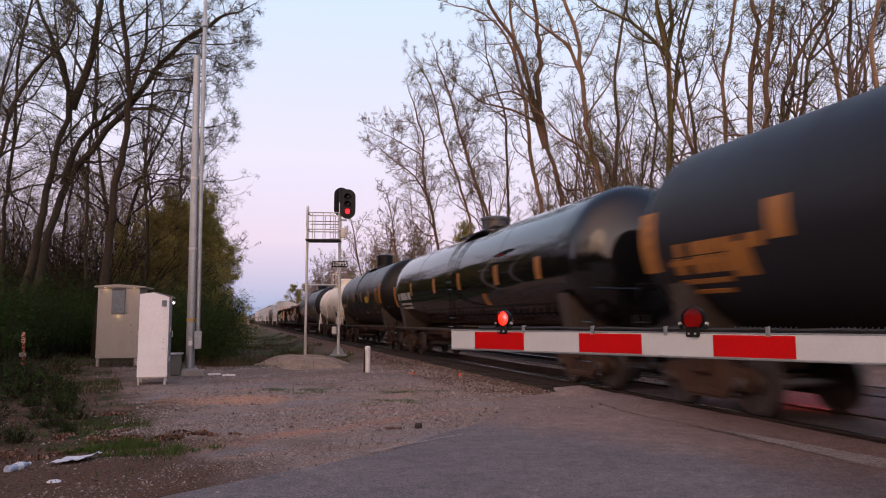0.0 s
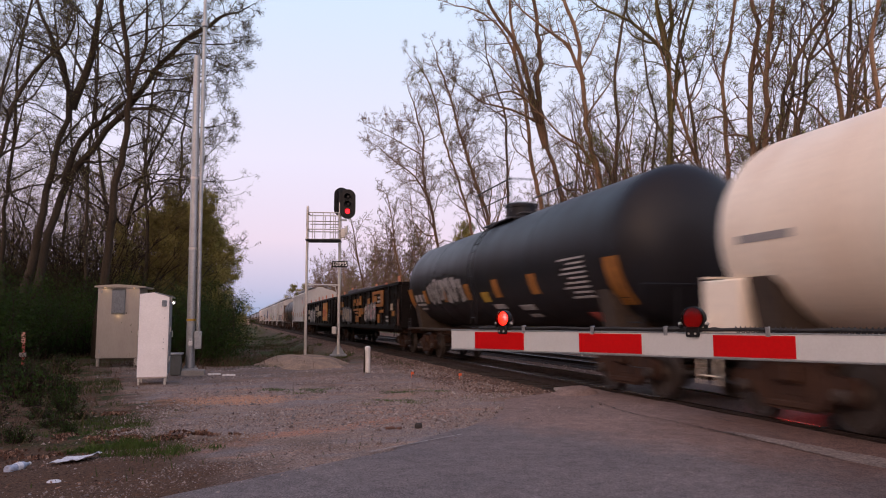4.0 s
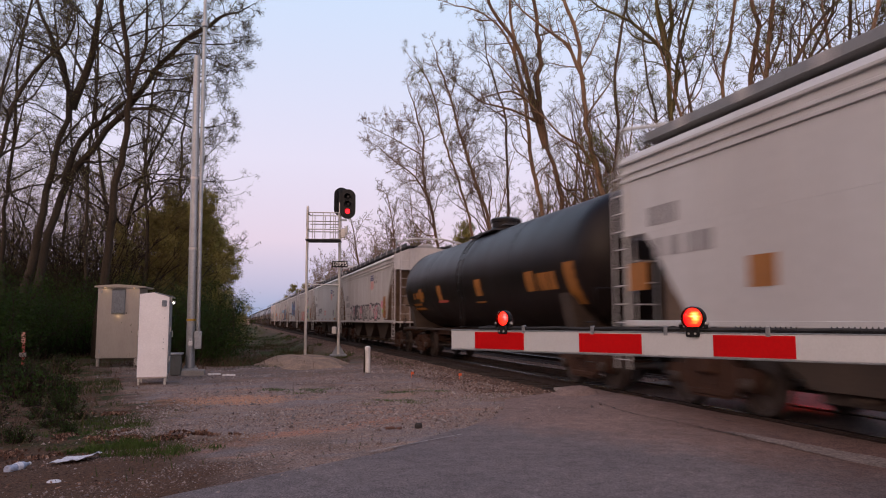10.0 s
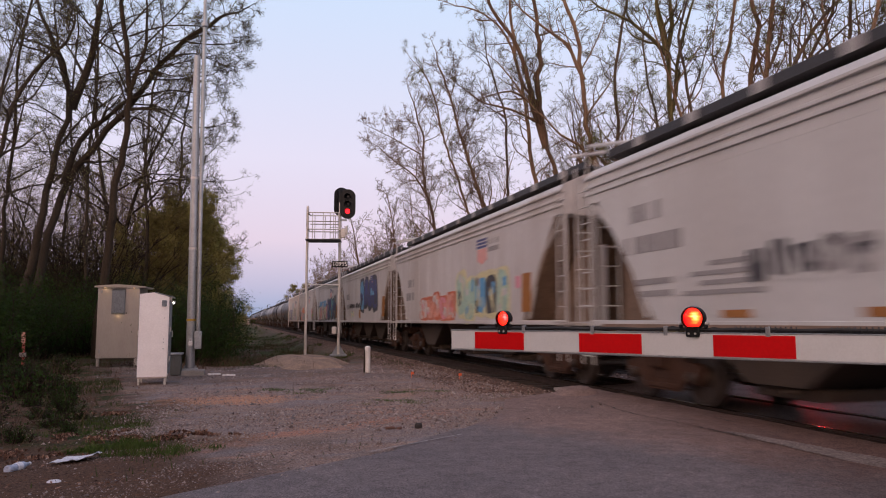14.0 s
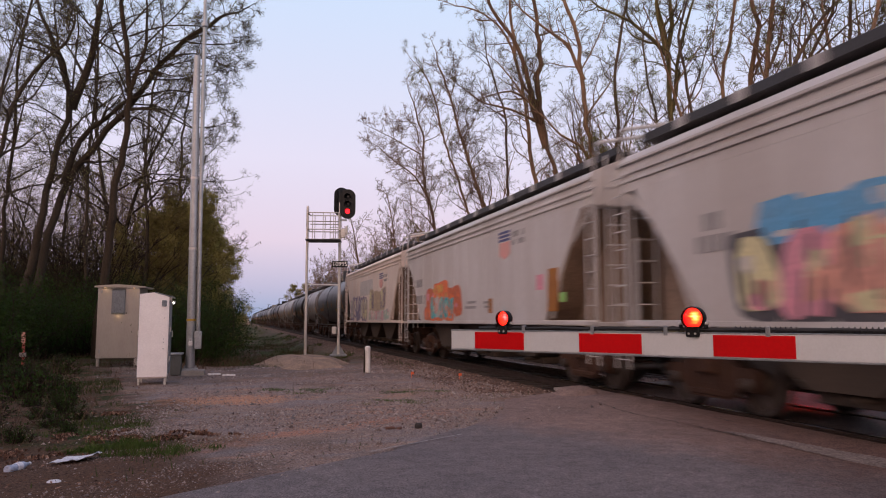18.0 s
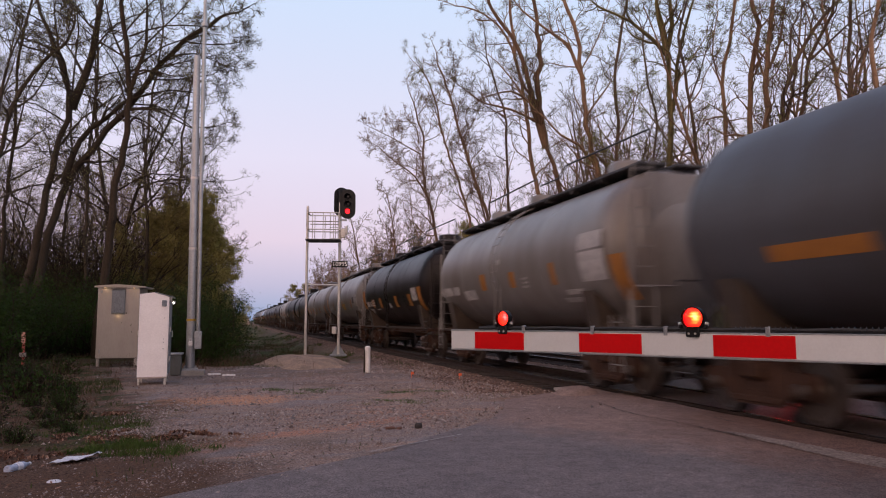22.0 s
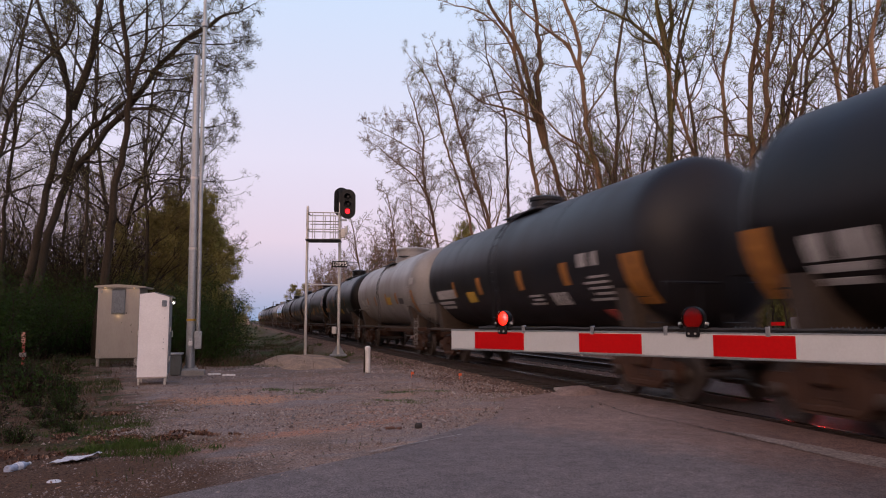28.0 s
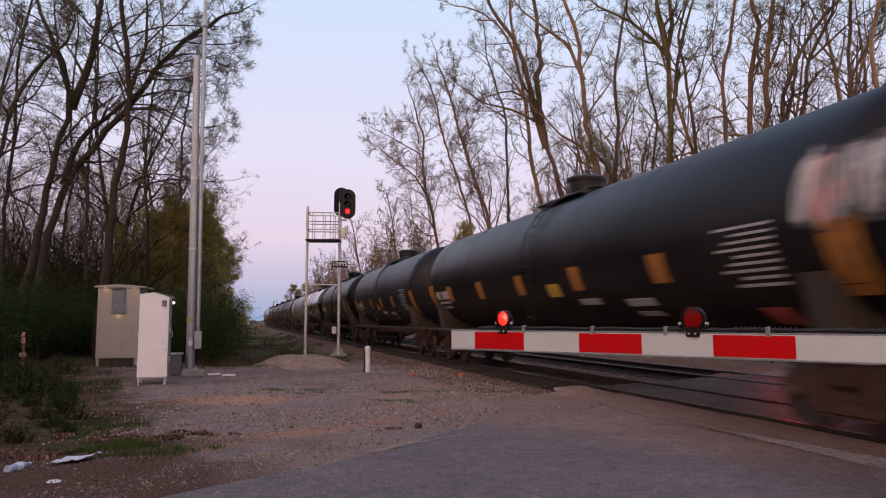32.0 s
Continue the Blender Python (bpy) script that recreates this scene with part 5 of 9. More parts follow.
def running_gear(car, L, tag, sill=True):
    for s in (-1, 1):
        bogie(car, s * (L / 2 - 2.15), tag)
        k = shared("coupler", lambda: Geo().box((0, 0.35, 0.86), (0.16, 0.75, 0.18), 0.03).box((0.03, 0.80, 0.86), (0.30, 0.26, 0.30), 0.06).box((-0.08, 0.92, 0.86), (0.12, 0.2, 0.26), 0.04).mesh("coupler", "under"))
        c = part("coupler", k, None, car)
        c.matrix_basis = pose(0, s * (L / 2 - 0.92), 0, 0, 0, 0 if s > 0 else 180)
        h = shared("air_hose", lambda: Geo().tube([(0.32, 0.3, 0.78), (0.34, 0.5, 0.62), (0.30, 0.72, 0.40), (0.22, 0.9, 0.34), (0.1, 0.98, 0.42)], 0.024, 6).mesh("air_hose", "rubber"))
        a = part("air_hose", h, None, car)
        a.matrix_basis = pose(0, s * (L / 2 - 0.92), 0, 0, 0, 0 if s > 0 else 180)


def rungs(q, a, b, n, half, r=0.012, axis="y"):
    """Rungs between two rails that run from a to b; half is half the ladder's width."""
    a, b = Vector(a), Vector(b)
    d = Vector((0, half, 0)) if axis == "y" else Vector((half, 0, 0))
    for s in (-1, 1):
        q.tube([a + d * s, b + d * s], r * 1.4, 6)
    for k in range(n):
        p = a + (b - a) * ((k + 0.5) / n)
        q.tube([p - d, p + d], r, 6)
    return q


# marks on a tank's curved side and on a flat side
def tank_patch(q, y0, y1, z0, z1, R, zc, lift=0.006, side=-1, slot=0, lean=0.0):
    n = 4
    rows = []
    for k in range(n + 1):
        z = z0 + (z1 - z0) * k / n
        c = min(max((z - zc) / R, -0.999), 0.999)
        rows.append((side * math.sqrt(1 - c * c), c))
    for r in (R + lift, R - 0.004):
        k0 = len(q.v)
        for k, (cx, cz) in enumerate(rows):
            sh = lean * k / n
            q.v += [(cx * r, y0 + sh, zc + cz * r), (cx * r, y1 + sh, zc + cz * r)]
        for k in range(n):
            q.f.append((k0 + 2 * k, k0 + 2 * k + 1, k0 + 2 * k + 3, k0 + 2 * k + 2))
            q.m.append(slot)
    a, b = k0 - 2 * (n + 1), k0
    rim = [0, 1] + [2 * k + 1 for k in range(1, n + 1)] + [2 * k for k in range(n, 0, -1)]
    for i, u in enumerate(rim):
        w = rim[(i + 1) % len(rim)]
        q.f.append((a + u, a + w, b + w, b + u))
        q.m.append(slot)
    return q


def word_bars(y0, y1, seed, gap=0.22, letter=0.16):
    """Spans of lettering that cannot be read: plain bars with gaps like words."""
    r = random.Random(seed)
    out, y = [], y0
    while y < y1 - 0.02:
        w = min(r.uniform(0.7, 1.5) * letter, y1 - y)
        out.append((y, y + w))
        y += w + (letter * 0.25 if r.random() < 0.75 else gap)
    return out


R0, ZC = 1.60, 2.83


def tank_marks(car, L, R, zc, ink, mark, seed, plan):
    """plan: rows of (kind, y0, y1, z0, z1); kinds: o orange patch, y yellow placard, t text bars, w white plate, r red plate."""
    mats = {"o": mark, "y": "yellow_mark", "t": ink, "w": "white_mark", "r": "red_mark", "d": "dark_mark"}
    names = {"o": ("reflective_patch", "orange reflective patch"), "y": ("placard", "yellow stencilled placard"), "t": ("lettering", "unreadable stencilled lettering"), "w": ("data_plate", "pale data plate"), "r": ("placard", "red and white placard"), "d": ("stain", "dark painted patch")}
    for i, (kind, y0, y1, z0, z1) in enumerate(plan):
        q = Geo()
        if kind == "t":
            for a, b in word_bars(y0, y1, seed * 31 + i, letter=max(0.08, (z1 - z0) * 0.7)) if z1 - z0 > 0.15 else [(y0, y1)]:
                if z1 - z0 > 0.15:
                    part("lettering", tank_patch(Geo(), a, b, z0, z1, R, zc, 0.007), ink, car, "unreadable stencilled lettering")
                else:
                    tank_patch(q, a, b, z0, z1, R, zc, 0.007)
            if z1 - z0 > 0.15:
                continue
        else:
            tank_patch(q, y0, y1, z0, z1, R, zc, 0.006)
        part(names[kind][0], q, mats[kind], car, names[kind][1])


def usual_plan(L, base=1.95):
    """Marks told by their distance from the leading coupling; base is the height of the patches' lower edge."""
    f = -L / 2
    plan = [("o", f + 1.4, f + 1.95, base - 0.25, base + 0.65), ("o", L / 2 - 1.85, L / 2 - 1.3, base - 0.24, base + 0.68)]
    n = max(3, int((L - 7) / 2.9))
    for k in range(n + 1):
        y = f + 5.5 + k * (L - 9.2) / n
        plan.append(("o", y - 0.23, y + 0.23, base + 0.08, base + 0.56))
    plan += [("t", L / 2 - 3.5, L / 2 - 2.1, base + 0.17, base + 0.43), ("t", L / 2 - 3.35, L / 2 - 2.15, base + 0.02, base + 0.09), ("t", L / 2 - 3.25, L / 2 - 2.2, base - 0.13, base - 0.07)]
    plan += [("t", f + 2.75, f + 3.9 - 0.18 * (k * 5 % 3), base + 0.72 - 0.1 * k, base + 0.76 - 0.1 * k) for k in range(9)]
    plan += [("t", f + 6.1, f + 7.0, base - 0.28, base - 0.15), ("t", f + 8.0, f + 8.8, base - 0.22, base - 0.10), ("t", f + 6.2, f + 6.9, base - 0.46, base - 0.38)]
    step = (L - 9.2) / n
    plan += [("y", f + 5.5 + step * 1.3, f + 5.5 + step * 1.3 + 0.62, base - 0.02, base + 0.26), ("r", f + 3.15, f + 3.65, base - 0.60, base - 0.37)]
    return plan


def stencil_lines(y0, y1, z0, z1, n):
    """A block of n thin stencilled lines of uneven length between two heights."""
    step = (z1 - z0) / n
    return [("t", y0, y1 - 0.14 * (y1 - y0) * (k * 5 % 3), z0 + step * k, z0 + step * k + 0.045) for k in range(n)]


def tank_car(name, label, L, mats, tag, style="", ink="white_mark", mark="orange_mark", seed=1, plan=None, R=R0, zc=ZC, inset=0.72):
    car = thing(name, label, "tank car", group="train cars")
    hl = L / 2 - inset
    head = 0.85

    def shell():
        prof = [(-hl, 0.02)] + [(-hl + head * (1 - math.cos(a)), R * math.sin(a)) for a in np.linspace(0.12, math.pi / 2, 10)]
        prof += [(y, R) for y in np.linspace(-hl + head + 0.6, hl - head - 0.6, 9)]
        prof += [(-y, r) for y, r in reversed(prof[:11])]
        return Geo().lathe(prof, "y", (0, 0, zc), 56).mesh("tank", mats, 50)

    part("tank", shared(("tank", round(L, 2), mats, R), shell), None, car)
    for y in (-hl + head, -hl * 0.45, 0.62, hl * 0.5, hl - head):
        seam = shared(("seam", R, zc, mats), lambda: Geo().ring(-0.018, 0.018, R - 0.01, R + 0.006, (0, 0, zc), 48).mesh("weld_seam", mats))
        part("weld_seam", seam, None, car).location = (0, y, 0)
    under = Geo().box((0, 0, 0.98), (0.66, L - 1.7, 0.30), 0.03)
    for s in (-1, 1):
        part("saddle", Geo().prism([(-1.25, 1.0), (1.25, 1.0), (1.46, 2.0), (1.0, 1.66), (0, 1.28), (-1.0, 1.66), (-1.46, 2.0)], s * (L / 2 - 2.4), s * (L / 2 - 1.9), "y"), "under_dust", car)
        under.box((0, s * (L / 2 - 0.95), 1.06), (2.9, 0.32, 0.12), 0.02)
        under.box((0, s * (L / 2 - 0.8), 0.92), (1.0, 0.2, 0.32), 0.03)
    part("underframe", under, "under", car)
    step_rail = Geo()
    for s in (-1, 1):
        step_rail.box((s * 1.40, 0, 1.10), (0.10, L - 2.2, 0.07), 0.01)
        for k in range(7):
            step_rail.box((s * 1.2, -L / 2 + 2.4 + k * (L - 4.8) / 6, 1.09), (0.42, 0.06, 0.06), 0.005)
    part("side_rail", step_rail, "under_dust", car)
    brake = Geo().lathe([(-0.35, 0.0), (-0.34, 0.15), (0.3, 0.15), (0.34, 0.0)], "y", (-0.62, L * 0.18, 0.86), 14).lathe([(-0.5, 0.13), (0.5, 0.13)], "y", (-0.55, -L * 0.14, 0.86), 14).tube([(-0.7, -L / 2 + 2.6, 0.9), (-0.7, L / 2 - 2.6, 0.9)], 0.025, 6)
    part("brake_gear", brake, "under", car)
    part("outlet", Geo().lathe([(0.62, 0.14), (0.75, 0.16), (0.8, 0.26), (1.1, 0.3)], "z", (0, 0.4, 0), 14), mats, car)
    for s in (-1, 1):
        ends = Geo()
        ye = s * (L / 2 - 0.86)
        ends.tube([(-1.4, ye, 1.1), (-1.4, ye, 2.05), (1.4, ye, 2.05), (1.4, ye, 1.1)], 0.02, 6)
        ends.tube([(-0.7, ye, 1.1), (-0.7, ye, 2.05)], 0.016, 6)
        ends.tube([(0.7, ye, 1.1), (0.7, ye, 2.05)], 0.016, 6)
        rungs(ends, (-1.46, ye - s * 0.15, 0.45), (-1.46, ye - s * 0.15, 1.5), 4, 0.2)
        part("end_handrail", ends, mats, car)
    ring = R + 0.11
    lad = Geo()
    for side in (-1, 1):
        arc = [(side * ring * math.sin(a), 0, zc + ring * math.cos(a)) for a in np.linspace(0.35, 1.95, 12)]
        for dy in (-0.2, 0.2):
            lad.tube([(x, y + dy, z) for x, y, z in arc] + [(side * ring * 0.93, dy, 1.1)], 0.018, 6)
        for x, y, z in arc[1:]:
            lad.tube([(x, -0.2, z), (x, 0.2, z)], 0.012, 6)
        for k in range(2):
            lad.tube([(side * ring * 0.94, -0.2, 1.2 + 0.28 * k), (side * ring * 0.94, 0.2, 1.2 + 0.28 * k)], 0.012, 6)
    part("ladder", lad, "grate" if style == "wide" else mats, car)
    top = zc + R
    if style == "roofwalk":
        walkway = Geo().box((-0.42, 0, top + 0.07), (0.62, 2 * hl - 1.0, 0.06), 0.008).box((0.42, 0, top + 0.07), (0.62, 2 * hl - 1.0, 0.06), 0.008)
        for k in range(9):
            walkway.box((0, -hl + 0.8 + k * (2 * hl - 1.6) / 8, top + 0.0), (1.5, 0.08, 0.10), 0.01)
        part("walkway", walkway, "grate", car, "dark grated roof walkway")
        rail = Geo()
        for x in (0.0,):
            rail.tube([(x, -hl + 0.9, top + 0.08), (x, -hl + 1.3, top + 1.0), (x, -1.0, top + 1.05), (x, -0.6, top + 0.8), (x, 0.6, top + 0.8), (x, 1.0, top + 1.05), (x, hl - 1.3, top + 1.0), (x, hl - 0.9, top + 0.08)], 0.024, 6)
            for k in range(5):
                y = -hl + 2.2 + k * (2 * hl - 4.4) / 4
                rail.tube([(x, y, top + 0.08), (x, y, top + 1.0)], 0.016, 6)
        part("railing", rail, "grate", car)
        for y in (-hl * 0.62, hl * 0.1, hl * 0.62):
            part("hatch", Geo().lathe([(top - 0.05, 0.46), (top + 0.42, 0.46), (top + 0.5, 0.40), (top + 0.53, 0.05)], "z", (0.15, y, 0), 20), mats, car)
        for s in (-1, 1):
            sheet = Geo()
            ye = s * (hl + 0.05)
            sheet.box((0, ye - s * 0.2, zc + 0.75), (1.7, 0.05, 1.3), 0.02)
            rungs(sheet, (-1.05, ye, 1.1), (-1.05, ye, top), 9, 0.2, axis="x")
            sheet.tube([(-1.35, ye, 1.1), (-1.35, ye, zc + 0.9)], 0.04, 6)
            part("end_frame", sheet, mats, car)
    else:
        dome_h = {"low": 0.42, "tall": 0.8, "wide": 0.5}.get(style, 0.52)
        dome_r = 0.78 if style == "wide" else 0.46
        part("dome", Geo().lathe([(top - 0.25, dome_r + 0.09), (top + 0.05, dome_r + 0.06), (top + 0.1, dome_r), (top + dome_h - 0.14, dome_r), (top + dome_h - 0.13, dome_r + 0.05), (top + dome_h - 0.05, dome_r + 0.05), (top + dome_h, dome_r - 0.04), (top + dome_h + 0.02, 0.1)], "z", (0, -0.4 if style == "wide" else 0.15, 0), 24), mats, car, "manway dome")
        plat = Geo()
        px = max(0.66, dome_r + 0.22)
        pz = zc + math.sqrt(R * R - px * px) + 0.05
        for s in (-1, 1):
            plat.box((s * px, 0.1, pz), (0.34, 2.5, 0.04), 0.008)
            for y in (-1.0, 0.1, 1.2):
                plat.box((s * px, y, pz - 0.08), (0.08, 0.06, 0.16), 0.01)
        for y in (-1.0, 1.2):
            plat.box((0, y, top + 0.05), (2 * px - 0.3, 0.3, 0.04), 0.008)
        part("platform", plat, "grate" if style != "white" else mats, car, "grated platform round the dome")
        part("valve", Geo().lathe([(top - 0.05, 0.15), (top + 0.22, 0.15), (top + 0.26, 0.1)], "z", (0.1, 0.95, 0), 14), mats, car)
        part("valve", Geo().lathe([(top - 0.05, 0.12), (top + 0.16, 0.12)], "z", (-0.15, -0.75, 0), 12), mats, car)
        hr = 0.95 if style in ("white", "jacket", "rail") else 0.0
        if hr:
            rail = Geo()
            for s in (-1, 1):
                pts = [(s * 0.98, -1.45, top), (s * 0.98, -1.45, top + hr), (s * 0.98, 1.45, top + hr), (s * 0.98, 1.45, top)]
                rail.tube(pts, 0.024, 6)
                rail.tube([(s * 0.98, -1.45, top + hr / 2), (s * 0.98, 1.45, top + hr / 2)], 0.018, 6)
                for y in (-0.5, 0.5):
                    rail.tube([(s * 0.98, y, top), (s * 0.98, y, top + hr)], 0.018, 6)
            for y in (-1.45, 1.45):
                rail.tube([(-0.98, y, top + hr), (-0.3, y, top + hr)], 0.02, 6)
            part("railing", rail, mats if style == "white" else "grate", car)
    if style == "white":
        for y in (-hl * 0.33, hl * 0.33):
            bands = Geo().lathe([(y - 0.3, R + 0.002), (y - 0.28, R + 0.03), (y + 0.28, R + 0.03), (y + 0.3, R + 0.002)], "y", (0, 0, zc), 48)
            part("band", bands, mats, car)
        part("side_box", Geo().box((-1.25, L / 2 - 1.3, 1.55), (0.35, 0.9, 0.9), 0.03), mats, car)
        part("side_box", Geo().box((-1.25, -L / 2 + 1.5, 1.35), (0.35, 1.3, 0.55), 0.03), mats, car)
    tank_marks(car, L, R, zc, ink, mark, seed, plan if plan is not None else usual_plan(L))
    running_gear(car, L, tag)
    return car


# ---------- covered hoppers ----------
HOP_W, SILL, EAVE, RIDGE = 1.60, 1.36, 4.24, 4.66


def flat_patch(q, y0, y1, z0, z1, x=-HOP_W, lift=0.008, slot=0, lean=0.0):
    return q.add([(x - lift, y0, z0), (x - lift, y1, z0), (x - lift, y1 + lean, z1), (x - lift, y0 + lean, z1), (x + 0.02, y0, z0), (x + 0.02, y1, z0), (x + 0.02, y1 + lean, z1), (x + 0.02, y0 + lean, z1)], [(0, 1, 2, 3), (0, 4, 5, 1), (3, 2, 6, 7), (0, 3, 7, 4), (1, 5, 6, 2)], slot)


def hopper_body(L, mats, slope_end, cap=0.55):
    """The closed shell: curved roof, side sheets cut back at the ends over sloping end sheets."""
    h = L / 2 - 0.55
    q = Geo()
    roof = [(-HOP_W, EAVE - cap), (-HOP_W, EAVE), (-HOP_W + 0.10, EAVE + 0.13), (-1.05, EAVE + 0.33), (-0.5, RIDGE), (0.5, RIDGE), (1.05, EAVE + 0.33), (HOP_W - 0.10, EAVE + 0.13), (HOP_W, EAVE), (HOP_W, EAVE - cap)]
    q.prism(roof, -h, h, "y")
    in_top, in_low = (0.45, 2.35) if slope_end else (0.75, 2.0)
    z_cut = EAVE - cap - 0.002
    prof = [(-(h - in_low), SILL), (h - in_low, SILL), (h - in_top, z_cut), (-(h - in_top), z_cut)]
    for k in range(2):
        q.prism(prof, -HOP_W if k == 0 else 0.001, 0 if k == 0 else HOP_W, "x")
    return q.mesh("body", mats, 30)


def hopper_car(name, label, L, mats, tag, slope_end=True, seed=1):
    car = thing(name, label, "hopper car", group="train cars")
    h = L / 2 - 0.55
    cap = 0.55 if slope_end else 1.35
    part("body", shared(("hopper", round(L, 2), mats, slope_end), lambda: hopper_body(L, mats, slope_end, cap)), None, car)
    part("side_sill", Geo().box((-HOP_W + 0.05, 0, SILL - 0.01), (0.12, 2 * h, 0.11), 0.02).box((HOP_W - 0.05, 0, SILL - 0.01), (0.12, 2 * h, 0.11), 0.02), mats, car)
    for s in (-1, 1):
        for z, d in ((EAVE - 0.04, 0.06), (EAVE - 0.22, 0.045), (EAVE - 0.36, 0.04)):
            part("top_rib", Geo().box((s * (HOP_W + d / 2 - 0.005), 0, z), (d, 2 * h, 0.06), 0.012), mats, car)
    seam = shared("hopper_seam", lambda: Geo().box((0, 0, (SILL + EAVE) / 2 - 0.1), (0.010, 0.022, EAVE - SILL - 0.75), 0.003).mesh("side_seam", mats))
    for k in range(1, 12):
        y = -h + k * 2 * h / 12
        if abs(y) < h - 2.5:
            part("side_seam", seam, None, car).location = (-HOP_W - 0.002, y, 0)
    hatch = part("hatch_cover", Geo().prism([(-0.42, RIDGE - 0.02), (-0.42, RIDGE + 0.10), (-0.2, RIDGE + 0.18), (0.2, RIDGE + 0.18), (0.42, RIDGE + 0.10), (0.42, RIDGE - 0.02)], -h + 0.5, h - 0.5, "y"), "hopper_light" if not slope_end else "grey_mark", car, "long trough hatch cover")
    for k in range(11):
        y = -h + 0.8 + k * (2 * h - 1.6) / 10
        bat = Geo().prism([(-0.86, RIDGE + 0.0), (-0.44, RIDGE + 0.13), (-0.2, RIDGE + 0.235), (0.2, RIDGE + 0.235), (0.44, RIDGE + 0.13), (0.86, RIDGE + 0.0), (0.86, RIDGE - 0.12), (-0.86, RIDGE - 0.12)], y - 0.16, y + 0.16, "y")
        part("batten", bat, mats, hatch)
    for s in (-1, 1):
        walkway = Geo().box((s * 0.80, 0, RIDGE + 0.06), (0.5, 2 * h + 0.3, 0.04), 0.006).box((s * 1.05, 0, RIDGE + 0.12), (0.03, 2 * h + 0.2, 0.16), 0.006)
        wk = part("walkway", walkway, "grate" if slope_end else "grate_pale", car, "dark grated roof walkway" if slope_end else "pale galvanised roof walkway")
        for k in range(10):
            part("bracket", shared("walk_bracket", lambda: Geo().box((0, 0, RIDGE + 0.115), (0.012, 0.30, 0.17), 0.003).mesh("bracket", "white_mark")), None, wk).location = (s * 1.071, -h + 1.1 + k * (2 * h - 2.2) / 9, 0)
    for s in (-1, 1):
        e = Geo()
        ye = s * (h - 0.05)
        for x in (-HOP_W + 0.05, HOP_W - 0.05):
            e.box((x, ye, (SILL + EAVE) / 2 - 0.2), (0.05, 0.05, EAVE - SILL - 0.2), 0.01)
            e.tube([(x * 0.99, ye, EAVE - 0.5), (x * 0.99, s * (h - 1.35), SILL + 1.4), (x * 0.99, s * (h - 2.0), SILL + 0.1)], 0.045, 6)
        for x in (-0.55, 0.55):
            e.box((x, s * (h - 0.2), SILL + 0.85), (0.12, 0.12, 1.7), 0.01)
        e.box((0, s * (h - 0.3), SILL - 0.03), (2.9, 0.9, 0.08), 0.01)
        part("end_frame", e, mats, car)
        lad = Geo()
        rungs(lad, (-HOP_W - 0.03, ye + s * 0.05, 0.55), (-HOP_W - 0.03, ye + s * 0.05, EAVE - 0.1), 11, 0.22, 0.012)
        rungs(lad, (-1.1, s * (h + 0.06), 1.1), (-1.1, s * (h + 0.06), RIDGE), 9, 0.22, 0.014, axis="x")
        lad.tube([(-HOP_W, s * (h + 0.03), EAVE - 0.1), (-HOP_W + 0.1, s * (h + 0.05), RIDGE + 0.25), (-0.6, s * (h + 0.05), RIDGE + 0.42), (0.6, s * (h + 0.05), RIDGE + 0.42), (HOP_W - 0.1, s * (h + 0.05), RIDGE + 0.25), (HOP_W, s * (h + 0.03), EAVE - 0.1)], 0.042, 6)
        part("ladder", lad, mats, car)
        top_in, low_in = (0.42, 2.24) if slope_end else (0.72, 1.9)
        shade = Geo().prism([(s * (h - low_in - 0.06), SILL), (s * (h - low_in), SILL), (s * (h - top_in), EAVE - cap - 0.01), (s * (h - top_in - 0.06), EAVE - cap - 0.01)], -HOP_W + 0.06, HOP_W - 0.06, "x")
        part("slope_sheet", shade, "hopper_dirt", car, "dusty brown sloping end sheet with recess shadow in its colour")
        web = [(s * (h - low_in + 0.05), SILL + 0.002), (s * (h - 0.16), SILL + 0.002), (s * (h - 0.16), SILL + 1.5), (s * (h - top_in + 0.02), EAVE - cap - 0.16)]
        for x in (-0.85, 0.0, 0.85):
            part("end_web", Geo().prism(web if s > 0 else web[::-1], x - 0.012, x + 0.012, "x"), "hopper_dirt", car, "dusty brown end web plate")
    bays = 3
    for k in range(bays):
        y = (k - 1) * (2 * h - 5.2) / bays
        b = Geo().prism([(y - 1.75, SILL - 0.02), (y + 1.75, SILL - 0.02), (y + 0.55, 0.52), (y - 0.55, 0.52)], -1.2, 1.2, "x").box((0, y, 0.42), (2.0, 1.3, 0.16), 0.02).tube([(-1.35, y - 0.3, 0.46), (1.35, y - 0.3, 0.46)], 0.035, 6)
        part("discharge_bay", b, "under_dust", car, "dusty brown discharge bay")
    part("underframe", Geo().box((0, 0, 0.98), (0.6, L - 1.7, 0.26), 0.03).box((0, L / 2 - 1.1, 0.95), (1.2, 0.5, 0.3), 0.03).box((0, -L / 2 + 1.1, 0.95), (1.2, 0.5, 0.3), 0.03), "under", car)
    running_gear(car, L, tag)
    return car


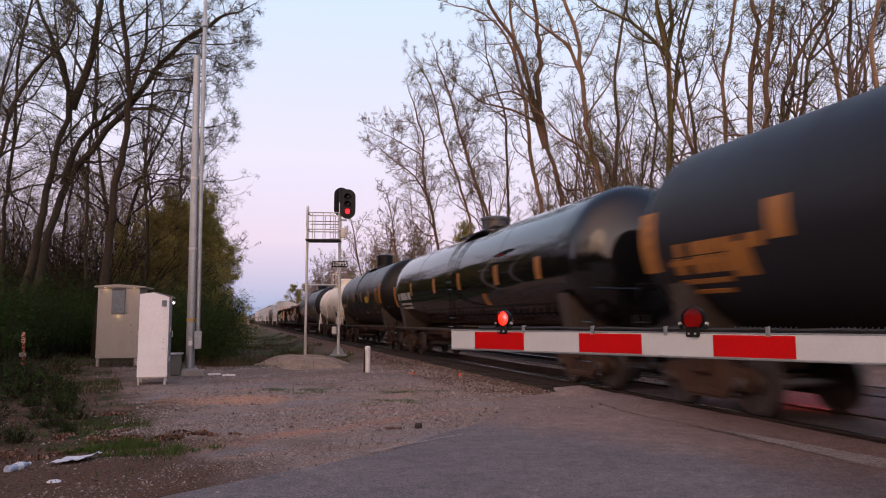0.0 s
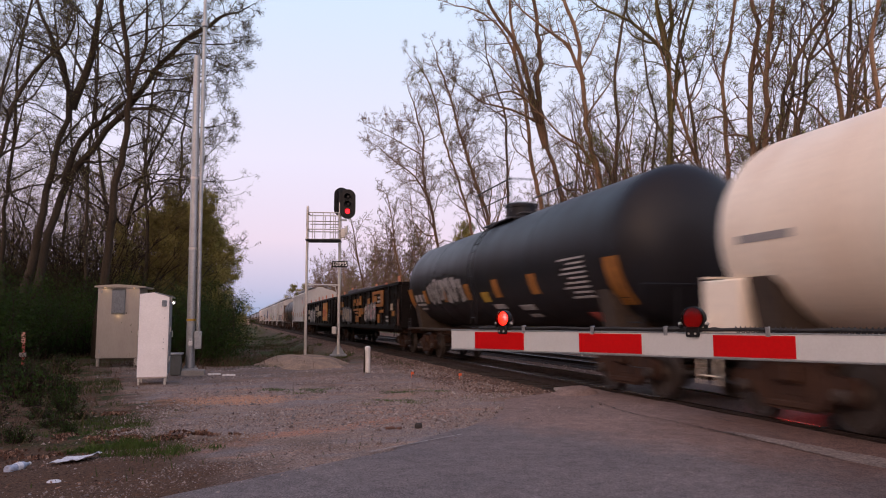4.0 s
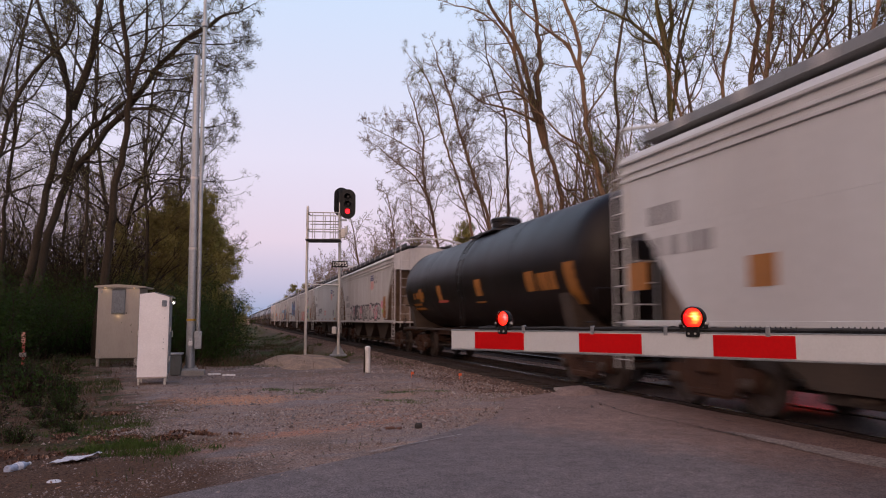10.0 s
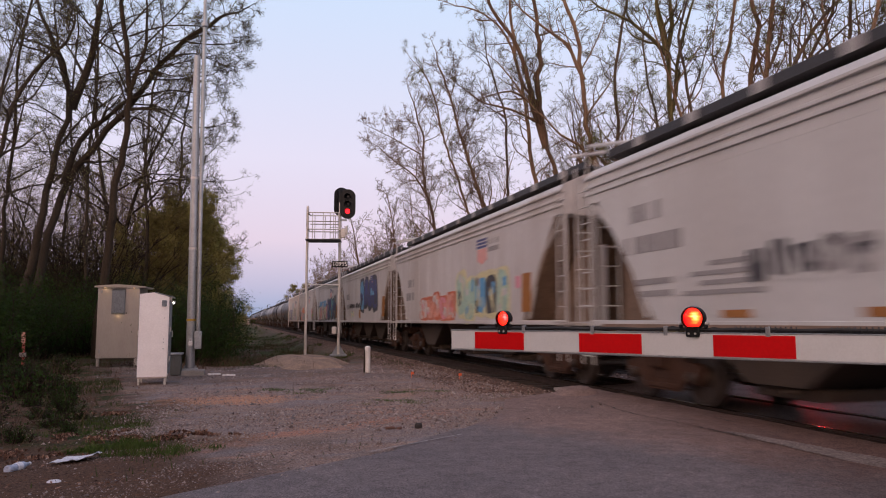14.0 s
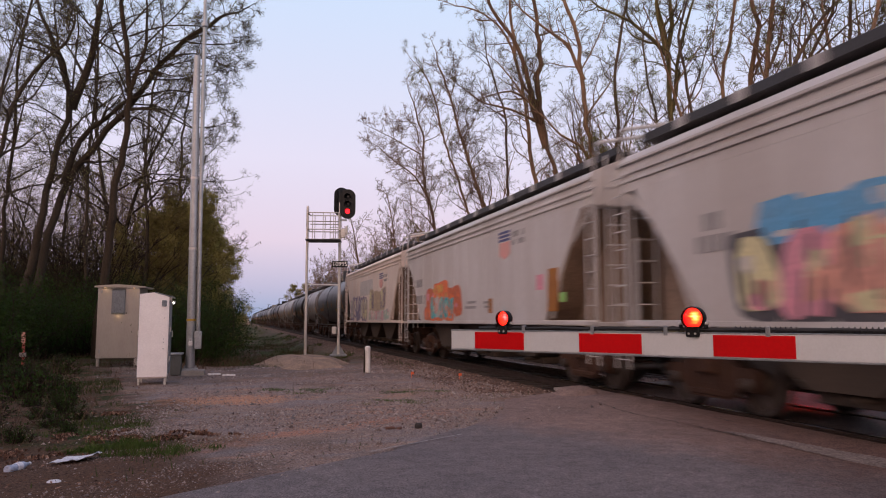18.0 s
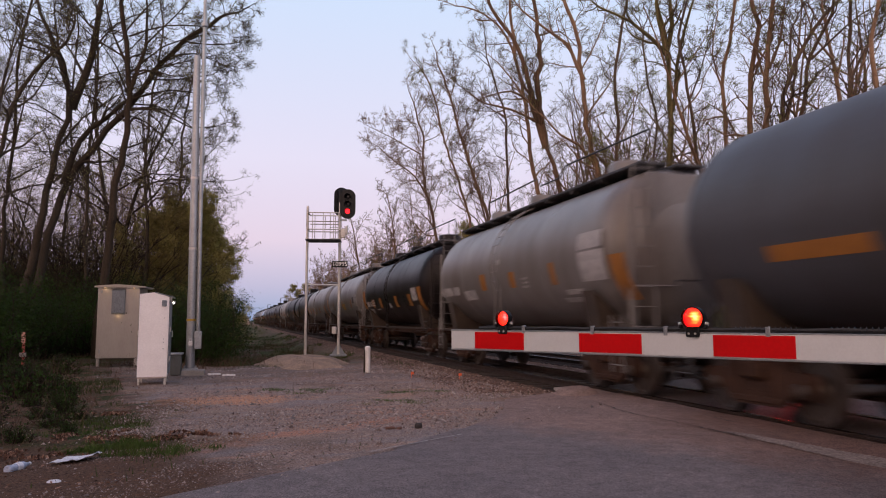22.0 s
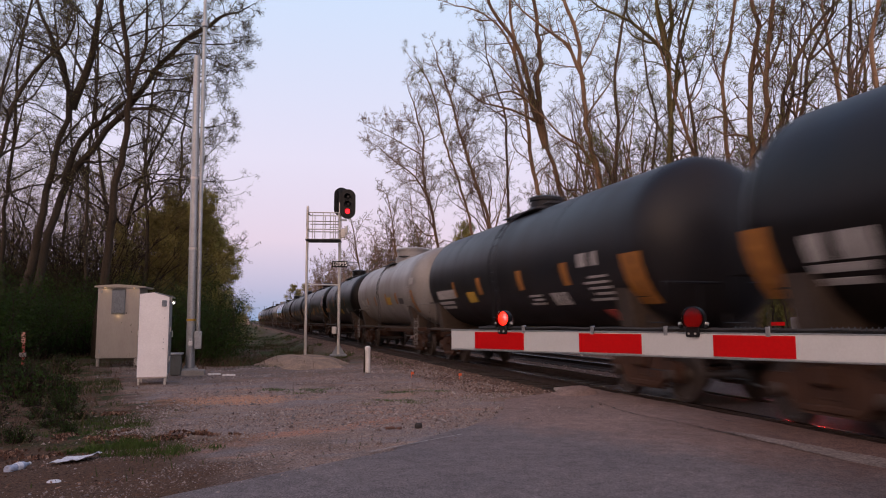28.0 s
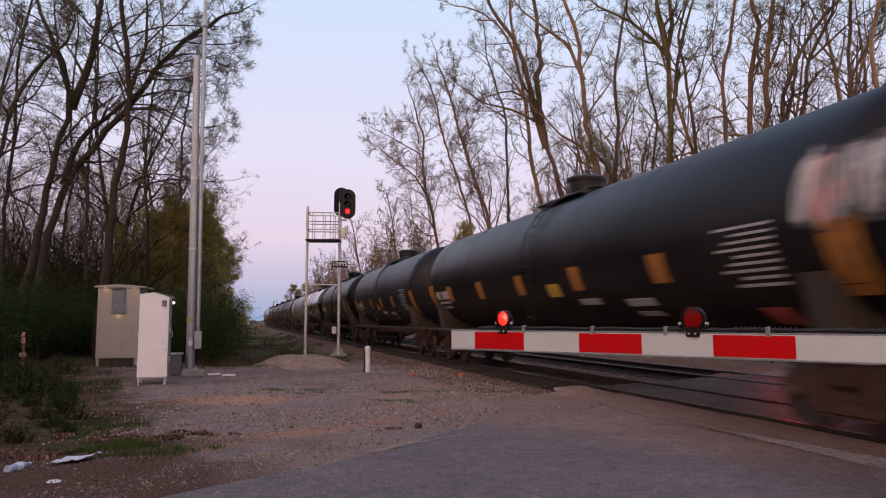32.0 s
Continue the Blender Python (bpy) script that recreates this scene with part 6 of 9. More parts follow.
SIDE_MARKS = {"o": ("reflective_patch", "orange_mark", "orange reflective patch"), "n": ("notice", "pink", "faded pink notice"), "g": ("sticker", "green_mark", "small green sticker"), "w": ("painted_block", "spray_white", "pale painted-over block"), "k": ("data_plate", "ink", "black data plate"), "r": ("lettering", "pale_red", "faded red lettering bars"), "b": ("painted_block", "orange_mark", "orange painted lettering block"), "c": ("painted_block", "lemon_pale", "pale cream painted lettering block"), "y": ("panel", "panel_orange", "large orange painted panel"), "e": ("rust_post", "load_rust", "rusty replaced side post"), "h": ("edge_dash", "orange_mark", "orange dash on the lower edge"), "m": ("painted_block", "red_mark", "red painted bar")}


def side_marks(car, plan, x=-HOP_W, ink="grey_mark", seed=1):
    """plan: rows of (kind, y0, y1, z0, z1) on a flat side; t text bars, s shield, x many thin lines of text, the rest as above."""
    for i, (kind, y0, y1, z0, z1) in enumerate(plan):
        q = Geo()
        if kind == "t":
            for a, b in word_bars(y0, y1, seed * 17 + i, letter=max(0.06, (z1 - z0) * 0.75)):
                part("lettering", flat_patch(Geo(), a, b, z0, z1, x), ink, car, "unreadable lettering bar")
        elif kind == "x":
            n = max(2, int((z1 - z0) / 0.14))
            for r in range(n):
                z = z0 + (z1 - z0) * r / n
                cut = y1 - (y1 - y0) * (0.0, 0.22, 0.1, 0.35)[(r + i) % 4]
                part("data_lettering", flat_patch(Geo(), y0, cut, z, z + (z1 - z0) / n * 0.5, x), ink, car, "small unreadable data lettering")
        elif kind == "s":
            h = z1 - z0
            pts = [(y0, z0 + 0.16 * h), ((y0 + y1) / 2, z0), (y1, z0 + 0.16 * h), (y1, z0 + 0.58 * h), (y0, z0 + 0.58 * h)]
            q.prism(pts, x - 0.009, x + 0.02, "x")
            for k in range(3):
                zz = z0 + (0.62 + 0.13 * k) * h
                flat_patch(q, y0 - 0.03, y1 + 0.03, zz, zz + 0.08 * h, x, 0.010, 1, lean=0.03)
            part("shield", q, ["pale_red", "navy"], car, "faded red and blue shield shape")
        else:
            nm, m, lab = SIDE_MARKS[kind]
            part(nm, flat_patch(q, y0, y1, z0, z1, x, lean=-0.06 if kind == "o" and z1 - z0 > 0.8 else 0.0), m, car, lab)


def graffiti(car, y0, y1, z0, z1, fills, line, seed, letters=6, onto=None, lift=0.012):
    """Fat overlapping sprayed letters: an outline shape behind, bright fills with inner strokes, on a flat or a curved side."""
    r = random.Random(seed)
    slots = [line] + list(fills)
    q = Geo()

    def blob(cy, cz, w, hgt, slot, depth, wob=0.16, tip=0):
        pts = []
        n = 14
        for k in range(n):
            a = k * math.tau / n
            ex = 0.55
            c, s = math.cos(a), math.sin(a)
            ry = abs(c) ** ex * (1 if c > 0 else -1)
            rz = abs(s) ** ex * (1 if s > 0 else -1)
            j = 1 + r.uniform(-wob, wob)
            pts.append((cy + ry * w / 2 * j + tip * rz * hgt * 0.12, cz + rz * hgt / 2 * j))
        verts = []
        for y, z in pts:
            if onto:
                R, zc = onto
                c = min(max((z - zc) / R, -0.99), 0.99)
                verts.append((-math.sqrt(1 - c * c) * (R + depth), y, zc + c * (R + depth)))
            else:
                verts.append((-HOP_W - depth, y, z))
        mid = tuple(sum(p[i] for p in verts) / n for i in range(3))
        if onto:
            R, zc = onto
            c = min(max((cz - zc) / R, -0.99), 0.99)
            mid = (-math.sqrt(1 - c * c) * (R + depth), cy, zc + c * (R + depth))
        q.add(verts + [mid], [(k, (k + 1) % n, n) for k in range(n)], slot)

    step = (y1 - y0) / letters
    zc_, hgt = (z0 + z1) / 2, z1 - z0
    shapes = []
    for k in range(letters):
        shapes.append((y0 + (k + 0.5) * step, zc_ + r.uniform(-0.07, 0.07) * hgt, step * r.uniform(0.95, 1.25), hgt * r.uniform(0.8, 1.0), r.uniform(-1, 1)))
    for cy, cz, w, hh, tip in shapes:
        blob(cy, cz, w * 1.12, hh * 1.08, 0, lift * 0.6, 0.08, tip)
    for i, (cy, cz, w, hh, tip) in enumerate(shapes):
        d = lift + 0.0012 * i
        f = 1 + (i + r.randrange(2)) % len(fills)
        blob(cy, cz, w * 0.86, hh * 0.86, f, d, 0.14, tip)
        for _ in range(4):
            f2 = 1 + r.randrange(len(fills))
            blob(cy + r.uniform(-0.3, 0.3) * w, cz + r.uniform(-0.34, 0.34) * hh, w * r.uniform(0.16, 0.42), hh * r.uniform(0.12, 0.36), f2, d + 0.002 + 0.0005 * _, 0.25, tip)
        for _ in range(3):
            blob(cy + r.uniform(-0.25, 0.25) * w, cz + r.uniform(-0.28, 0.28) * hh, w * r.uniform(0.05, 0.12), hh * r.uniform(0.25, 0.5), 0, d + 0.005 + 0.0005 * _, 0.2, tip)
    part("graffiti", q, slots, car, "many-coloured sprayed graffiti letters", smooth=0)


# ---------- gondolas ----------
def gondola(name, label, L, tag, seed):
    car = thing(name, label, "gondola", group="train cars")
    h, top, low, W = L / 2 - 0.55, 2.98, 1.08, 1.50
    for s in (-1, 1):
        part("side_wall", Geo().box((s * W, 0, (top + low) / 2), (0.05, 2 * h, top - low), 0.008), "gondola", car)
        part("end_wall", Geo().box((0, s * h, (top + low) / 2), (2 * W - 0.06, 0.06, top - low), 0.008), "gondola", car)
        part("top_chord", Geo().box((s * (W + 0.02), 0, top + 0.02), (0.20, 2 * h + 0.1, 0.15), 0.02), "gondola", car)
        part("side_sill", Geo().box((s * (W + 0.02), 0, low + 0.02), (0.16, 2 * h, 0.22), 0.02), "gondola", car)
        part("end_chord", Geo().box((0, s * h, top + 0.02), (2 * W - 0.2, 0.16, 0.15), 0.02), "gondola", car)
    part("deck", Geo().box((0, 0, low + 0.05), (2 * W - 0.06, 2 * h - 0.08, 0.10), 0.01), "gondola", car)
    rib = shared("gondola_rib", lambda: Geo().prism([(-0.09, 1.15), (0.09, 1.15), (0.09, 2.95), (-0.09, 2.95)], -0.10, 0.0, "x").mesh("side_post", "gondola"))
    n = 13
    for s in (-1, 1):
        for k in range(n):
            p = part("side_post", rib, None, car)
            p.matrix_basis = pose(s * (W + 0.02), -h + 0.45 + k * (2 * h - 0.9) / (n - 1), 0, 0, 0, 0 if s < 0 else 180)
    r = random.Random(seed)
    for k in range(7):
        y = -h + 1.6 + k * (2 * h - 3.2) / 6
        part("load_beam", Geo().box((r.uniform(-0.4, 0.2), y, 2.82), (1.5, (2 * h - 3) / 7 * 0.9, 0.30 + r.uniform(-0.1, 0.12)), 0.04), "load_rust", car, "rusty scrap load")
        part("load_stake", Geo().box((-1.15 + r.uniform(-0.1, 0.1), y + r.uniform(-0.5, 0.5), 2.95), (0.09, 0.12, 0.75 + r.uniform(-0.15, 0.4)), 0.012, 0, Euler((r.uniform(-0.15, 0.15), r.uniform(-0.1, 0.1), 0)).to_matrix()), "load_orange", car, "orange wooden stake")
    part("load_rail", Geo().box((-1.0, -h * 0.1, 3.14), (0.16, 2 * h * 0.7, 0.10), 0.02).box((0.3, h * 0.1, 3.2), (0.2, 2 * h * 0.75, 0.10), 0.02), "load_orange", car, "orange painted beams on the load")
    part("underframe", Geo().box((0, 0, 0.92), (0.6, L - 1.8, 0.28), 0.03).box((0, L / 2 - 1.2, 0.95), (2.6, 0.6, 0.2), 0.03).box((0, -L / 2 + 1.2, 0.95), (2.6, 0.6, 0.2), 0.03), "under", car)
    if tag == 5:
        for k, (y0, y1, z1) in enumerate(((2.8, 6.4, 3.34), (-1.0, 2.7, 3.28), (-4.4, -1.1, 3.22))):
            part("load_stack", Geo().box((-0.3, (y0 + y1) / 2, (2.9 + z1) / 2), (2.0, y1 - y0, z1 - 2.9), 0.05), "load_slate", car, "grey stacked sheets above the side")
    for s in (-1, 1):
        part("ladder", rungs(Geo(), (-W - 0.14, s * (h - 0.35), 0.5), (-W - 0.14, s * (h - 0.35), 2.6), 6, 0.22, 0.014), "gondola", car)
    running_gear(car, L, tag)
    return car, h, W


# passing times of the couplings at the mark, in seconds
TIMES = [-1.28, 0.09, 1.62, 2.92, 3.95, 5.41, 7.05, 8.77, 10.08, 11.48, 12.82, 14.18, 15.54, 16.81, 18.08, 19.37, 20.66, 22.0, 23.06, 24.20, 25.42, 26.70, 27.90, 29.18, 30.38, 31.55, 33.17]
while TIMES[-1] < 45.0:
    TIMES.append(TIMES[-1] + 1.30)


def start_y(k):
    return MARK + SPEED * (TIMES[k] + TIMES[k + 1]) / 2


def length(k):
    return SPEED * (TIMES[k + 1] - TIMES[k])


BLACK = "matt black tank car with orange reflective patches and white stencils"
for k in range(len(TIMES) - 1):
    L = length(k)
    if k == 1:
        car = tank_car("tank_car", "long glossy black tank car reflecting the sky", L, "tank_gloss", k, "", seed=k, R=1.56, zc=2.78, plan=[("o", 8.7, 9.1, 1.99, 2.88), ("t", 6.09, 8.25, 2.26, 2.55), ("t", 6.27, 7.99, 2.05, 2.13), ("t", 6.34, 8.1, 1.89, 1.98), ("o", 5.65, 5.87, 2.39, 2.89), ("o", 2.18, 2.42, 2.37, 2.89), ("o", -0.77, -0.53, 2.37, 2.89), ("o", -2.9, -2.6, 1.85, 2.17), ("o", -4.2, -3.9, 2.37, 2.89), ("o", -7.0, -6.7, 2.37, 2.89)])
    elif k == 2:
        car = tank_car("tank_car", "short matt black tank car with yellow stencils", L, "tank_black", k, "tall", ink="orange_mark", seed=k, inset=1.0, plan=[("o", 3.81, 4.2, 2.5, 3.02), ("o", 1.5, 1.93, 2.49, 3.0), ("o", -1.1, -0.72, 2.45, 2.96), ("y", -3.06, -2.12, 2.37, 2.68), ("o", -3.45, -3.07, 2.46, 2.98), ("t", -5.63, -5.03, 2.9, 3.03), ("t", -5.54, -5.06, 2.8, 2.85)] + [("t", -6.12, -5.07, 2.70 - 0.102 * j, 2.74 - 0.102 * j) for j in range(6)] + [("o", -6.6, -6.17, 2.25, 3.25), ("t", -4.75, -4.13, 2.03, 2.08), ("t", -4.71, -4.05, 1.8, 1.86), ("r", -5.35, -4.82, 1.48, 1.7), ("o", 4.6, 5.5, 2.25, 2.45), ("w", 5.65, 6.5, 2.24, 2.45), ("t", 4.88, 5.7, 1.98, 2.06), ("t", -1.63, -1.17, 1.79, 1.9)])
    elif k == 3:
        car = tank_car("tank_car", "short dusty white tank car with a railed dome", L, "tank_white", k, "white", ink="grey_mark", mark="salmon", seed=k, R=1.50, zc=2.66, plan=[("y", -2.2, -1.3, 2.19, 2.56), ("t", -4.4, -3.5, 2.34, 2.41), ("t", -4.4, -3.5, 2.2, 2.26), ("t", -4.4, -3.4, 2.06, 2.11), ("t", -1.1, -0.7, 2.42, 2.5), ("t", 4.0, 5.0, 2.47, 2.58), ("r", 2.2, 2.5, 2.1, 2.3)])
    elif k == 4:
        car = tank_car("tank_car", "blue-black tank car with worn white lettering", L, "tank_blue", k, "rail", seed=k)
        graffiti(car, 1.2, 5.4, 1.9, 2.9, ("white_mark", "grey_mark"), "tank_blue", 41, 6, (R0, ZC))
    elif k in (5, 6):
        car, gh, gw = gondola("gondola", "black ribbed gondola with orange lettering and a rusty load" if k == 5 else "black ribbed gondola with white graffiti and an orange panel", L, k, k)
        gx = -gw - 0.115
        if k == 5:
            side_marks(car, [("b", 7.55, 8.41, 2.27, 2.63), ("b", 6.39, 7.13, 2.26, 2.62), ("b", 7.49, 8.42, 1.78, 2.09), ("b", 6.41, 7.10, 1.78, 2.07), ("b", 1.26, 2.05, 2.45, 2.64), ("b", 1.70, 2.05, 2.25, 2.45), ("b", 0.35, 1.14, 2.26, 2.44), ("b", 0.35, 0.75, 2.46, 2.64), ("b", -0.70, 0.15, 2.26, 2.48), ("b", -0.62, -0.2, 2.5, 2.78), ("b", 0.29, 2.07, 1.97, 2.09), ("b", 0.30, 1.42, 1.80, 1.90), ("b", -0.69, 0.04, 1.62, 2.08), ("b", -1.45, -0.85, 1.74, 2.08), ("b", -2.5, -1.8, 1.8, 2.1), ("b", -3.4, -2.75, 2.2, 2.55), ("b", 0.83, 1.21, 1.32, 1.69), ("b", 0.15, 0.55, 1.33, 1.66), ("b", -6.97, -6.13, 1.78, 1.91), ("b", -6.03, -5.62, 1.30, 1.71), ("b", -9.74, -9.02, 1.60, 1.82), ("c", -9.09, -8.69, 1.86, 2.15), ("e", -10.34, -9.99, 1.2, 2.31)], gx)
            side_marks(car, [("b", -6.95, -4.22, 2.70, 2.85), ("b", -6.95, -4.22, 2.07, 2.22), ("b", -6.95, -6.3, 2.22, 2.70), ("b", -4.5, -4.22, 2.22, 2.70), ("b", -5.3, -4.7, 2.3, 2.62), ("x", -8.23, -7.56, 1.35, 1.70), ("x", -6.2, -5.4, 2.28, 2.66)], gx, "white_mark", 5)
            graffiti(car, 2.5, 6.37, 1.28, 2.23, ("lemon_pale", "grey_mark"), "ink", 51, 4, None, 0.06)
            graffiti(car, -5.27, -2.07, 1.28, 2.28, ("spray_white", "pink", "grey_mark"), "ink", 52, 4, None, 0.06)
        else:
            side_marks(car, [("y", -7.25, -4.28, 1.39, 2.78), ("c", 0.96, 1.66, 2.27, 2.55), ("c", -1.04, -0.29, 2.19, 2.66), ("c", -1.03, -0.35, 1.69, 2.15), ("c", -2.02, -1.29, 1.82, 2.17), ("c", -3.02, -2.31, 1.81, 2.18), ("c", 0.07, 0.76, 2.24, 2.57), ("c", 0.2, 0.9, 2.0, 2.08), ("c", 0.3, 1.1, 1.80, 1.86), ("c", 7.4, 7.8, 2.0, 2.4), ("c", 6.6, 7.0, 2.0, 2.4), ("c", 6.6, 7.7, 1.5, 1.8), ("e", -7.65, -7.30, 1.3, 1.87), ("e", -10.45, -10.08, 1.2, 2.37)], gx)
            side_marks(car, [("m", -5.0, -4.4, 2.12, 2.26), ("m", -4.85, -4.65, 1.66, 2.26), ("m", -5.9, -5.25, 2.12, 2.26), ("m", -5.65, -5.45, 1.66, 2.26), ("m", -6.35, -6.15, 1.66, 2.3), ("m", -7.0, -6.35, 1.9, 2.05)], gx - 0.01)
            side_marks(car, [("x", -8.67, -8.19, 1.98, 2.31), ("x", -8.65, -7.79, 1.69, 1.95)], gx, "white_mark", 6)
            graffiti(car, 1.17, 5.65, 1.2, 2.43, ("spray_white", "grey_mark", "spray_white", "dark_mark"), "ink", 61, 6, None, 0.06)
    elif k == 7:
        car = hopper_car("hopper_car", "clean light grey covered hopper with a faded shield", L, "hopper_light", k, False, k)
        side_marks(car, [("s", -5.05, -4.30, 3.08, 3.91), ("t", -5.88, -5.22, 3.64, 3.78), ("t", -5.88, -5.22, 3.45, 3.57), ("o", -6.95, -6.46, 1.79, 2.79), ("t", 6.40, 7.20, 2.98, 3.3), ("t", 5.55, 7.09, 2.45, 2.76), ("o", -4.18, -3.74, 1.81, 2.29), ("o", -1.49, -1.05, 1.81, 2.27), ("o", 1.33, 1.86, 1.83, 2.24), ("o", 4.27, 4.80, 1.85, 2.28), ("o", 7.31, 7.88, 1.92, 2.4), ("n", -6.0, -5.6, 2.1, 2.45), ("k", -6.4, -6.1, 2.15, 2.45), ("g", -5.95, -5.7, 1.9, 2.02), ("x", -3.4, -2.4, 1.85, 2.05), ("x", -5.4, -4.6, 1.8, 2.1), ("x", 0.4, 1.0, 1.9, 2.1)], seed=7)
    elif k == 8:
        car = tank_car("tank_car", "dark brown-black tank car with orange lettering", L, "tank_brown", k, "low", ink="orange_mark", seed=k, R=1.54, zc=2.72, plan=[("o", 2.53, 3.0, 2.11, 2.61), ("o", -1.66, -1.14, 2.12, 2.6), ("t", 4.99, 6.54, 2.23, 2.46), ("o", 5.21, 5.65, 2.11, 2.59), ("t", 5.69, 6.82, 1.98, 2.06), ("t", 5.38, 7.02, 1.82, 1.9), ("r", 1.95, 3.15, 2.02, 2.1), ("t", -1.69, -0.81, 1.92, 1.96), ("o", -5.5, -5.0, 2.1, 2.58), ("o", -7.7, -7.2, 1.75, 2.65), ("t", -6.7, -5.7, 2.1, 2.5)])
    elif 9 <= k <= 15:
        tone = "hopper_pink" if k == 15 else ("hopper_grey" if k != 10 else "hopper_light")
        car = hopper_car("hopper_car", {9: "grey covered hopper with faded sprayed letters", 10: "grey covered hopper with an orange lower edge", 11: "grey covered hopper with pale green sprayed letters", 12: "grey covered hopper with black and blue sprayed letters", 13: "grey covered hopper with gold, pink and teal graffiti", 14: "grey covered hopper with orange and turquoise graffiti", 15: "pinkish white covered hopper with yellow and black graffiti"}[k], L, tone, k, True, k)
        marks = {
            9: [("s", -3.32, -2.54, 2.94, 3.74), ("t", -4.27, -3.46, 3.48, 3.63), ("t", -4.27, -3.46, 3.28, 3.41), ("o", -6.35, -5.80, 1.54, 2.53), ("n", -5.82, -5.33, 2.00, 2.34), ("g", -6.0, -5.6, 1.75, 1.92), ("o", 1.18, 1.65, 1.53, 1.95), ("o", -1.25, -0.89, 1.54, 1.97), ("o", -3.81, -3.33, 1.61, 1.98), ("t", 4.98, 6.04, 2.62, 2.95), ("t", 4.7, 6.04, 2.2, 2.5), ("x", 4.8, 5.8, 1.6, 1.9)],
            10: [("s", -4.59, -3.80, 2.86, 3.67), ("t", -5.6, -4.75, 3.38, 3.53), ("t", -5.6, -4.75, 3.16, 3.3), ("r", -0.83, 0.29, 2.08, 2.17), ("r", -0.83, 0.29, 1.95, 2.03), ("r", -0.83, 0.29, 1.82, 1.90), ("t", 5.88, 6.76, 3.1, 3.4), ("t", 5.31, 7.03, 2.55, 2.85), ("x", 3.5, 5.27, 1.78, 2.35), ("x", 5.6, 6.8, 1.8, 2.2), ("h", 3.80, 4.40, 1.44, 1.55), ("h", 1.34, 1.98, 1.44, 1.55), ("h", -1.17, -0.67, 1.44, 1.55), ("h", -3.76, -3.18, 1.44, 1.55), ("h", -6.4, -5.6, 1.44, 1.58), ("k", -5.5, -5.1, 1.75, 2.15), ("w", -6.4, -6.0, 2.0, 2.3), ("g", -6.35, -6.05, 1.85, 1.97)],
            11: [("s", -3.55, -2.75, 2.98, 3.75), ("t", -4.48, -3.66, 3.50, 3.64), ("t", -4.48, -3.66, 3.30, 3.43), ("t", 4.98, 6.1, 2.72, 3.02), ("t", 4.98, 6.27, 2.2, 2.5), ("o", -6.60, -6.08, 1.61, 2.54), ("n", -6.0, -5.7, 2.2, 2.5)],
            12: [("t", 4.46, 5.61, 2.68, 3.02), ("t", 4.25, 5.44, 2.08, 2.38), ("o", 0.29, 0.80, 1.54, 2.02), ("o", 3.0, 3.3, 1.6, 1.95), ("s", -3.5, -2.75, 2.98, 3.75), ("o", -6.4, -5.9, 1.6, 2.55)],
            13: [("t", 5.08, 5.67, 2.72, 2.98), ("t", 4.8, 5.67, 2.4, 2.65), ("s", -3.5, -2.75, 3.05, 3.75), ("t", -4.5, -3.7, 3.4, 3.6), ("o", -6.3, -5.8, 1.6, 2.55)],
            14: [("t", 5.46, 6.62, 2.66, 2.96), ("t", 5.03, 6.50, 2.03, 2.34), ("s", -3.55, -2.8, 2.98, 3.75), ("t", -4.5, -3.7, 3.5, 3.64), ("t", -4.5, -3.7, 3.3, 3.43), ("o", -6.3, -5.8, 1.6, 2.55), ("o", -2.2, -1.9, 1.6, 2.0), ("n", -5.6, -5.2, 2.1, 2.45), ("x", -0.8, 0.2, 1.75, 2.05), ("x", -2.2, -1.4, 1.75, 2.0), ("g", -6.7, -6.45, 1.8, 2.0)],
            15: [("w", -1.33, 2.49, 2.75, 3.55), ("s", -3.97, -3.17, 2.94, 3.71), ("t", -4.93, -4.03, 3.44, 3.58), ("t", -4.93, -4.03, 3.24, 3.36)],
        }
        side_marks(car, marks[k], ink="grey_mark", seed=k)
        hh = L / 2 - 0.55
        if k == 9:
            graffiti(car, -5.2, 4.4, 1.42, 2.3, ("spray_white", "grey_mark", "pink", "spray_white", "dark_mark", "hopper_grey"), "dark_mark", 9, 13)
        if k == 10:
            part("edge_stripe", flat_patch(Geo(), -hh + 1.0, hh - 0.6, SILL - 0.08, SILL - 0.02, -HOP_W - 0.03), "hopper_dirt", car, "brown stained lower edge")
            graffiti(car, 1.75, 3.83, 1.88, 2.45, ("dark_mark", "grey_mark"), "hopper_light", 10, 5)
        if k == 11:
            graffiti(car, -5.23, -0.79, 1.38, 2.84, ("mint", "spray_white", "dark_mark", "sky_blue"), "lemon", 11, 5)
            graffiti(car, -0.5, 3.84, 1.38, 2.38, ("salmon", "spray_white", "pink"), "rust_red", 12, 5)
        if k == 12:
            graffiti(car, -4.6, 0.32, 1.9, 3.75, ("sky_blue", "navy", "ink", "navy"), "ink", 13, 4)
            graffiti(car, 2.38, 4.24, 2.13, 2.44, ("dark_mark",), "hopper_grey", 14, 7)
            graffiti(car, 2.5, 3.8, 1.58, 2.0, ("lemon", "mint"), "hopper_grey", 26, 3)
            graffiti(car, 0.48, 1.9, 2.1, 2.42, ("dark_mark",), "hopper_grey", 27, 5)
        if k == 13:
            graffiti(car, -0.21, 4.3, 2.3, 2.95, ("sky_blue", "sky_blue", "spray_white"), "sky_blue", 17, 6)
            graffiti(car, -1.17, 4.8, 1.38, 2.75, ("salmon", "pink", "lemon", "salmon", "spray_white"), "dark_mark", 16, 7, lift=0.016)
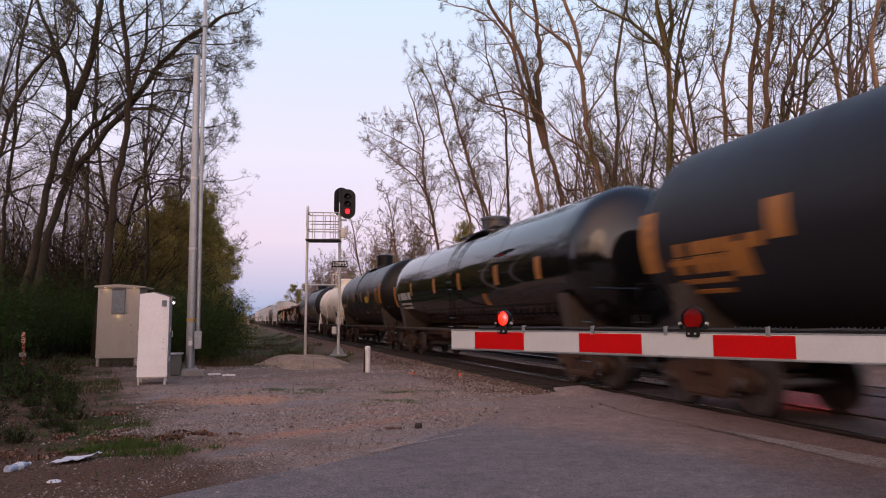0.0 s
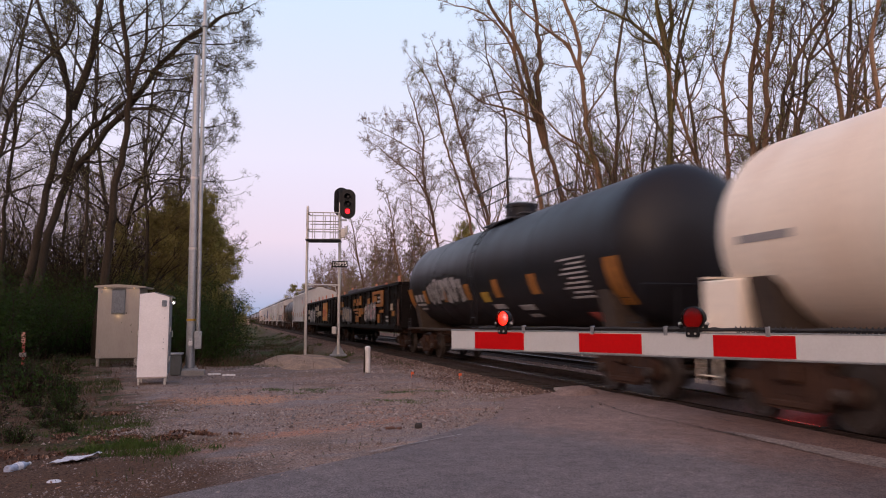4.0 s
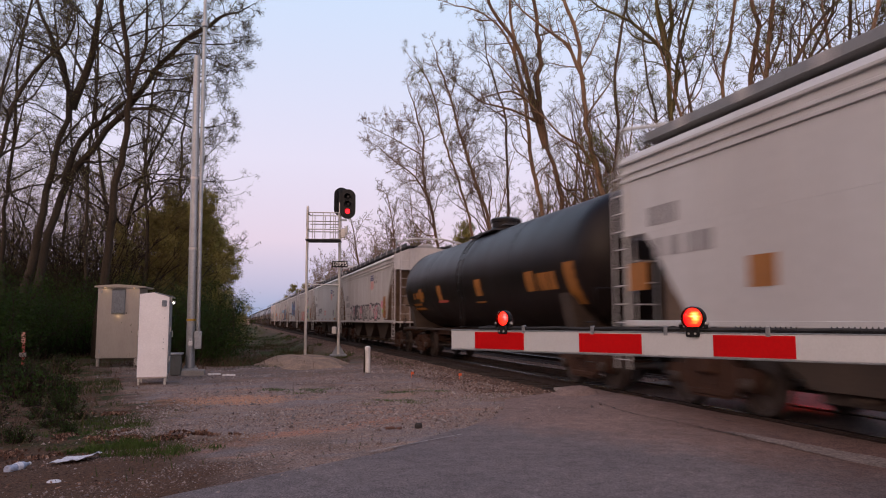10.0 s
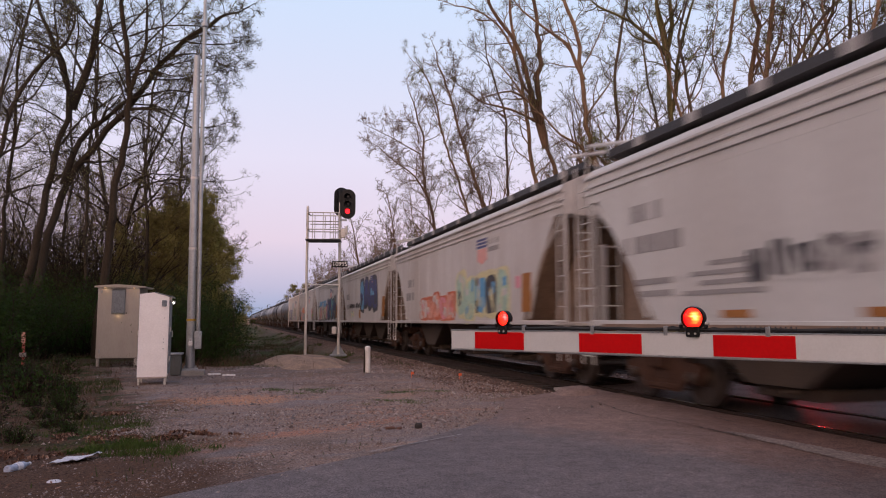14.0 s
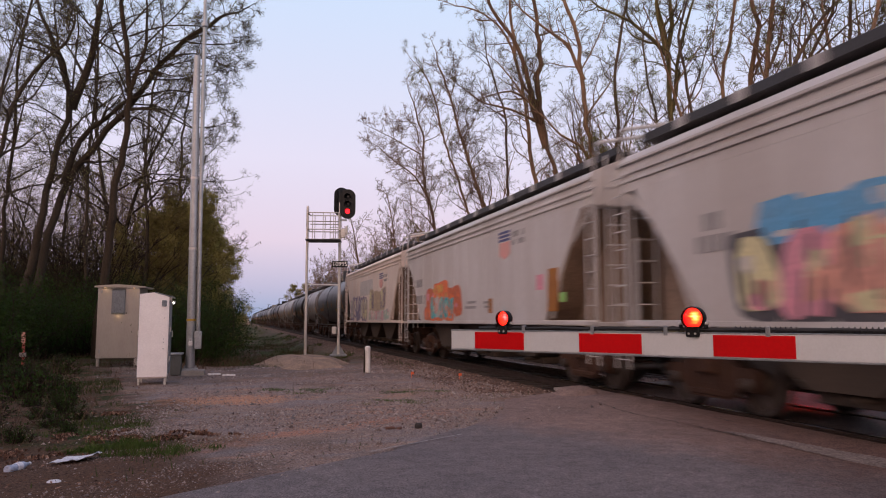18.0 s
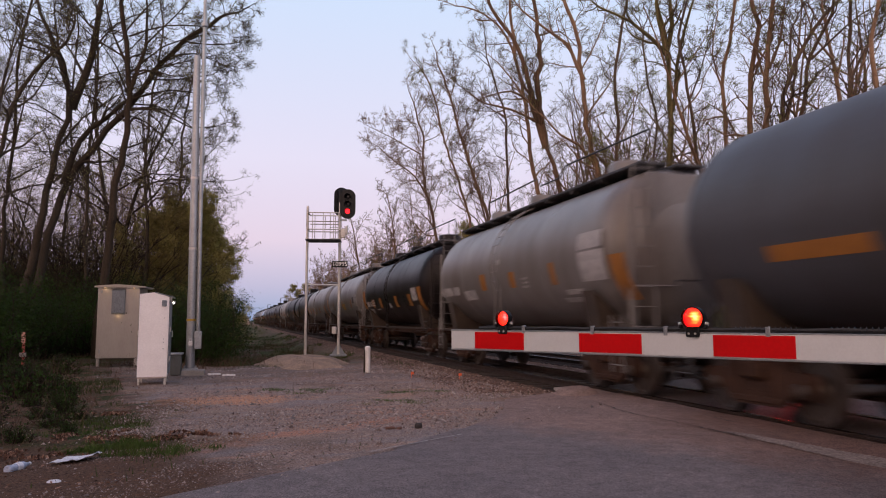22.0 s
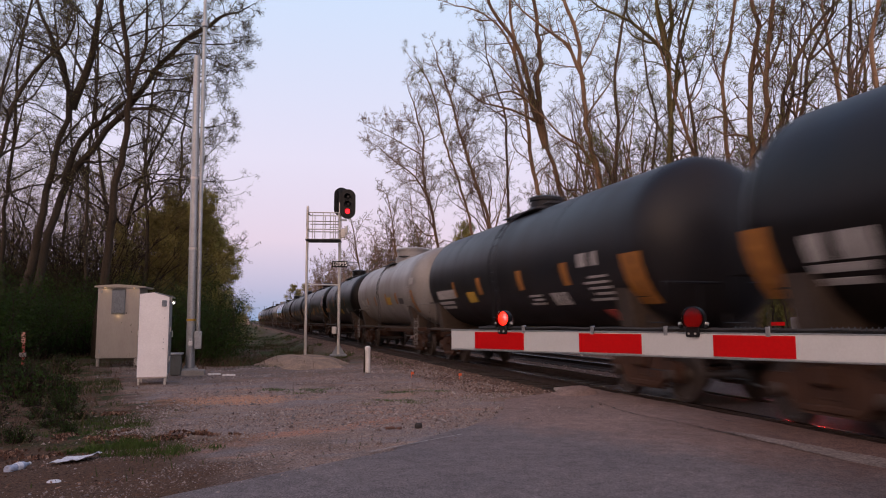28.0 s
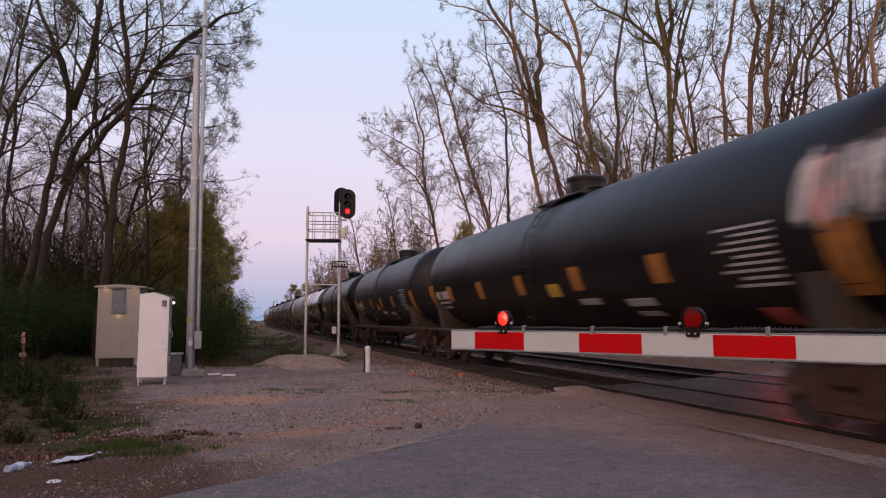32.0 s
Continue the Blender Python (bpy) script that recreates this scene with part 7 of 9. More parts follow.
            graffiti(car, -6.0, -1.3, 1.38, 3.05, ("mustard", "navy", "mustard", "navy", "teal"), "ink", 15, 9, lift=0.022)
        if k == 14:
            graffiti(car, 0.6, 4.8, 1.4, 2.5, ("blaze", "rust_red", "blaze", "pink"), "rust_red", 22, 5)
            graffiti(car, 1.4, 4.2, 1.4, 2.3, ("turquoise", "mint", "turquoise", "spray_white"), "blaze", 18, 5, lift=0.016)
            graffiti(car, 2.1, 3.8, 2.1, 2.75, ("blaze", "mustard", "blaze"), "blaze", 19, 3, lift=0.02)
            graffiti(car, 4.02, 5.05, 1.42, 1.89, ("blaze", "salmon"), "rust_red", 20, 2)
        if k == 15:
            graffiti(car, 0.37, 5.9, 1.42, 2.75, ("lemon", "lemon_pale", "spray_white", "lemon", "violet", "hopper_pink"), "violet", 21, 8)
            graffiti(car, -5.4, -0.4, 1.40, 1.95, ("spray_white", "mint", "pink", "hopper_pink"), "spray_white", 24, 9)
            graffiti(car, -4.6, -0.5, 1.84, 2.93, ("lemon_pale", "violet", "lemon", "lemon_pale", "lemon_pale"), "lemon_pale", 23, 7, lift=0.016)
    elif k == 16:
        car = tank_car("tank_car", "slate blue-grey tank car with a middle jacket seam", L, "tank_slate", k, "tall", ink="white_mark", seed=k, plan=[("o", 3.47, 3.7, 2.31, 2.8), ("o", 0.43, 0.65, 2.35, 2.82), ("o", -1.8, -1.61, 2.32, 2.82), ("o", -4.78, -4.58, 2.33, 2.82), ("y", -4.33, -3.44, 1.9, 2.22), ("o", -7.25, -6.95, 2.1, 3.1), ("o", 4.16, 5.79, 2.17, 2.38), ("r", -5.79, -5.54, 1.48, 1.68)] + stencil_lines(-6.81, -5.8, 2.23, 2.82, 5))
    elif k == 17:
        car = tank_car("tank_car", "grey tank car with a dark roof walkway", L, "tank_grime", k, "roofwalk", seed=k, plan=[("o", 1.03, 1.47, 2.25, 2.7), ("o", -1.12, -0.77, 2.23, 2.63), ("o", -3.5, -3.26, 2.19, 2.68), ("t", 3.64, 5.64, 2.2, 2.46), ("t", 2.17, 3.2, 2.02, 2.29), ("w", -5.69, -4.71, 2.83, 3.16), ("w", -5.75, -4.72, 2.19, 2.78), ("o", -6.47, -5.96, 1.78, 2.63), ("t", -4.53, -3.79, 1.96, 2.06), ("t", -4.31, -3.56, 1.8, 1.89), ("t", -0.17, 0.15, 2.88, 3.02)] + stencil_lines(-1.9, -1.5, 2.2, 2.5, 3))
    elif k == 18:
        car = tank_car("tank_car", "black tank car with a railed roof walkway", L, "tank_brown", k, "roofwalk", seed=k, plan=[("o", 6.2, 6.75, 2.02, 2.98), ("t", 4.36, 6.0, 2.13, 2.38), ("t", 4.6, 6.0, 1.92, 2.0), ("t", 4.7, 5.9, 1.82, 1.89), ("o", 3.89, 4.3, 2.03, 2.47)] + [("t", 3.65, 4.25, 2.38 - 0.115 * j, 2.44 - 0.115 * j) for j in range(3)] + [("o", 1.9, 2.36, 2.0, 2.48), ("t", 2.86, 3.7, 1.94, 1.99), ("w", -0.1, 0.3, 2.0, 2.2), ("o", -1.6, -1.15, 2.0, 2.48), ("o", -4.2, -3.75, 2.0, 2.48), ("o", -6.0, -5.5, 1.8, 2.7), ("w", -5.3, -4.5, 2.2, 2.7)])
    elif k == 19:
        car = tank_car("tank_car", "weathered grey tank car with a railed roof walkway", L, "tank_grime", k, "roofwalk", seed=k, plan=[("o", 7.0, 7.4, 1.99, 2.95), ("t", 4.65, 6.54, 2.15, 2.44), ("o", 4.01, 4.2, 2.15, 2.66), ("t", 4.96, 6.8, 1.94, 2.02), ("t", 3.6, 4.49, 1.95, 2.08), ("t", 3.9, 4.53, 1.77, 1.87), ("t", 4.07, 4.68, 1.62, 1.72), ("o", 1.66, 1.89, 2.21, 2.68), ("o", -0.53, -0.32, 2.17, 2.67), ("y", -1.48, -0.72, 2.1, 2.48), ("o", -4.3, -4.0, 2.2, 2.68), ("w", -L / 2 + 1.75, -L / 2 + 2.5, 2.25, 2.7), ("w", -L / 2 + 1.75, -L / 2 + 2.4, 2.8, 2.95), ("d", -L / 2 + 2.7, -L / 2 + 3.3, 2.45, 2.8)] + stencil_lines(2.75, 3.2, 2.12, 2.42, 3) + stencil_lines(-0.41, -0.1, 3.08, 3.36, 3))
    elif k == 20:
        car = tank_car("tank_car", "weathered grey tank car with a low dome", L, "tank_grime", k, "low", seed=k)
    elif k == 21:
        car = tank_car("tank_car", BLACK, L, "tank_black", k, "rail", seed=k, plan=[("o", 6.11, 6.6, 1.7, 2.63), ("t", 4.53, 5.63, 2.12, 2.45), ("t", 4.65, 5.56, 1.98, 2.08), ("t", 4.76, 5.65, 1.83, 1.91), ("o", 3.6, 3.9, 2.15, 2.63), ("o", 0.9, 1.2, 2.15, 2.63), ("y", 1.6, 2.3, 1.95, 2.25), ("o", -1.9, -1.6, 2.15, 2.63), ("o", -4.2, -3.9, 2.15, 2.63), ("o", -6.6, -6.1, 1.7, 2.63)] + stencil_lines(-5.7, -4.7, 1.8, 2.4, 5))
    elif k == 22:
        car = tank_car("tank_car", "dusty blue-black tank car with white stencil lines", L, "tank_blue", k, "low", seed=k, plan=[("o", -7.15, -6.49, 1.7, 2.61), ("t", -5.59, -4.79, 2.48, 2.75), ("o", -4.26, -3.94, 2.15, 2.63), ("o", -1.7, -1.4, 2.15, 2.63), ("t", -3.85, -3.02, 1.75, 2.02), ("o", 1.4, 1.72, 2.15, 2.63), ("y", 2.1, 2.9, 1.95, 2.26), ("o", 3.9, 4.15, 2.15, 2.63), ("t", 4.05, 6.1, 2.12, 2.4), ("t", 4.5, 6.2, 1.95, 2.04), ("t", 4.6, 6.1, 1.81, 1.89), ("r", -5.35, -4.95, 1.34, 1.62)] + stencil_lines(-5.83, -4.85, 1.8, 2.35, 5) + stencil_lines(-2.5, -1.7, 1.78, 2.06, 3))
    elif k == 23:
        car = tank_car("tank_car", "pale grey tank car with rusty streaked lower ends", L, "tank_grey", k, "wide", seed=k, plan=[("o", -6.6, -6.3, 1.74, 2.61), ("d", -4.75, -3.94, 2.12, 2.36), ("w", -5.0, -4.42, 1.82, 2.05), ("o", -3.67, -3.36, 2.14, 2.62), ("y", -2.31, -1.55, 2.12, 2.46), ("o", -1.45, -1.23, 2.15, 2.65), ("o", 1.26, 1.5, 2.15, 2.6), ("t", 3.7, 5.75, 2.2, 2.52), ("o", 3.34, 3.58, 2.22, 2.57), ("t", 3.93, 5.75, 2.06, 2.13), ("t", 4.14, 5.65, 1.88, 1.96), ("t", -6.9, -6.2, 2.85, 3.1)] + stencil_lines(-6.2, -5.1, 2.2, 2.85, 7) + stencil_lines(-2.26, -1.53, 1.8, 2.06, 3))
    elif k == 25:
        car = tank_car("tank_car", "long black tank car with white graffiti on one end", L, "tank_black", k, "", seed=k)
        graffiti(car, -L / 2 + 0.95, -L / 2 + 2.25, 2.5, 3.5, ("spray_white", "spray_white", "grey_mark", "pale_red", "spray_white"), "dark_mark", 25, 5, (R0, ZC))
    elif k == 24:
        car = tank_car("tank_car", "matt black tank car with dull orange stencils", L, "tank_black", k, "rail", ink="orange_mark", seed=k, plan=[("o", 4.79, 5.05, 2.33, 2.88), ("o", 1.78, 2.0, 2.4, 2.92), ("t", 4.74, 6.81, 2.05, 2.35), ("t", 5.4, 6.91, 1.79, 1.89), ("o", -0.62, -0.42, 2.32, 2.84), ("y", -1.88, -1.04, 1.84, 2.17), ("o", -3.6, -3.4, 2.32, 2.84), ("w", -4.07, -3.51, 1.86, 2.18)] + stencil_lines(2.3, 2.75, 2.85, 3.18, 3))
    elif k == 0:
        car = tank_car("tank_car", "dusty black tank car with dull orange stencils", L, "tank_blue", k, "", ink="orange_mark", seed=k, plan=usual_plan(L)[2:] + [("o", 4.31, 4.71, 2.47, 3.01), ("t", 4.85, 6.91, 2.4, 2.6), ("t", 5.26, 7.0, 2.26, 2.34), ("o", 7.3, 7.75, 2.2, 3.2)])
    else:
        tones = ("tank_black", "tank_brown", "tank_blue", "tank_black", "tank_gloss", "tank_grime")
        tone = tones[k % 6]
        car = tank_car("tank_car", BLACK if tone != "tank_grime" else "grimy grey tank car with orange reflective patches", L, tone, k, ("rail", "low", "")[k % 3], seed=k)
    CARS.append((car, start_y(k)))
# ---------- woods ----------
RIGHT = Vector((0.961, -0.277, 0))      # across the camera's view


def tubes(seg, sides, lap=0.0):
    """Tapered bars as one array mesh: seg rows are x0 y0 z0 x1 y1 z1 r0 r1; lap is how far they run into one another."""
    seg = np.asarray(seg)
    p, q, r0, r1 = seg[:, :3], seg[:, 3:6], seg[:, 6], seg[:, 7]
    d = q - p
    d /= np.linalg.norm(d, axis=1, keepdims=True) + 1e-9
    p, q = p - d * (r0 * lap)[:, None], q + d * (r1 * lap)[:, None]
    ref = np.where(np.abs(d[:, 2:3]) < 0.9, np.array([[0, 0, 1.0]]), np.array([[1.0, 0, 0]]))
    a = np.cross(d, ref)
    a /= np.linalg.norm(a, axis=1, keepdims=True) + 1e-9
    b = np.cross(d, a)
    ang = np.arange(sides) * math.tau / sides
    ring = a[:, None] * np.cos(ang)[None, :, None] + b[:, None] * np.sin(ang)[None, :, None]
    v = np.concatenate([p[:, None] + ring * r0[:, None, None], q[:, None] + ring * r1[:, None, None]], 1).reshape(-1, 3)
    j = np.arange(sides)
    face = np.stack([j, (j + 1) % sides, (j + 1) % sides + sides, j + sides], 1)
    f = (face[None] + (2 * sides * np.arange(len(seg)))[:, None, None]).reshape(-1, 4)
    return v, f


def leaf_cards(at, size, rng, slots=1):
    """Small folded leaf pieces, each turned its own way."""
    n = len(at)
    d = rng.standard_normal((n, 3))
    d /= np.linalg.norm(d, axis=1, keepdims=True)
    e = np.cross(d, rng.standard_normal((n, 3)))
    e /= np.linalg.norm(e, axis=1, keepdims=True)
    s = size * rng.uniform(0.6, 1.4, (n, 1))
    v = np.stack([at - d * s, at + e * s * 0.55, at + d * s, at - e * s * 0.55], 1).reshape(-1, 3)
    return v, np.arange(4 * n).reshape(-1, 4)


class Skeleton:
    """A bare tree's limbs, branches and twigs, as rows of bars by size, and its twig ends."""

    def __init__(self, seed, spread=0.55, twigs=1.0, droop=0.0, fine=0.0075, gnarl=0.17):
        self.r = random.Random(seed)
        self.big, self.small, self.ends = [], [], []
        self.spread, self.twigs, self.droop, self.fine, self.gnarl = spread, twigs, droop, fine, gnarl

    def shoot(self, p, d, length, rad, n, wob, up, level):
        r = self.r
        pts = [(p.copy(), rad)]
        for k in range(n):
            d = (d + Vector((r.gauss(0, wob), r.gauss(0, wob), r.gauss(0, wob) + up))).normalized()
            p = p + d * (length / n)
            pts.append((p.copy(), max(rad * (1 - 0.88 * (k + 1) / n), 0.0055)))
        self.bars(pts, level)
        return pts

    def bars(self, pts, level):
        (self.big if level < 2 else self.small).extend([(*pts[i][0], *pts[i + 1][0], pts[i][1], pts[i + 1][1]) for i in range(len(pts) - 1)])

    def stem(self, points, r0, r1):
        """A leading stem that runs smoothly through a few points, with small bends of its own."""
        r, pts, k = self.r, [], 0
        p = [points[0] * 2 - points[1]] + list(points) + [points[-1] * 2 - points[-2]]
        spans = [max(2, int((p[i + 1] - p[i]).length / 0.7)) for i in range(1, len(p) - 2)]
        total = sum(spans)
        for i, n in enumerate(spans):
            a, b, c, d = p[i:i + 4]
            for j in range(n):
                u = j / n
                q = 0.5 * (2 * b + (c - a) * u + (2 * a - 5 * b + 4 * c - d) * u * u + (3 * b - a - 3 * c + d) * u ** 3)
                w = 0.25 * r0 if k else 0.0
                pts.append((q + Vector((r.gauss(0, w), r.gauss(0, w), 0)), r0 + (r1 - r0) * (k / total) ** 0.8))
                k += 1
        pts.append((points[-1].copy(), r1))
        self.bars(pts, 0)
        return pts

    def branch(self, pts, frm, count, ratio, level, length):
        r, twigs, droop, fine = self.r, self.twigs, self.droop, self.fine
        n = len(pts) - 1
        for c in range(count):
            f = frm + (1 - frm) * (c + r.random()) / count
            i = min(int(f * n), n - 1)
            u = f * n - i
            p = pts[i][0].lerp(pts[i + 1][0], u)
            rad = pts[i][1] * (1 - u) + pts[i + 1][1] * u
            axis = (pts[i + 1][0] - pts[i][0]).normalized()
            side = axis.cross(Vector((r.gauss(0, 1), r.gauss(0, 1), r.gauss(0, 1)))).normalized()
            ang = r.uniform(0.7, 1.25) * (self.spread * 1.3 if level == 1 else 0.85)
            d = (axis * math.cos(ang) + side * math.sin(ang)).normalized()
            ln = length * ratio * r.uniform(0.6, 1.25) * (1.2 - 0.65 * (f - frm) / max(1 - frm, 0.01))
            cr = min(rad * 0.55, 0.0125 * ln + 0.006)
            if level == 1:
                kid = self.shoot(p, d, ln, max(cr * 1.15, fine * 1.5), 9, self.gnarl, 0.07 - droop, 1)
                self.branch(kid, 0.18, max(3, min(10, int(ln * 1.5 * twigs))), 0.40, 2, ln)
            elif level == 2:
                kid = self.shoot(p, d, ln, max(cr, fine * 2.1), 5, 0.24, 0.05 - droop, 2)
                self.branch(kid, 0.15, max(3, min(7, int(ln * 2.6 * twigs))), 0.42, 3, ln)
            elif level == 3:
                kid = self.shoot(p, d, ln, max(cr, fine * 1.4), 4, 0.28, 0.05 - droop, 3)
                self.branch(kid, 0.2, max(3, min(6, int(ln * 5.5 * twigs))), 0.5, 4, ln)
            else:
                kid = self.shoot(p, d, max(ln, 0.22), fine, 2, 0.25, 0.05, 4)
                self.ends.extend(tuple(q[0]) for q in kid[1:])


def grow(seed, height, r0, lean=(0, 0), clear=0.35, limbs=9, spread=0.55, reach=0.34, curve=0.12, twigs=1.0, droop=0.0, steps_=12, fine=0.0075):
    t = Skeleton(seed, spread, twigs, droop, fine)
    trunk = t.shoot(Vector((0, 0, -0.3)), Vector((lean[0], lean[1], 1)).normalized(), height, r0, steps_, curve * 0.5, 0.02, 0)
    t.branch(trunk, clear, limbs, reach, 1, height)
    return t.big, t.small, t.ends


def tree_meshes(key, seed, bark, leaf, leaves, leaf_size, drift=0.07, twig="twig", **kw):
    def make():
        rg = np.random.default_rng(seed)
        return dressed(*grow(seed, **kw), bark, twig, leaf, leaves, leaf_size, rg, drift)
    return shared(("tree", key), make)


def dressed(big, small, ends, bark, twig, leaf, leaves, leaf_size, rg, drift=0.07):
    """The meshes of a tree: trunk and limbs, twigs, and leaves or buds about the twig ends."""
    v, f = tubes(big, 7, 0.4)
    a = numpy_mesh("trunk", v, f, bark, smooth=True)
    v, f = tubes(small, 3)
    b = numpy_mesh("crown", v, f, twig, smooth=True)
    c = None
    if leaves and ends:
        ends = np.array(ends)
        n = int(len(ends) * leaves)
        at = ends[rg.integers(0, len(ends), n)] + rg.standard_normal((n, 3)) * drift
        v, f = leaf_cards(at, leaf_size, rg)
        c = numpy_mesh("foliage", v, f, leaf)
    return a, b, c


def plant(meshes, x, y, rz=0.0, scale=1.0, label="tall bare tree with sparse spring leaf buds", group="woods", name="tree", z=None, tilt=0):
    t = thing(name, label, "tree" if name == "tree" else name, group=group)
    for nm, me in zip(("trunk", "crown", "foliage"), meshes):
        if me is not None:
            part(nm, me, None, t)
    t.matrix_world = pose(x, y, (ground_z(x, y) if z is None else z) - 0.05, 0, tilt, rz) @ Matrix.Scale(scale, 4)
    return t


def lean_of(a, b=0.0):
    """Lean by a across the view (to its right) and b away from the camera."""
    return (RIGHT.x * a + 0.277 * b, RIGHT.y * a + 0.961 * b)


KINDS = {
    # bark, twigs, leaves, leaf size, limb length, limbs a metre, twig growth, droop, least thickness, label, group
    "warm": ("bark", "twig", "leaf_new", 0.026, 3.0, 1.25, 1.45, 0.0, 0.0085, "tall bare tree with warm brown bark and sparse buds", "trees beyond the line"),
    "pale": ("bark", "twig_pale", "leaf_new", 0.026, 3.6, 2.0, 2.0, 0.0, 0.0105, "tall bare tree with a wide crown of pale fine twigs", "trees beyond the line"),
    "dark": ("bark_grey", "twig", "leaf_new", 0.028, 2.5, 1.3, 1.4, 0.0, 0.0085, "slim grey-brown tree with fine twigs and opening buds", "trees beyond the line"),
    "moss": ("bark_moss", "twig", "leaf_new", 0.026, 3.0, 1.2, 1.4, 0.0, 0.0085, "tall mossy grey-brown tree with bare spreading limbs", "trees beyond the line"),
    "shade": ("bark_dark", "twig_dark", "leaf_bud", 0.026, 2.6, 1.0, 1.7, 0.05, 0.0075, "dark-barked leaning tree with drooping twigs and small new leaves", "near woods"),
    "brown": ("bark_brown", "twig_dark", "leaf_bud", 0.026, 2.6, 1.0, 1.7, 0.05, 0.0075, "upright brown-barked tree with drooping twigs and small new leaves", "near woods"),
}


def hero(x, y, kind, leaves, seed, *stems):
    """A tree with its own stance: each stem is its thickness and the points it passes, metres across the view and up."""
    bark, twig, leaf, size, reach, often, twigs, droop, fine, label, group = KINDS[kind]
    t = Skeleton(seed + 900, 0.68, twigs, droop, fine, 0.23)
    for k, (r0, *pts) in enumerate(stems):
        depth = 0.0 if k == 0 else t.r.uniform(-0.12, 0.12)
        pts = [RIGHT * a + Vector((0.277, 0.961, 0)) * (depth * 0.9 * j * (1 if k else 0) + (t.r.gauss(0, 0.12) if j else 0)) + Vector((0, 0, z)) for j, (a, z) in enumerate(pts)]
        size_of = sum((pts[j + 1] - pts[j]).length for j in range(len(pts) - 1))
        thin = r0 < 0.095
        r0 *= 0.8 if thin else 1.0
        path = t.stem(pts, r0, max(r0 * (0.25 if thin else 0.42), 0.02))
        if thin or len(stems) == 1 or k or len(pts) > 4:
            frm = 0.12 if thin else (0.42 if k == 0 else 0.1)
            t.branch(path, frm, max(3, int(size_of * (1 - frm) * often * (1.6 if thin else 1.0))), 1.0, 1, reach * (0.7 if thin else 1.0))
        d = (path[-1][0] - path[-2][0]).normalized()
        grown = (1.0 if thin else 2.2) if abs(d.z) < 0.75 else (1.8 if thin else 4.5)
        lead = t.shoot(path[-1][0], d, grown, path[-1][1], 8, 0.16, 0.06, 1)
        t.branch(lead, 0.05, 5 if thin else 8, 1.0, 1, 0.7 + 0.33 * grown)
    rg = np.random.default_rng(seed)
    plant(dressed(t.big, t.small, t.ends, bark, twig, leaf, leaves, size, rg), x, y, label=label, group=group)


# the tall trees beyond the line
hero(18.7, 63.3, "pale", 0.1, 1, (0.2, (0.0, -0.3), (-1.16, 9.7), (-2.34, 15.6), (-2.3, 18.9), (-2.8, 20.2)), (0.09, (-2.61, 17.2), (-5.45, 18.8), (-7.44, 19.8)), (0.07, (-2.77, 18.3), (-3.15, 20.1), (-5.57, 20.4)), (0.1, (-1.8, 12.9), (-3.13, 15.0), (-4.9, 16.4), (-6.29, 17.6)))
hero(22.2, 56.0, "pale", 0.1, 2, (0.2, (0.0, -0.3), (-1.83, 9.4), (-3.25, 13.8), (-4.69, 18.5), (-5.3, 21.0), (-5.7, 22.2)), (0.07, (-5.2, 20.6), (-4.78, 22.3), (-4.9, 23.4)), (0.06, (-3.06, 13.3), (-4.02, 16.3), (-2.64, 19.8)))
hero(20.6, 57.5, "warm", 3.4, 3, (0.16, (0.0, -0.3), (-1.3, 8.6), (-2.56, 13.5), (-3.89, 17.5), (-4.38, 20.1), (-5.03, 22.1)), (0.06, (-3.99, 18.0), (-4.88, 20.8), (-5.63, 22.1)))
hero(19.1, 48.6, "dark", 0.2, 4, (0.16, (0.0, -0.3), (-0.09, 7.5), (-0.18, 11.7), (-0.3, 16.7), (-0.76, 18.4), (-1.25, 20.4)), (0.06, (-0.3, 16.7), (-2.12, 17.8), (-2.62, 18.4)))
hero(21.7, 45.8, "warm", 0.3, 5, (0.22, (0.0, -0.3), (-0.94, 8.1), (-1.73, 12.1), (-2.43, 17.5), (-3.01, 21.1), (-3.3, 24.8)), (0.1, (-2.93, 20.5), (-4.02, 22.8), (-5.87, 24.1), (-7.32, 24.5)), (0.09, (-2.43, 17.7), (-4.25, 20.1), (-5.47, 21.1)))
hero(21.0, 41.8, "warm", 0.9, 6, (0.29, (0.0, -0.3), (-0.67, 7.5), (-1.17, 10.9), (-1.88, 13.0)), (0.24, (-1.88, 12.9), (-2.32, 16.2), (-2.17, 19.3), (-2.4, 22.1), (-3.05, 24.5)), (0.22, (-1.88, 12.9), (-2.84, 16.6), (-3.67, 19.7), (-4.98, 21.7), (-6.11, 23.7)), (0.1, (-2.34, 14.5), (-4.09, 15.4), (-5.78, 15.9), (-6.67, 16.4)), (0.1, (-2.78, 15.9), (-4.08, 16.7), (-5.4, 16.4)), (0.09, (-2.15, 20.5), (-0.82, 20.7), (0.29, 19.7)), (0.09, (-1.42, 11.3), (-0.63, 10.0), (0.86, 10.2), (1.25, 11.3)))
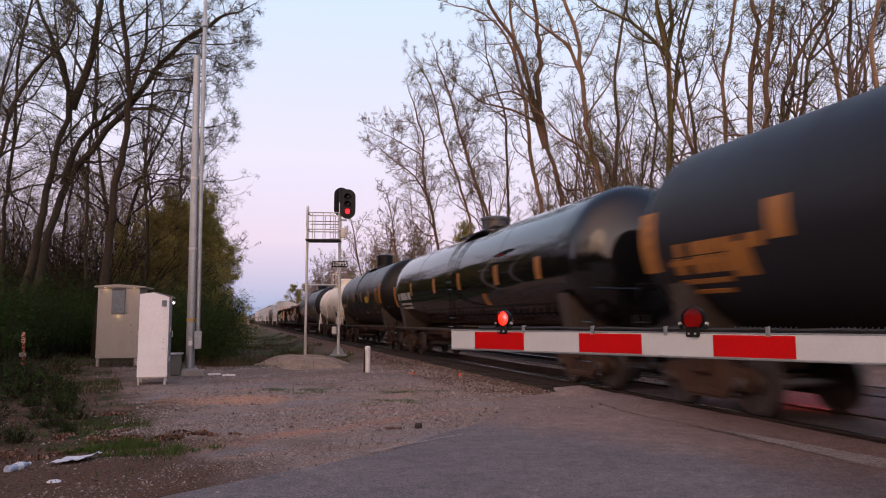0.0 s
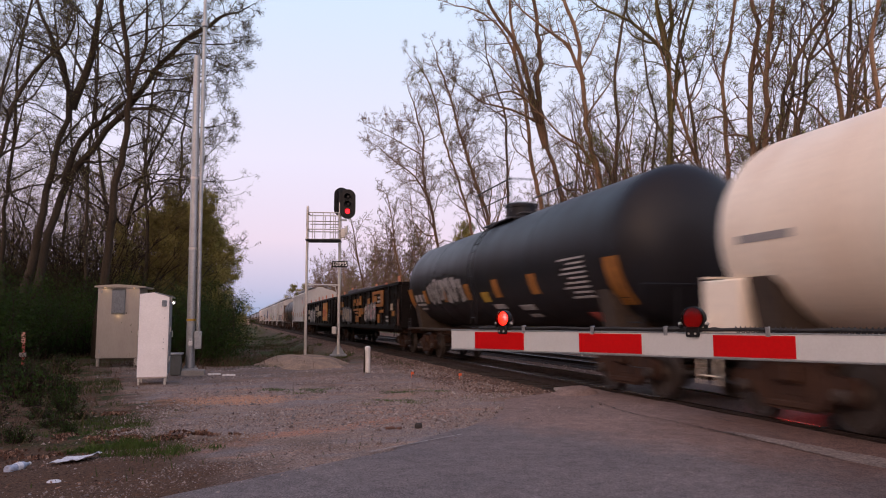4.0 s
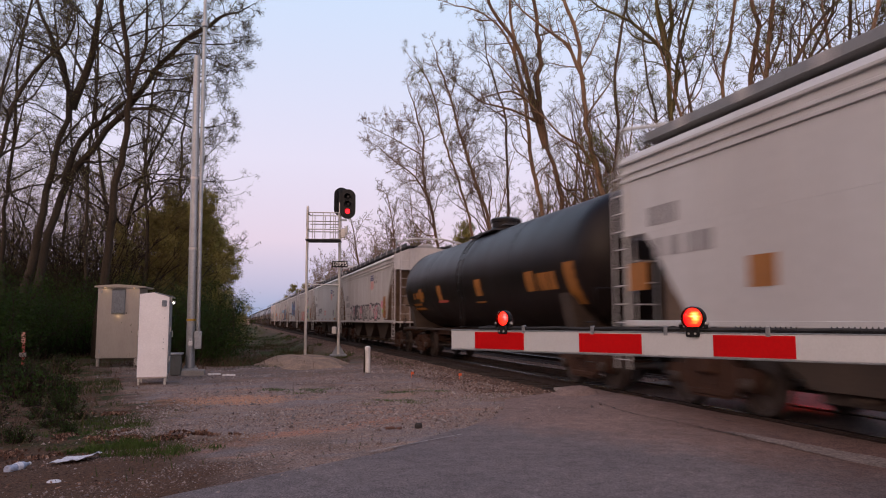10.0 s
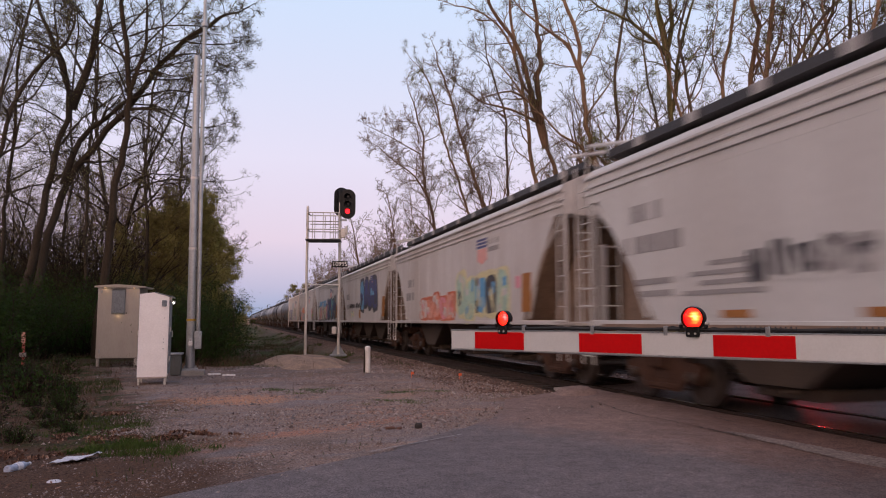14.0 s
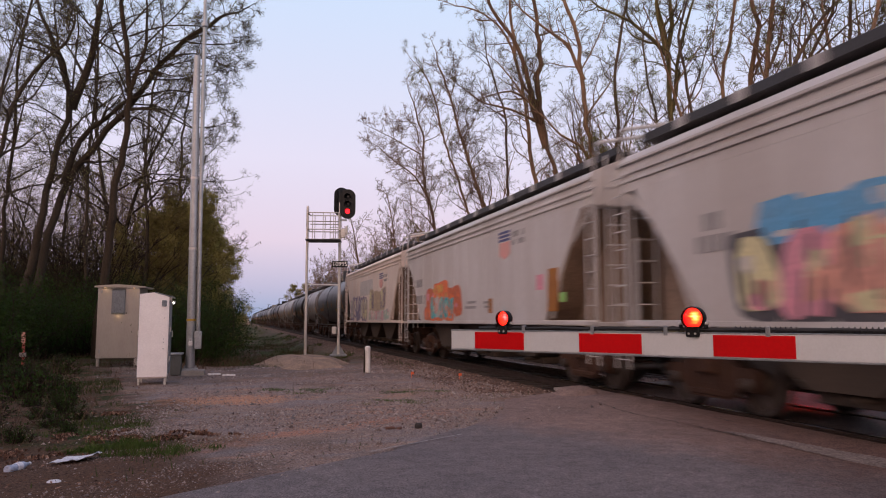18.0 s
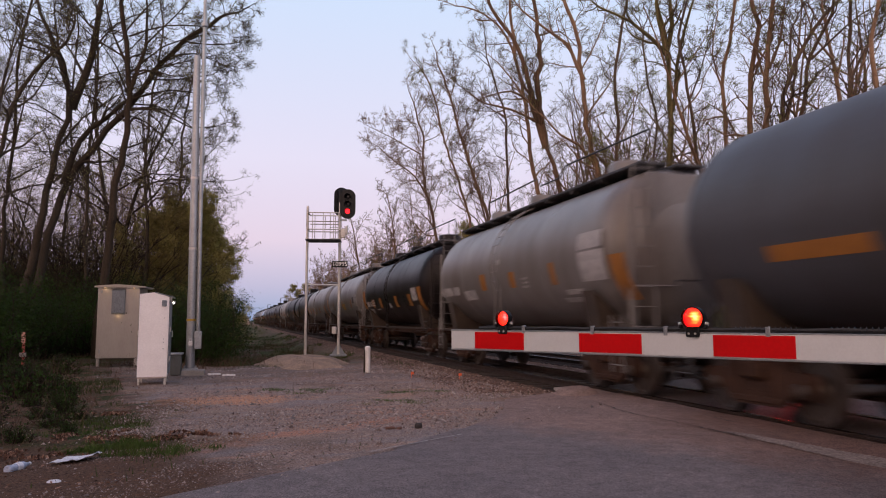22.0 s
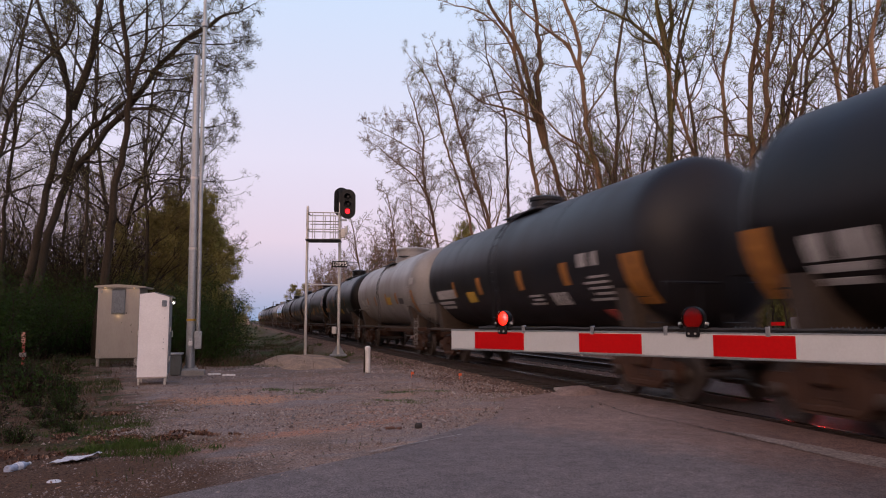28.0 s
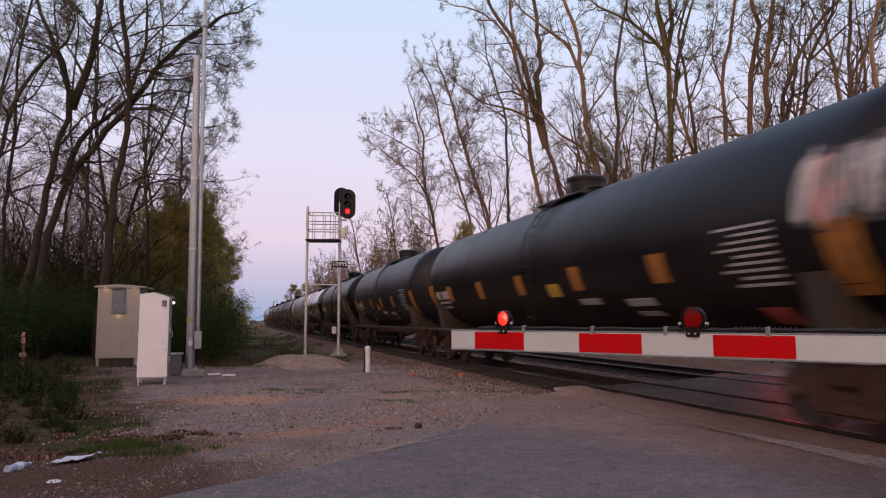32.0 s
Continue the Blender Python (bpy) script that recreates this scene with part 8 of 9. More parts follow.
hero(21.4, 36.5, "warm", 1.0, 7, (0.24, (0.0, -0.3), (-0.81, 6.9), (-1.4, 9.9), (-1.94, 12.9), (-2.21, 16.0), (-2.69, 19.1), (-3.21, 20.6)), (0.11, (-1.59, 10.5), (-2.46, 11.7), (-3.61, 12.3), (-4.39, 13.4)), (0.13, (-2.12, 15.7), (-3.08, 17.9), (-4.35, 18.9), (-5.69, 20.0)), (0.06, (-2.2, 16.4), (-1.15, 18.4), (-0.6, 20.2)), (0.08, (-1.92, 13.6), (-0.72, 15.3), (-0.01, 16.7)))
hero(20.3, 36.8, "dark", 3.1, 8, (0.17, (0.0, -0.3), (0.42, 6.9), (0.77, 10.2), (0.96, 12.6), (0.9, 15.7), (1.39, 19.1), (1.7, 20.6)), (0.07, (0.68, 9.2), (0.11, 10.5), (-0.47, 11.2)), (0.06, (0.95, 12.2), (1.93, 13.9), (2.3, 15.3)))
hero(20.9, 33.5, "dark", 2.1, 9, (0.12, (0.0, -0.3), (0.36, 7.1), (0.59, 9.9), (0.88, 12.2), (0.41, 14.3), (0.25, 16.2)), (0.07, (-0.06, 8.6), (0.16, 10.8), (0.99, 13.0)))
hero(19.6, 29.2, "moss", 0.7, 10, (0.25, (0.0, -0.3), (0.05, 6.4), (0.1, 9.4), (0.15, 12.8), (0.05, 14.8)), (0.16, (0.07, 14.5), (0.41, 15.9), (0.31, 17.9)), (0.12, (0.05, 14.8), (-0.27, 16.2), (-0.36, 17.6)), (0.12, (0.25, 14.2), (-0.44, 15.0), (-1.65, 16.0), (-3.1, 16.8)), (0.12, (0.28, 11.6), (0.51, 13.1), (0.52, 14.0), (1.1, 15.8), (1.51, 17.3)))
hero(20.9, 28.3, "dark", 2.7, 11, (0.13, (0.0, -0.3), (-0.14, 6.6), (-0.25, 9.6), (-0.45, 11.5), (-0.76, 13.4), (-0.92, 15.1), (-0.55, 16.5)), (0.06, (-0.48, 12.0), (0.25, 13.7), (0.57, 15.1)))
hero(20.4, 25.9, "warm", 2.1, 12, (0.15, (0.0, -0.3), (-0.04, 6.5), (-0.06, 9.5), (-0.07, 11.8), (0.36, 13.8), (0.6, 15.9)), (0.07, (-0.07, 10.5), (0.47, 9.7), (0.61, 9.0)), (0.06, (-0.08, 11.5), (-0.46, 13.3), (-0.25, 14.9)))
hero(20.4, 24.3, "warm", 1.0, 13, (0.2, (0.0, -0.3), (-0.01, 6.7), (-0.01, 9.8), (-0.02, 11.7), (0.28, 13.7), (0.15, 15.2)), (0.08, (0.0, 11.7), (0.61, 12.7), (1.27, 13.9)))
hero(20.1, 23.3, "warm", 1.1, 14, (0.2, (0.0, -0.3), (0.13, 6.7), (0.23, 10.0), (0.3, 12.6), (0.59, 14.7)), (0.09, (0.28, 11.6), (0.94, 12.8), (1.18, 14.5)), (0.07, (0.27, 10.9), (-0.01, 12.3), (0.13, 13.8)))
hero(19.3, 22.5, "dark", 1.5, 15, (0.15, (0.0, -0.3), (0.51, 6.5), (0.89, 9.4), (1.3, 11.5), (2.25, 12.9), (3.44, 14.2)), (0.07, (1.25, 11.4), (1.41, 12.9), (1.98, 14.0)))
hero(19.5, 22.0, "dark", 1.3, 16, (0.13, (0.0, -0.3), (0.52, 6.4), (0.92, 9.5), (1.65, 11.7), (2.38, 13.3), (2.65, 14.2)), (0.06, (1.55, 11.5), (3.01, 12.9), (3.93, 13.5)))
hero(21.0, 20.5, "dark", 1.5, 17, (0.13, (0.0, -0.3), (0.23, 6.9), (0.38, 9.4), (0.66, 11.3), (0.6, 13.3)), (0.08, (0.46, 10.1), (1.23, 11.6), (1.9, 12.2)))
hero(21.5, 19.3, "warm", 1.1, 18, (0.16, (0.0, -0.3), (-0.02, 6.7), (-0.03, 9.1), (0.03, 11.4), (0.34, 13.1)))
snag = whole("tree_snag", Geo().tube([(0, 0, 0), (0.05, 0, 4.0), (0.0, 0.05, 6.4), (-0.12, 0, 7.4)], [0.24, 0.2, 0.15, 0.03], 8).tube([(0.05, 0, 4.2), (0.5, 0.1, 5.6), (0.9, 0.1, 6.1)], [0.1, 0.06, 0.02], 6), "bark_dark", "broken dead tree stem without branches", "tree", (21.5, 24.6, -0.1))

# woods behind them, thinner and smaller
BACK = [tree_meshes(("back", i), 300 + i, "bark", "leaf_new", (0.5, 2.2, 1.6, 0.4, 2.4)[i], 0.028, height=(17, 13, 15, 18, 11)[i], r0=(0.18, 0.12, 0.14, 0.17, 0.11)[i], lean=(0.05 * (i - 2), 0.04), clear=(0.35, 0.2, 0.3, 0.4, 0.15)[i], limbs=10, spread=0.6, reach=0.25, twigs=0.7) for i in range(5)]
FAR = [tree_meshes(("far", i), 400 + i, "bark", "leaf_new", (0.2, 1.2, 0.1)[i], 0.05, height=(15, 12, 17)[i], r0=(0.18, 0.14, 0.2)[i], lean=(0.04 * (i - 1), 0.0), clear=(0.2, 0.15, 0.3)[i], limbs=15, spread=0.6, reach=0.28, twigs=1.25, fine=0.020, twig="twig_pale") for i in range(3)]
rb = random.Random(77)
for x, y, m, sc in ((24.5, 47.0, 0, 1.1), (23.5, 57.0, 3, 1.1), (19.5, 74.0, 0, 0.95), (22.5, 70.0, 3, 1.1), (24.2, 36.0, 1, 1.15), (24.5, 28.1, 2, 1.2), (24.0, 22.0, 1, 1.2), (25.0, 25.0, 4, 1.3), (22.6, 20.0, 3, 1.1), (20.0, 84.0, 0, 0.9), (23.2, 41.0, 2, 1.1), (22.0, 51.0, 4, 1.2), (24.4, 31.0, 1, 1.2)):
    plant(BACK[m], x, y, rb.uniform(0, 360), sc, "bare woodland tree with fine twigs", "woods beyond the line")
for k in range(96):
    x = 22.8 + rb.random() ** 1.4 * 22
    y = rb.uniform(14, 46) * (x / 24) + rb.uniform(-4, 20)
    plant(BACK[rb.randrange(5)], x, y, rb.uniform(0, 360), rb.uniform(0.8, 1.15), "bare woodland tree with fine twigs", "woods beyond the line")
for k in range(42):
    x, y = 17.5 + rb.random() ** 1.5 * 22, 62 + k * 4.0 + rb.uniform(-2, 2)
    plant(FAR[rb.randrange(3)], x, y, rb.uniform(0, 360), rb.uniform(0.65, 1.0), "bare woodland tree with fine twigs", "woods beyond the line")

for k in range(40):
    plant(FAR[rb.randrange(3)], 15.7 + rb.random() * 4.2, 70 + k * 2.9, rb.uniform(0, 360), rb.uniform(0.7, 1.0), "bare woodland tree with fine twigs", "woods beyond the line")

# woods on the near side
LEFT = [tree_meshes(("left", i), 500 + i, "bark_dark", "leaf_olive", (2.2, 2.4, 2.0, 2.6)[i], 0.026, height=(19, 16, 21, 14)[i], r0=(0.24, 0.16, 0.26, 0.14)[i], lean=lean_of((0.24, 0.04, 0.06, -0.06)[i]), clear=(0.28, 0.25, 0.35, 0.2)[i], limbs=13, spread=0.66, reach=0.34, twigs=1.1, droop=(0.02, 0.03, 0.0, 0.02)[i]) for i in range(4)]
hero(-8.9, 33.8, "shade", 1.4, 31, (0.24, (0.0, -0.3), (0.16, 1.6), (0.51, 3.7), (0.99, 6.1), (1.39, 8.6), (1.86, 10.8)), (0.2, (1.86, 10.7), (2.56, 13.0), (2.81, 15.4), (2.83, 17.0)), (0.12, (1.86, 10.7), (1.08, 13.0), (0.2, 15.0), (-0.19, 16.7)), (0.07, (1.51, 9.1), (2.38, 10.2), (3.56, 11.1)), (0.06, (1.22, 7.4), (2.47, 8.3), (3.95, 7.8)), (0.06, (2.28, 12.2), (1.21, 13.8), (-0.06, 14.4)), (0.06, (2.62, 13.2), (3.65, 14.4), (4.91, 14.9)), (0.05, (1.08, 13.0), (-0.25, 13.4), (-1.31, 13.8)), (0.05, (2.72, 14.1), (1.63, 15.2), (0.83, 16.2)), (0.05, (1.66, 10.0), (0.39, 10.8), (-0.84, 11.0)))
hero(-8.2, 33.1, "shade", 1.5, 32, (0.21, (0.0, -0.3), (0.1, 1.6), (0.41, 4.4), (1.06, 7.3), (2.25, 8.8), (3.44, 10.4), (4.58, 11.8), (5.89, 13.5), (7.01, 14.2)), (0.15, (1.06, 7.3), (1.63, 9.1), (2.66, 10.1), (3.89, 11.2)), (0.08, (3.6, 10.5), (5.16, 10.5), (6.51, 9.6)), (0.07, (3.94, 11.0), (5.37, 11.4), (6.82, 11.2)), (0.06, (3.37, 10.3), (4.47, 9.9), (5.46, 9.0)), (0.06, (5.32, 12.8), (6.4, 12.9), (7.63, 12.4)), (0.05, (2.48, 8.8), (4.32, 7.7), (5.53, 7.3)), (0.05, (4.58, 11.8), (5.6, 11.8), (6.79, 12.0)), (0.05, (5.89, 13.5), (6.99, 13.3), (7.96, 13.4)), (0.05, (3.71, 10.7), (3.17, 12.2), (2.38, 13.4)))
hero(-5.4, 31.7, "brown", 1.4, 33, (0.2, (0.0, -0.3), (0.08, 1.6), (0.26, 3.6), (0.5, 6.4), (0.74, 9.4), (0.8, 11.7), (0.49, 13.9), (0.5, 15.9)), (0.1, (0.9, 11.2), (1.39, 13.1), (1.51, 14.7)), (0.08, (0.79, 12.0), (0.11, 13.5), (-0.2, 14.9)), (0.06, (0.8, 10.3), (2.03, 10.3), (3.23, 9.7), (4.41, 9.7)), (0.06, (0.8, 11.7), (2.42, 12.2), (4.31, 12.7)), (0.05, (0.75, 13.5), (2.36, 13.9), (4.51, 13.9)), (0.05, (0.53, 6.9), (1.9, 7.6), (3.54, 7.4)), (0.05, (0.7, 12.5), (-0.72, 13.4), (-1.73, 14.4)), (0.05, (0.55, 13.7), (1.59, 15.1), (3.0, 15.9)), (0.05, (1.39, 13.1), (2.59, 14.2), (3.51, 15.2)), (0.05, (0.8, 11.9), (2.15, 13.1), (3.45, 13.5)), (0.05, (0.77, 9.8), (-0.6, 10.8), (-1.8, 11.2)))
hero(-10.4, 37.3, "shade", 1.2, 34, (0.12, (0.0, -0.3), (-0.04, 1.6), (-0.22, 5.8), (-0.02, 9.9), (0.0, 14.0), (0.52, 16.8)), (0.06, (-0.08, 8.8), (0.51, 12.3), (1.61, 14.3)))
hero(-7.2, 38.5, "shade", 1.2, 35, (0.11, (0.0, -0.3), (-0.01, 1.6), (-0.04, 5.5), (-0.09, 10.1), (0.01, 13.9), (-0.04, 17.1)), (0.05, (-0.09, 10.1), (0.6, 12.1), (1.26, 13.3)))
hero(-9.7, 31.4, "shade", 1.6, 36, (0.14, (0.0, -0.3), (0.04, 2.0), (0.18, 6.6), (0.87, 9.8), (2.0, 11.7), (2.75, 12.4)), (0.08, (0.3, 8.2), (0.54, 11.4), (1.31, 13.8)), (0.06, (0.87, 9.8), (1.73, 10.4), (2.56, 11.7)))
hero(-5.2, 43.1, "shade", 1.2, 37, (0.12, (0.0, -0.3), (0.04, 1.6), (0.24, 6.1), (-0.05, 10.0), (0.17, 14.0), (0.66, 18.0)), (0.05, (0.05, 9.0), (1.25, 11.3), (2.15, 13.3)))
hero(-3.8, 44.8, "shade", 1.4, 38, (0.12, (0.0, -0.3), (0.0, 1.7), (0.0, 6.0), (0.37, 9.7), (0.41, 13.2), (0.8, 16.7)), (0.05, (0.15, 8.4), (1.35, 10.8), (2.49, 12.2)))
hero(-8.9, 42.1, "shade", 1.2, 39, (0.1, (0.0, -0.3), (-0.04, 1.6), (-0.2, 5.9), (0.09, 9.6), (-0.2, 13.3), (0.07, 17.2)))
for m, x, y, rz, sc in ((3, -6.4, 44.0, 120, 1.25), (3, -12.5, 41.0, 60, 1.25), (3, -8.0, 48.0, 20, 1.4), (1, -17.0, 48.0, 80, 1.2), (3, -5.2, 50.0, 10, 1.2)):
    plant(LEFT[m], x, y, rz, sc, "dark-barked tree with small olive spring leaves", "near woods")
for k in range(12):
    x, y = rb.uniform(-30, -9), rb.uniform(50, 78)
    if x < -0.42 * y + 3:
        x = -0.42 * y + rb.uniform(2, 8)
    plant(BACK[rb.randrange(5)], x, y, rb.uniform(0, 360), rb.uniform(0.8, 1.15), "woodland tree with fine twigs", "near woods")
for k in range(14):
    x, y = -8.5 - rb.random() ** 2 * 16, 52 + k * 11.0
    plant(FAR[rb.randrange(3)], x, y, rb.uniform(0, 360), rb.uniform(0.6, 0.85), "woodland tree with fine twigs", "near woods")

for k in range(7):
    plant(LEFT[(3, 1)[k % 2]], -8.0 - k * 1.6, 46 + (k * 5 % 7) * 2.4, rb.uniform(0, 360), rb.uniform(0.62, 0.9), "dark-barked tree with small olive spring leaves", "near woods")
LEAFY = [tree_meshes(("leafy", i), 600 + i, "bark_moss", ("leaf_spring", "leaf_olive")[i], (15.0, 13.0)[i], 0.042, 0.12, height=(8.6, 8.0)[i], r0=0.10, lean=(0.02, 0.0), clear=0.06, limbs=30, spread=0.75, reach=0.22, twigs=0.9) for i in range(2)]
# a bushy thicket that closes the woods towards the line, and more of it deeper in
for x, y, m, sc in ((-1.1, 47.0, 0, 0.95), (-0.5, 42.5, 0, 0.86), (-1.6, 42.0, 0, 1.02), (-2.6, 44.0, 1, 1.1), (-3.4, 40.5, 1, 0.95), (-2.4, 52.0, 0, 1.15), (-4.6, 44.0, 1, 1.0), (-5.3, 41.5, 1, 0.78), (-4.6, 49.0, 0, 0.95)):
    plant(LEAFY[m], x, y, rb.uniform(0, 360), sc, "small bushy tree in olive spring leaf", "near woods")
for k in range(9):
    plant(LEAFY[k % 2], -4.0 - rb.random() * 1.8, 50 + 4.2 * k, rb.uniform(0, 360), rb.uniform(0.9, 1.15), "small bushy tree in olive spring leaf", "near woods")
for x, y, sc in ((16.8, 215.0, 1.4), (18.2, 222.0, 1.5), (21.6, 66.0, 1.0), (21.0, 63.0, 1.2)):
    plant(LEAFY[0], x, y, rb.uniform(0, 360), sc, "small bushy tree in olive spring leaf", "woods beyond the line")
for k in range(30):
    plant(LEFT[rb.randrange(4)], -7.5 - rb.random() ** 1.3 * 10, 54 + k * 4.5 + rb.uniform(-1, 1), rb.uniform(0, 360), rb.uniform(0.8, 1.1), "dark-barked tree with small olive spring leaves", "near woods")
# the same woods go on beside and behind the camera, out of its view
for k in range(32):
    x, y = rb.uniform(-38, -13), rb.uniform(-36, 24)
    if x < -0.3 * y - 6:
        plant(LEFT[rb.randrange(4)], x, y, rb.uniform(0, 360), rb.uniform(0.85, 1.1), "dark-barked tree with small olive spring leaves", "near woods")


def bush_meshes(key, seed, leaf, n, size, w, h, stems=26):
    """A shrub: many arching stems, and leaves gathered in uneven clumps along them."""
    def make():
        rg = np.random.default_rng(seed)
        r = random.Random(seed)
        seg, tips = [], []
        for s in range(stems):
            p = Vector((r.gauss(0, w * 0.16), r.gauss(0, w * 0.16), -0.1))
            d = Vector((r.gauss(0, 0.45), r.gauss(0, 0.45), 1)).normalized()
            ln = h * r.uniform(0.55, 1.1)
            rad = 0.012 + 0.012 * r.random() + 0.004 * h
            for k in range(6):
                q = p + d * ln / 6
                seg.append((*p, *q, rad * (1 - k / 7), rad * (1 - (k + 1) / 7)))
                if k > 0:
                    for _ in range(3):
                        e = (d + Vector((r.gauss(0, 0.8), r.gauss(0, 0.8), r.gauss(0.1, 0.5)))).normalized() * r.uniform(0.2, 0.42) * w * 0.4
                        seg.append((*q, *(q + e), rad * 0.3, 0.004))
                        tips += [q + e * f for f in (0.4, 0.7, 1.0)]
                p = q
                d = (d + Vector((r.gauss(0, 0.16), r.gauss(0, 0.16), -0.05))).normalized()
        v, f = tubes(seg, 3)
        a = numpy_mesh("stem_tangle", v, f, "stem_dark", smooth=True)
        tips = np.array([tuple(t) for t in tips])
        at = tips[rg.integers(0, len(tips), n)] + rg.standard_normal((n, 3)) * (0.10 * w * 0.5 + 0.04)
        v, f = leaf_cards(at, size, rg)
        return a, numpy_mesh("foliage", v, f, leaf)
    return shared(("bush", key), make)


def shrub(meshes, x, y, rz, scale, label, name="shrub"):
    t = thing(name, label, "shrub", group="shrubs")
    for nm, me in zip(("stem_tangle", "foliage"), meshes):
        part(nm, me, None, t)
    t.matrix_world = pose(x, y, ground_z(x, y) - 0.05, 0, 0, rz) @ Matrix.Scale(scale, 4)


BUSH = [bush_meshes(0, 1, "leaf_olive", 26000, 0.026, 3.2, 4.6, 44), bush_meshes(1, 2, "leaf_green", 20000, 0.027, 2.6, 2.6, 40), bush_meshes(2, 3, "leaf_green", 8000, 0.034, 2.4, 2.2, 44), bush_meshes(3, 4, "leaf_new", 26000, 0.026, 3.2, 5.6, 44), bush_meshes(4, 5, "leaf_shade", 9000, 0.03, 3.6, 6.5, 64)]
for k in range(14):
    m = (1, 2, 1, 1, 1)[k % 5]
    shrub(BUSH[m], -5.2 - rb.random() * 3.4, 28.5 + k * 2.5, rb.uniform(0, 360), rb.uniform(1.0, 1.4), "low green shrub in leaf")
for k in range(10):
    m = (1, 2, 1, 2, 1)[k % 5]
    shrub(BUSH[m], -8.2 - k * 0.75, 26.6 + (k * 5) % 7 * 1.3, rb.uniform(0, 360), rb.uniform(1.0, 1.35), "low green shrub in leaf")
# thicket deep in the woods, its shade carried by the darker leaf colour
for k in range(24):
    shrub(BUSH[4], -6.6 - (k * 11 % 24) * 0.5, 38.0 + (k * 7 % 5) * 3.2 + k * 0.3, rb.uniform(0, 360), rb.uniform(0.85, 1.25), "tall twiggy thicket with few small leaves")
for k in range(11):
    m = (1, 1, 0)[k % 3]
    shrub(BUSH[m], -1.2 - (k * 7 % 5) * 0.45, 27.5 + k * 1.9, rb.uniform(0, 360), 0.62 if m == 0 else rb.uniform(0.9, 1.3), "low green shrub in leaf")
for k in range(26):
    shrub(BUSH[(0, 3)[k % 2]], -6.0 - rb.random() * 3.5, 66 + k * 6, rb.uniform(0, 360), rb.uniform(1.1, 1.7), "olive shrub along the railway")
for k in range(34):
    shrub(BUSH[(0, 3)[k % 2]], rb.uniform(-26, -12), -36 + k * 1.7, rb.uniform(0, 360), rb.uniform(1.1, 1.6), "dense olive shrub with new leaves")
for k in range(40):
    shrub(BUSH[(0, 2, 3)[k % 3]], 18.5 + rb.random() * 9, 15 + k * 2.6, rb.uniform(0, 360), rb.uniform(0.7, 1.25), "thin shrub under the trees beyond the line")
BRAMBLE = [bush_meshes(9, 7, "leaf_green", 1500, 0.026, 0.9, 0.72, 30), bush_meshes(10, 8, "leaf_green", 900, 0.024, 0.9, 0.7, 34), bush_meshes(11, 9, "leaf_green", 700, 0.03, 0.9, 0.62, 40)]
for x, y, sc in ((-3.6, 11.8, 0.2), (-3.1, 10.9, 0.16), (-4.2, 12.2, 0.22), (-2.9, 12.6, 0.17), (-4.9, 13.2, 0.28), (-3.4, 14.3, 0.2), (-5.4, 14.8, 0.3), (-6.2, 16.4, 0.38), (-5.2, 16.5, 0.36), (-4.3, 14.2, 0.34), (-6.0, 18.8, 0.5), (-4.6, 17.8, 0.38), (-3.9, 12.9, 0.3), (-2.5, 11.6, 0.17), (-2.7, 13.2, 0.2), (-3.1, 15.2, 0.24), (-3.8, 17.0, 0.3), (-2.6, 10.2, 0.16), (-3.0, 10.1, 0.22), (-4.6, 19.5, 0.34), (-3.4, 16.3, 0.24), (-4.9, 23.0, 0.36), (-2.3, 12.3, 0.14), (-2.2, 10.9, 0.12), (-2.9, 14.2, 0.2), (-7.2, 20.5, 0.42), (-5.6, 21.5, 0.4), (-8.2, 23, 0.6), (-4.0, 15.9, 0.42), (-6.8, 23.8, 0.7)):
    shrub(BRAMBLE[rb.randrange(3)], x, y, rb.uniform(0, 360), sc * 2.7, "low tangled bramble with brown stems")
# the far end of the line
for k in range(10):
    plant(FAR[rb.randrange(3)], rb.uniform(14, 60), rb.uniform(260, 420), rb.uniform(0, 360), rb.uniform(0.9, 1.4), "far woodland tree with fine bare twigs", "far woods")


# ---------- low growth and litter on the verge ----------
def blades(places, hgt, width, rg, lean=0.35):
    n = len(places)
    a = rg.uniform(0, math.tau, n)
    h = hgt * rg.uniform(0.5, 1.3, n)
    off = np.column_stack([rg.normal(0, lean, n) * h, rg.normal(0, lean, n) * h, h])
    side = np.column_stack([np.cos(a), np.sin(a), np.zeros(n)]) * width
    p = np.asarray(places)
    v = np.stack([p - side, p + side, p + off * 0.6 + side * 0.6 - np.array([0, 0, 0.0]), p + off], 1).reshape(-1, 3)
    return v, np.arange(4 * n).reshape(-1, 4)


rg = np.random.default_rng(9)


def scatter(n, x0, x1, y0, y1, keep, lift=0.0):
    out = []
    for x, y in np.column_stack([rg.uniform(x0, x1, n), rg.uniform(y0, y1, n)]):
        if off_road(x, y) > 0.25 and rg.random() < keep(x, y):
            out.append((x, y, ground_z(x, y) + lift))
    return np.array(out)


green = scatter(90000, -9, 6, 7, 34, lambda x, y: smooth01(noise.noise((x * 0.55, y * 0.55, 9)) * 3.2 - 0.2) * (1.0 if x < -0.7 - (y - 9) * 0.2 else (0.02 if y < 24 else 0.5)))
v, f = blades(green, 0.09, 0.006, rg)
tagged(whole("grass", numpy_mesh("grass", v, f, "grass_blade"), None, "short ragged green grass"), kind="stuff")
ditch = scatter(26000, -1.5, 5.2, 27, 90, lambda x, y: 0.9 * smooth01(noise.noise((x * 0.5, y * 0.25, 14)) * 2.5 + 0.25))
v, f = blades(ditch, 0.16, 0.012, rg)
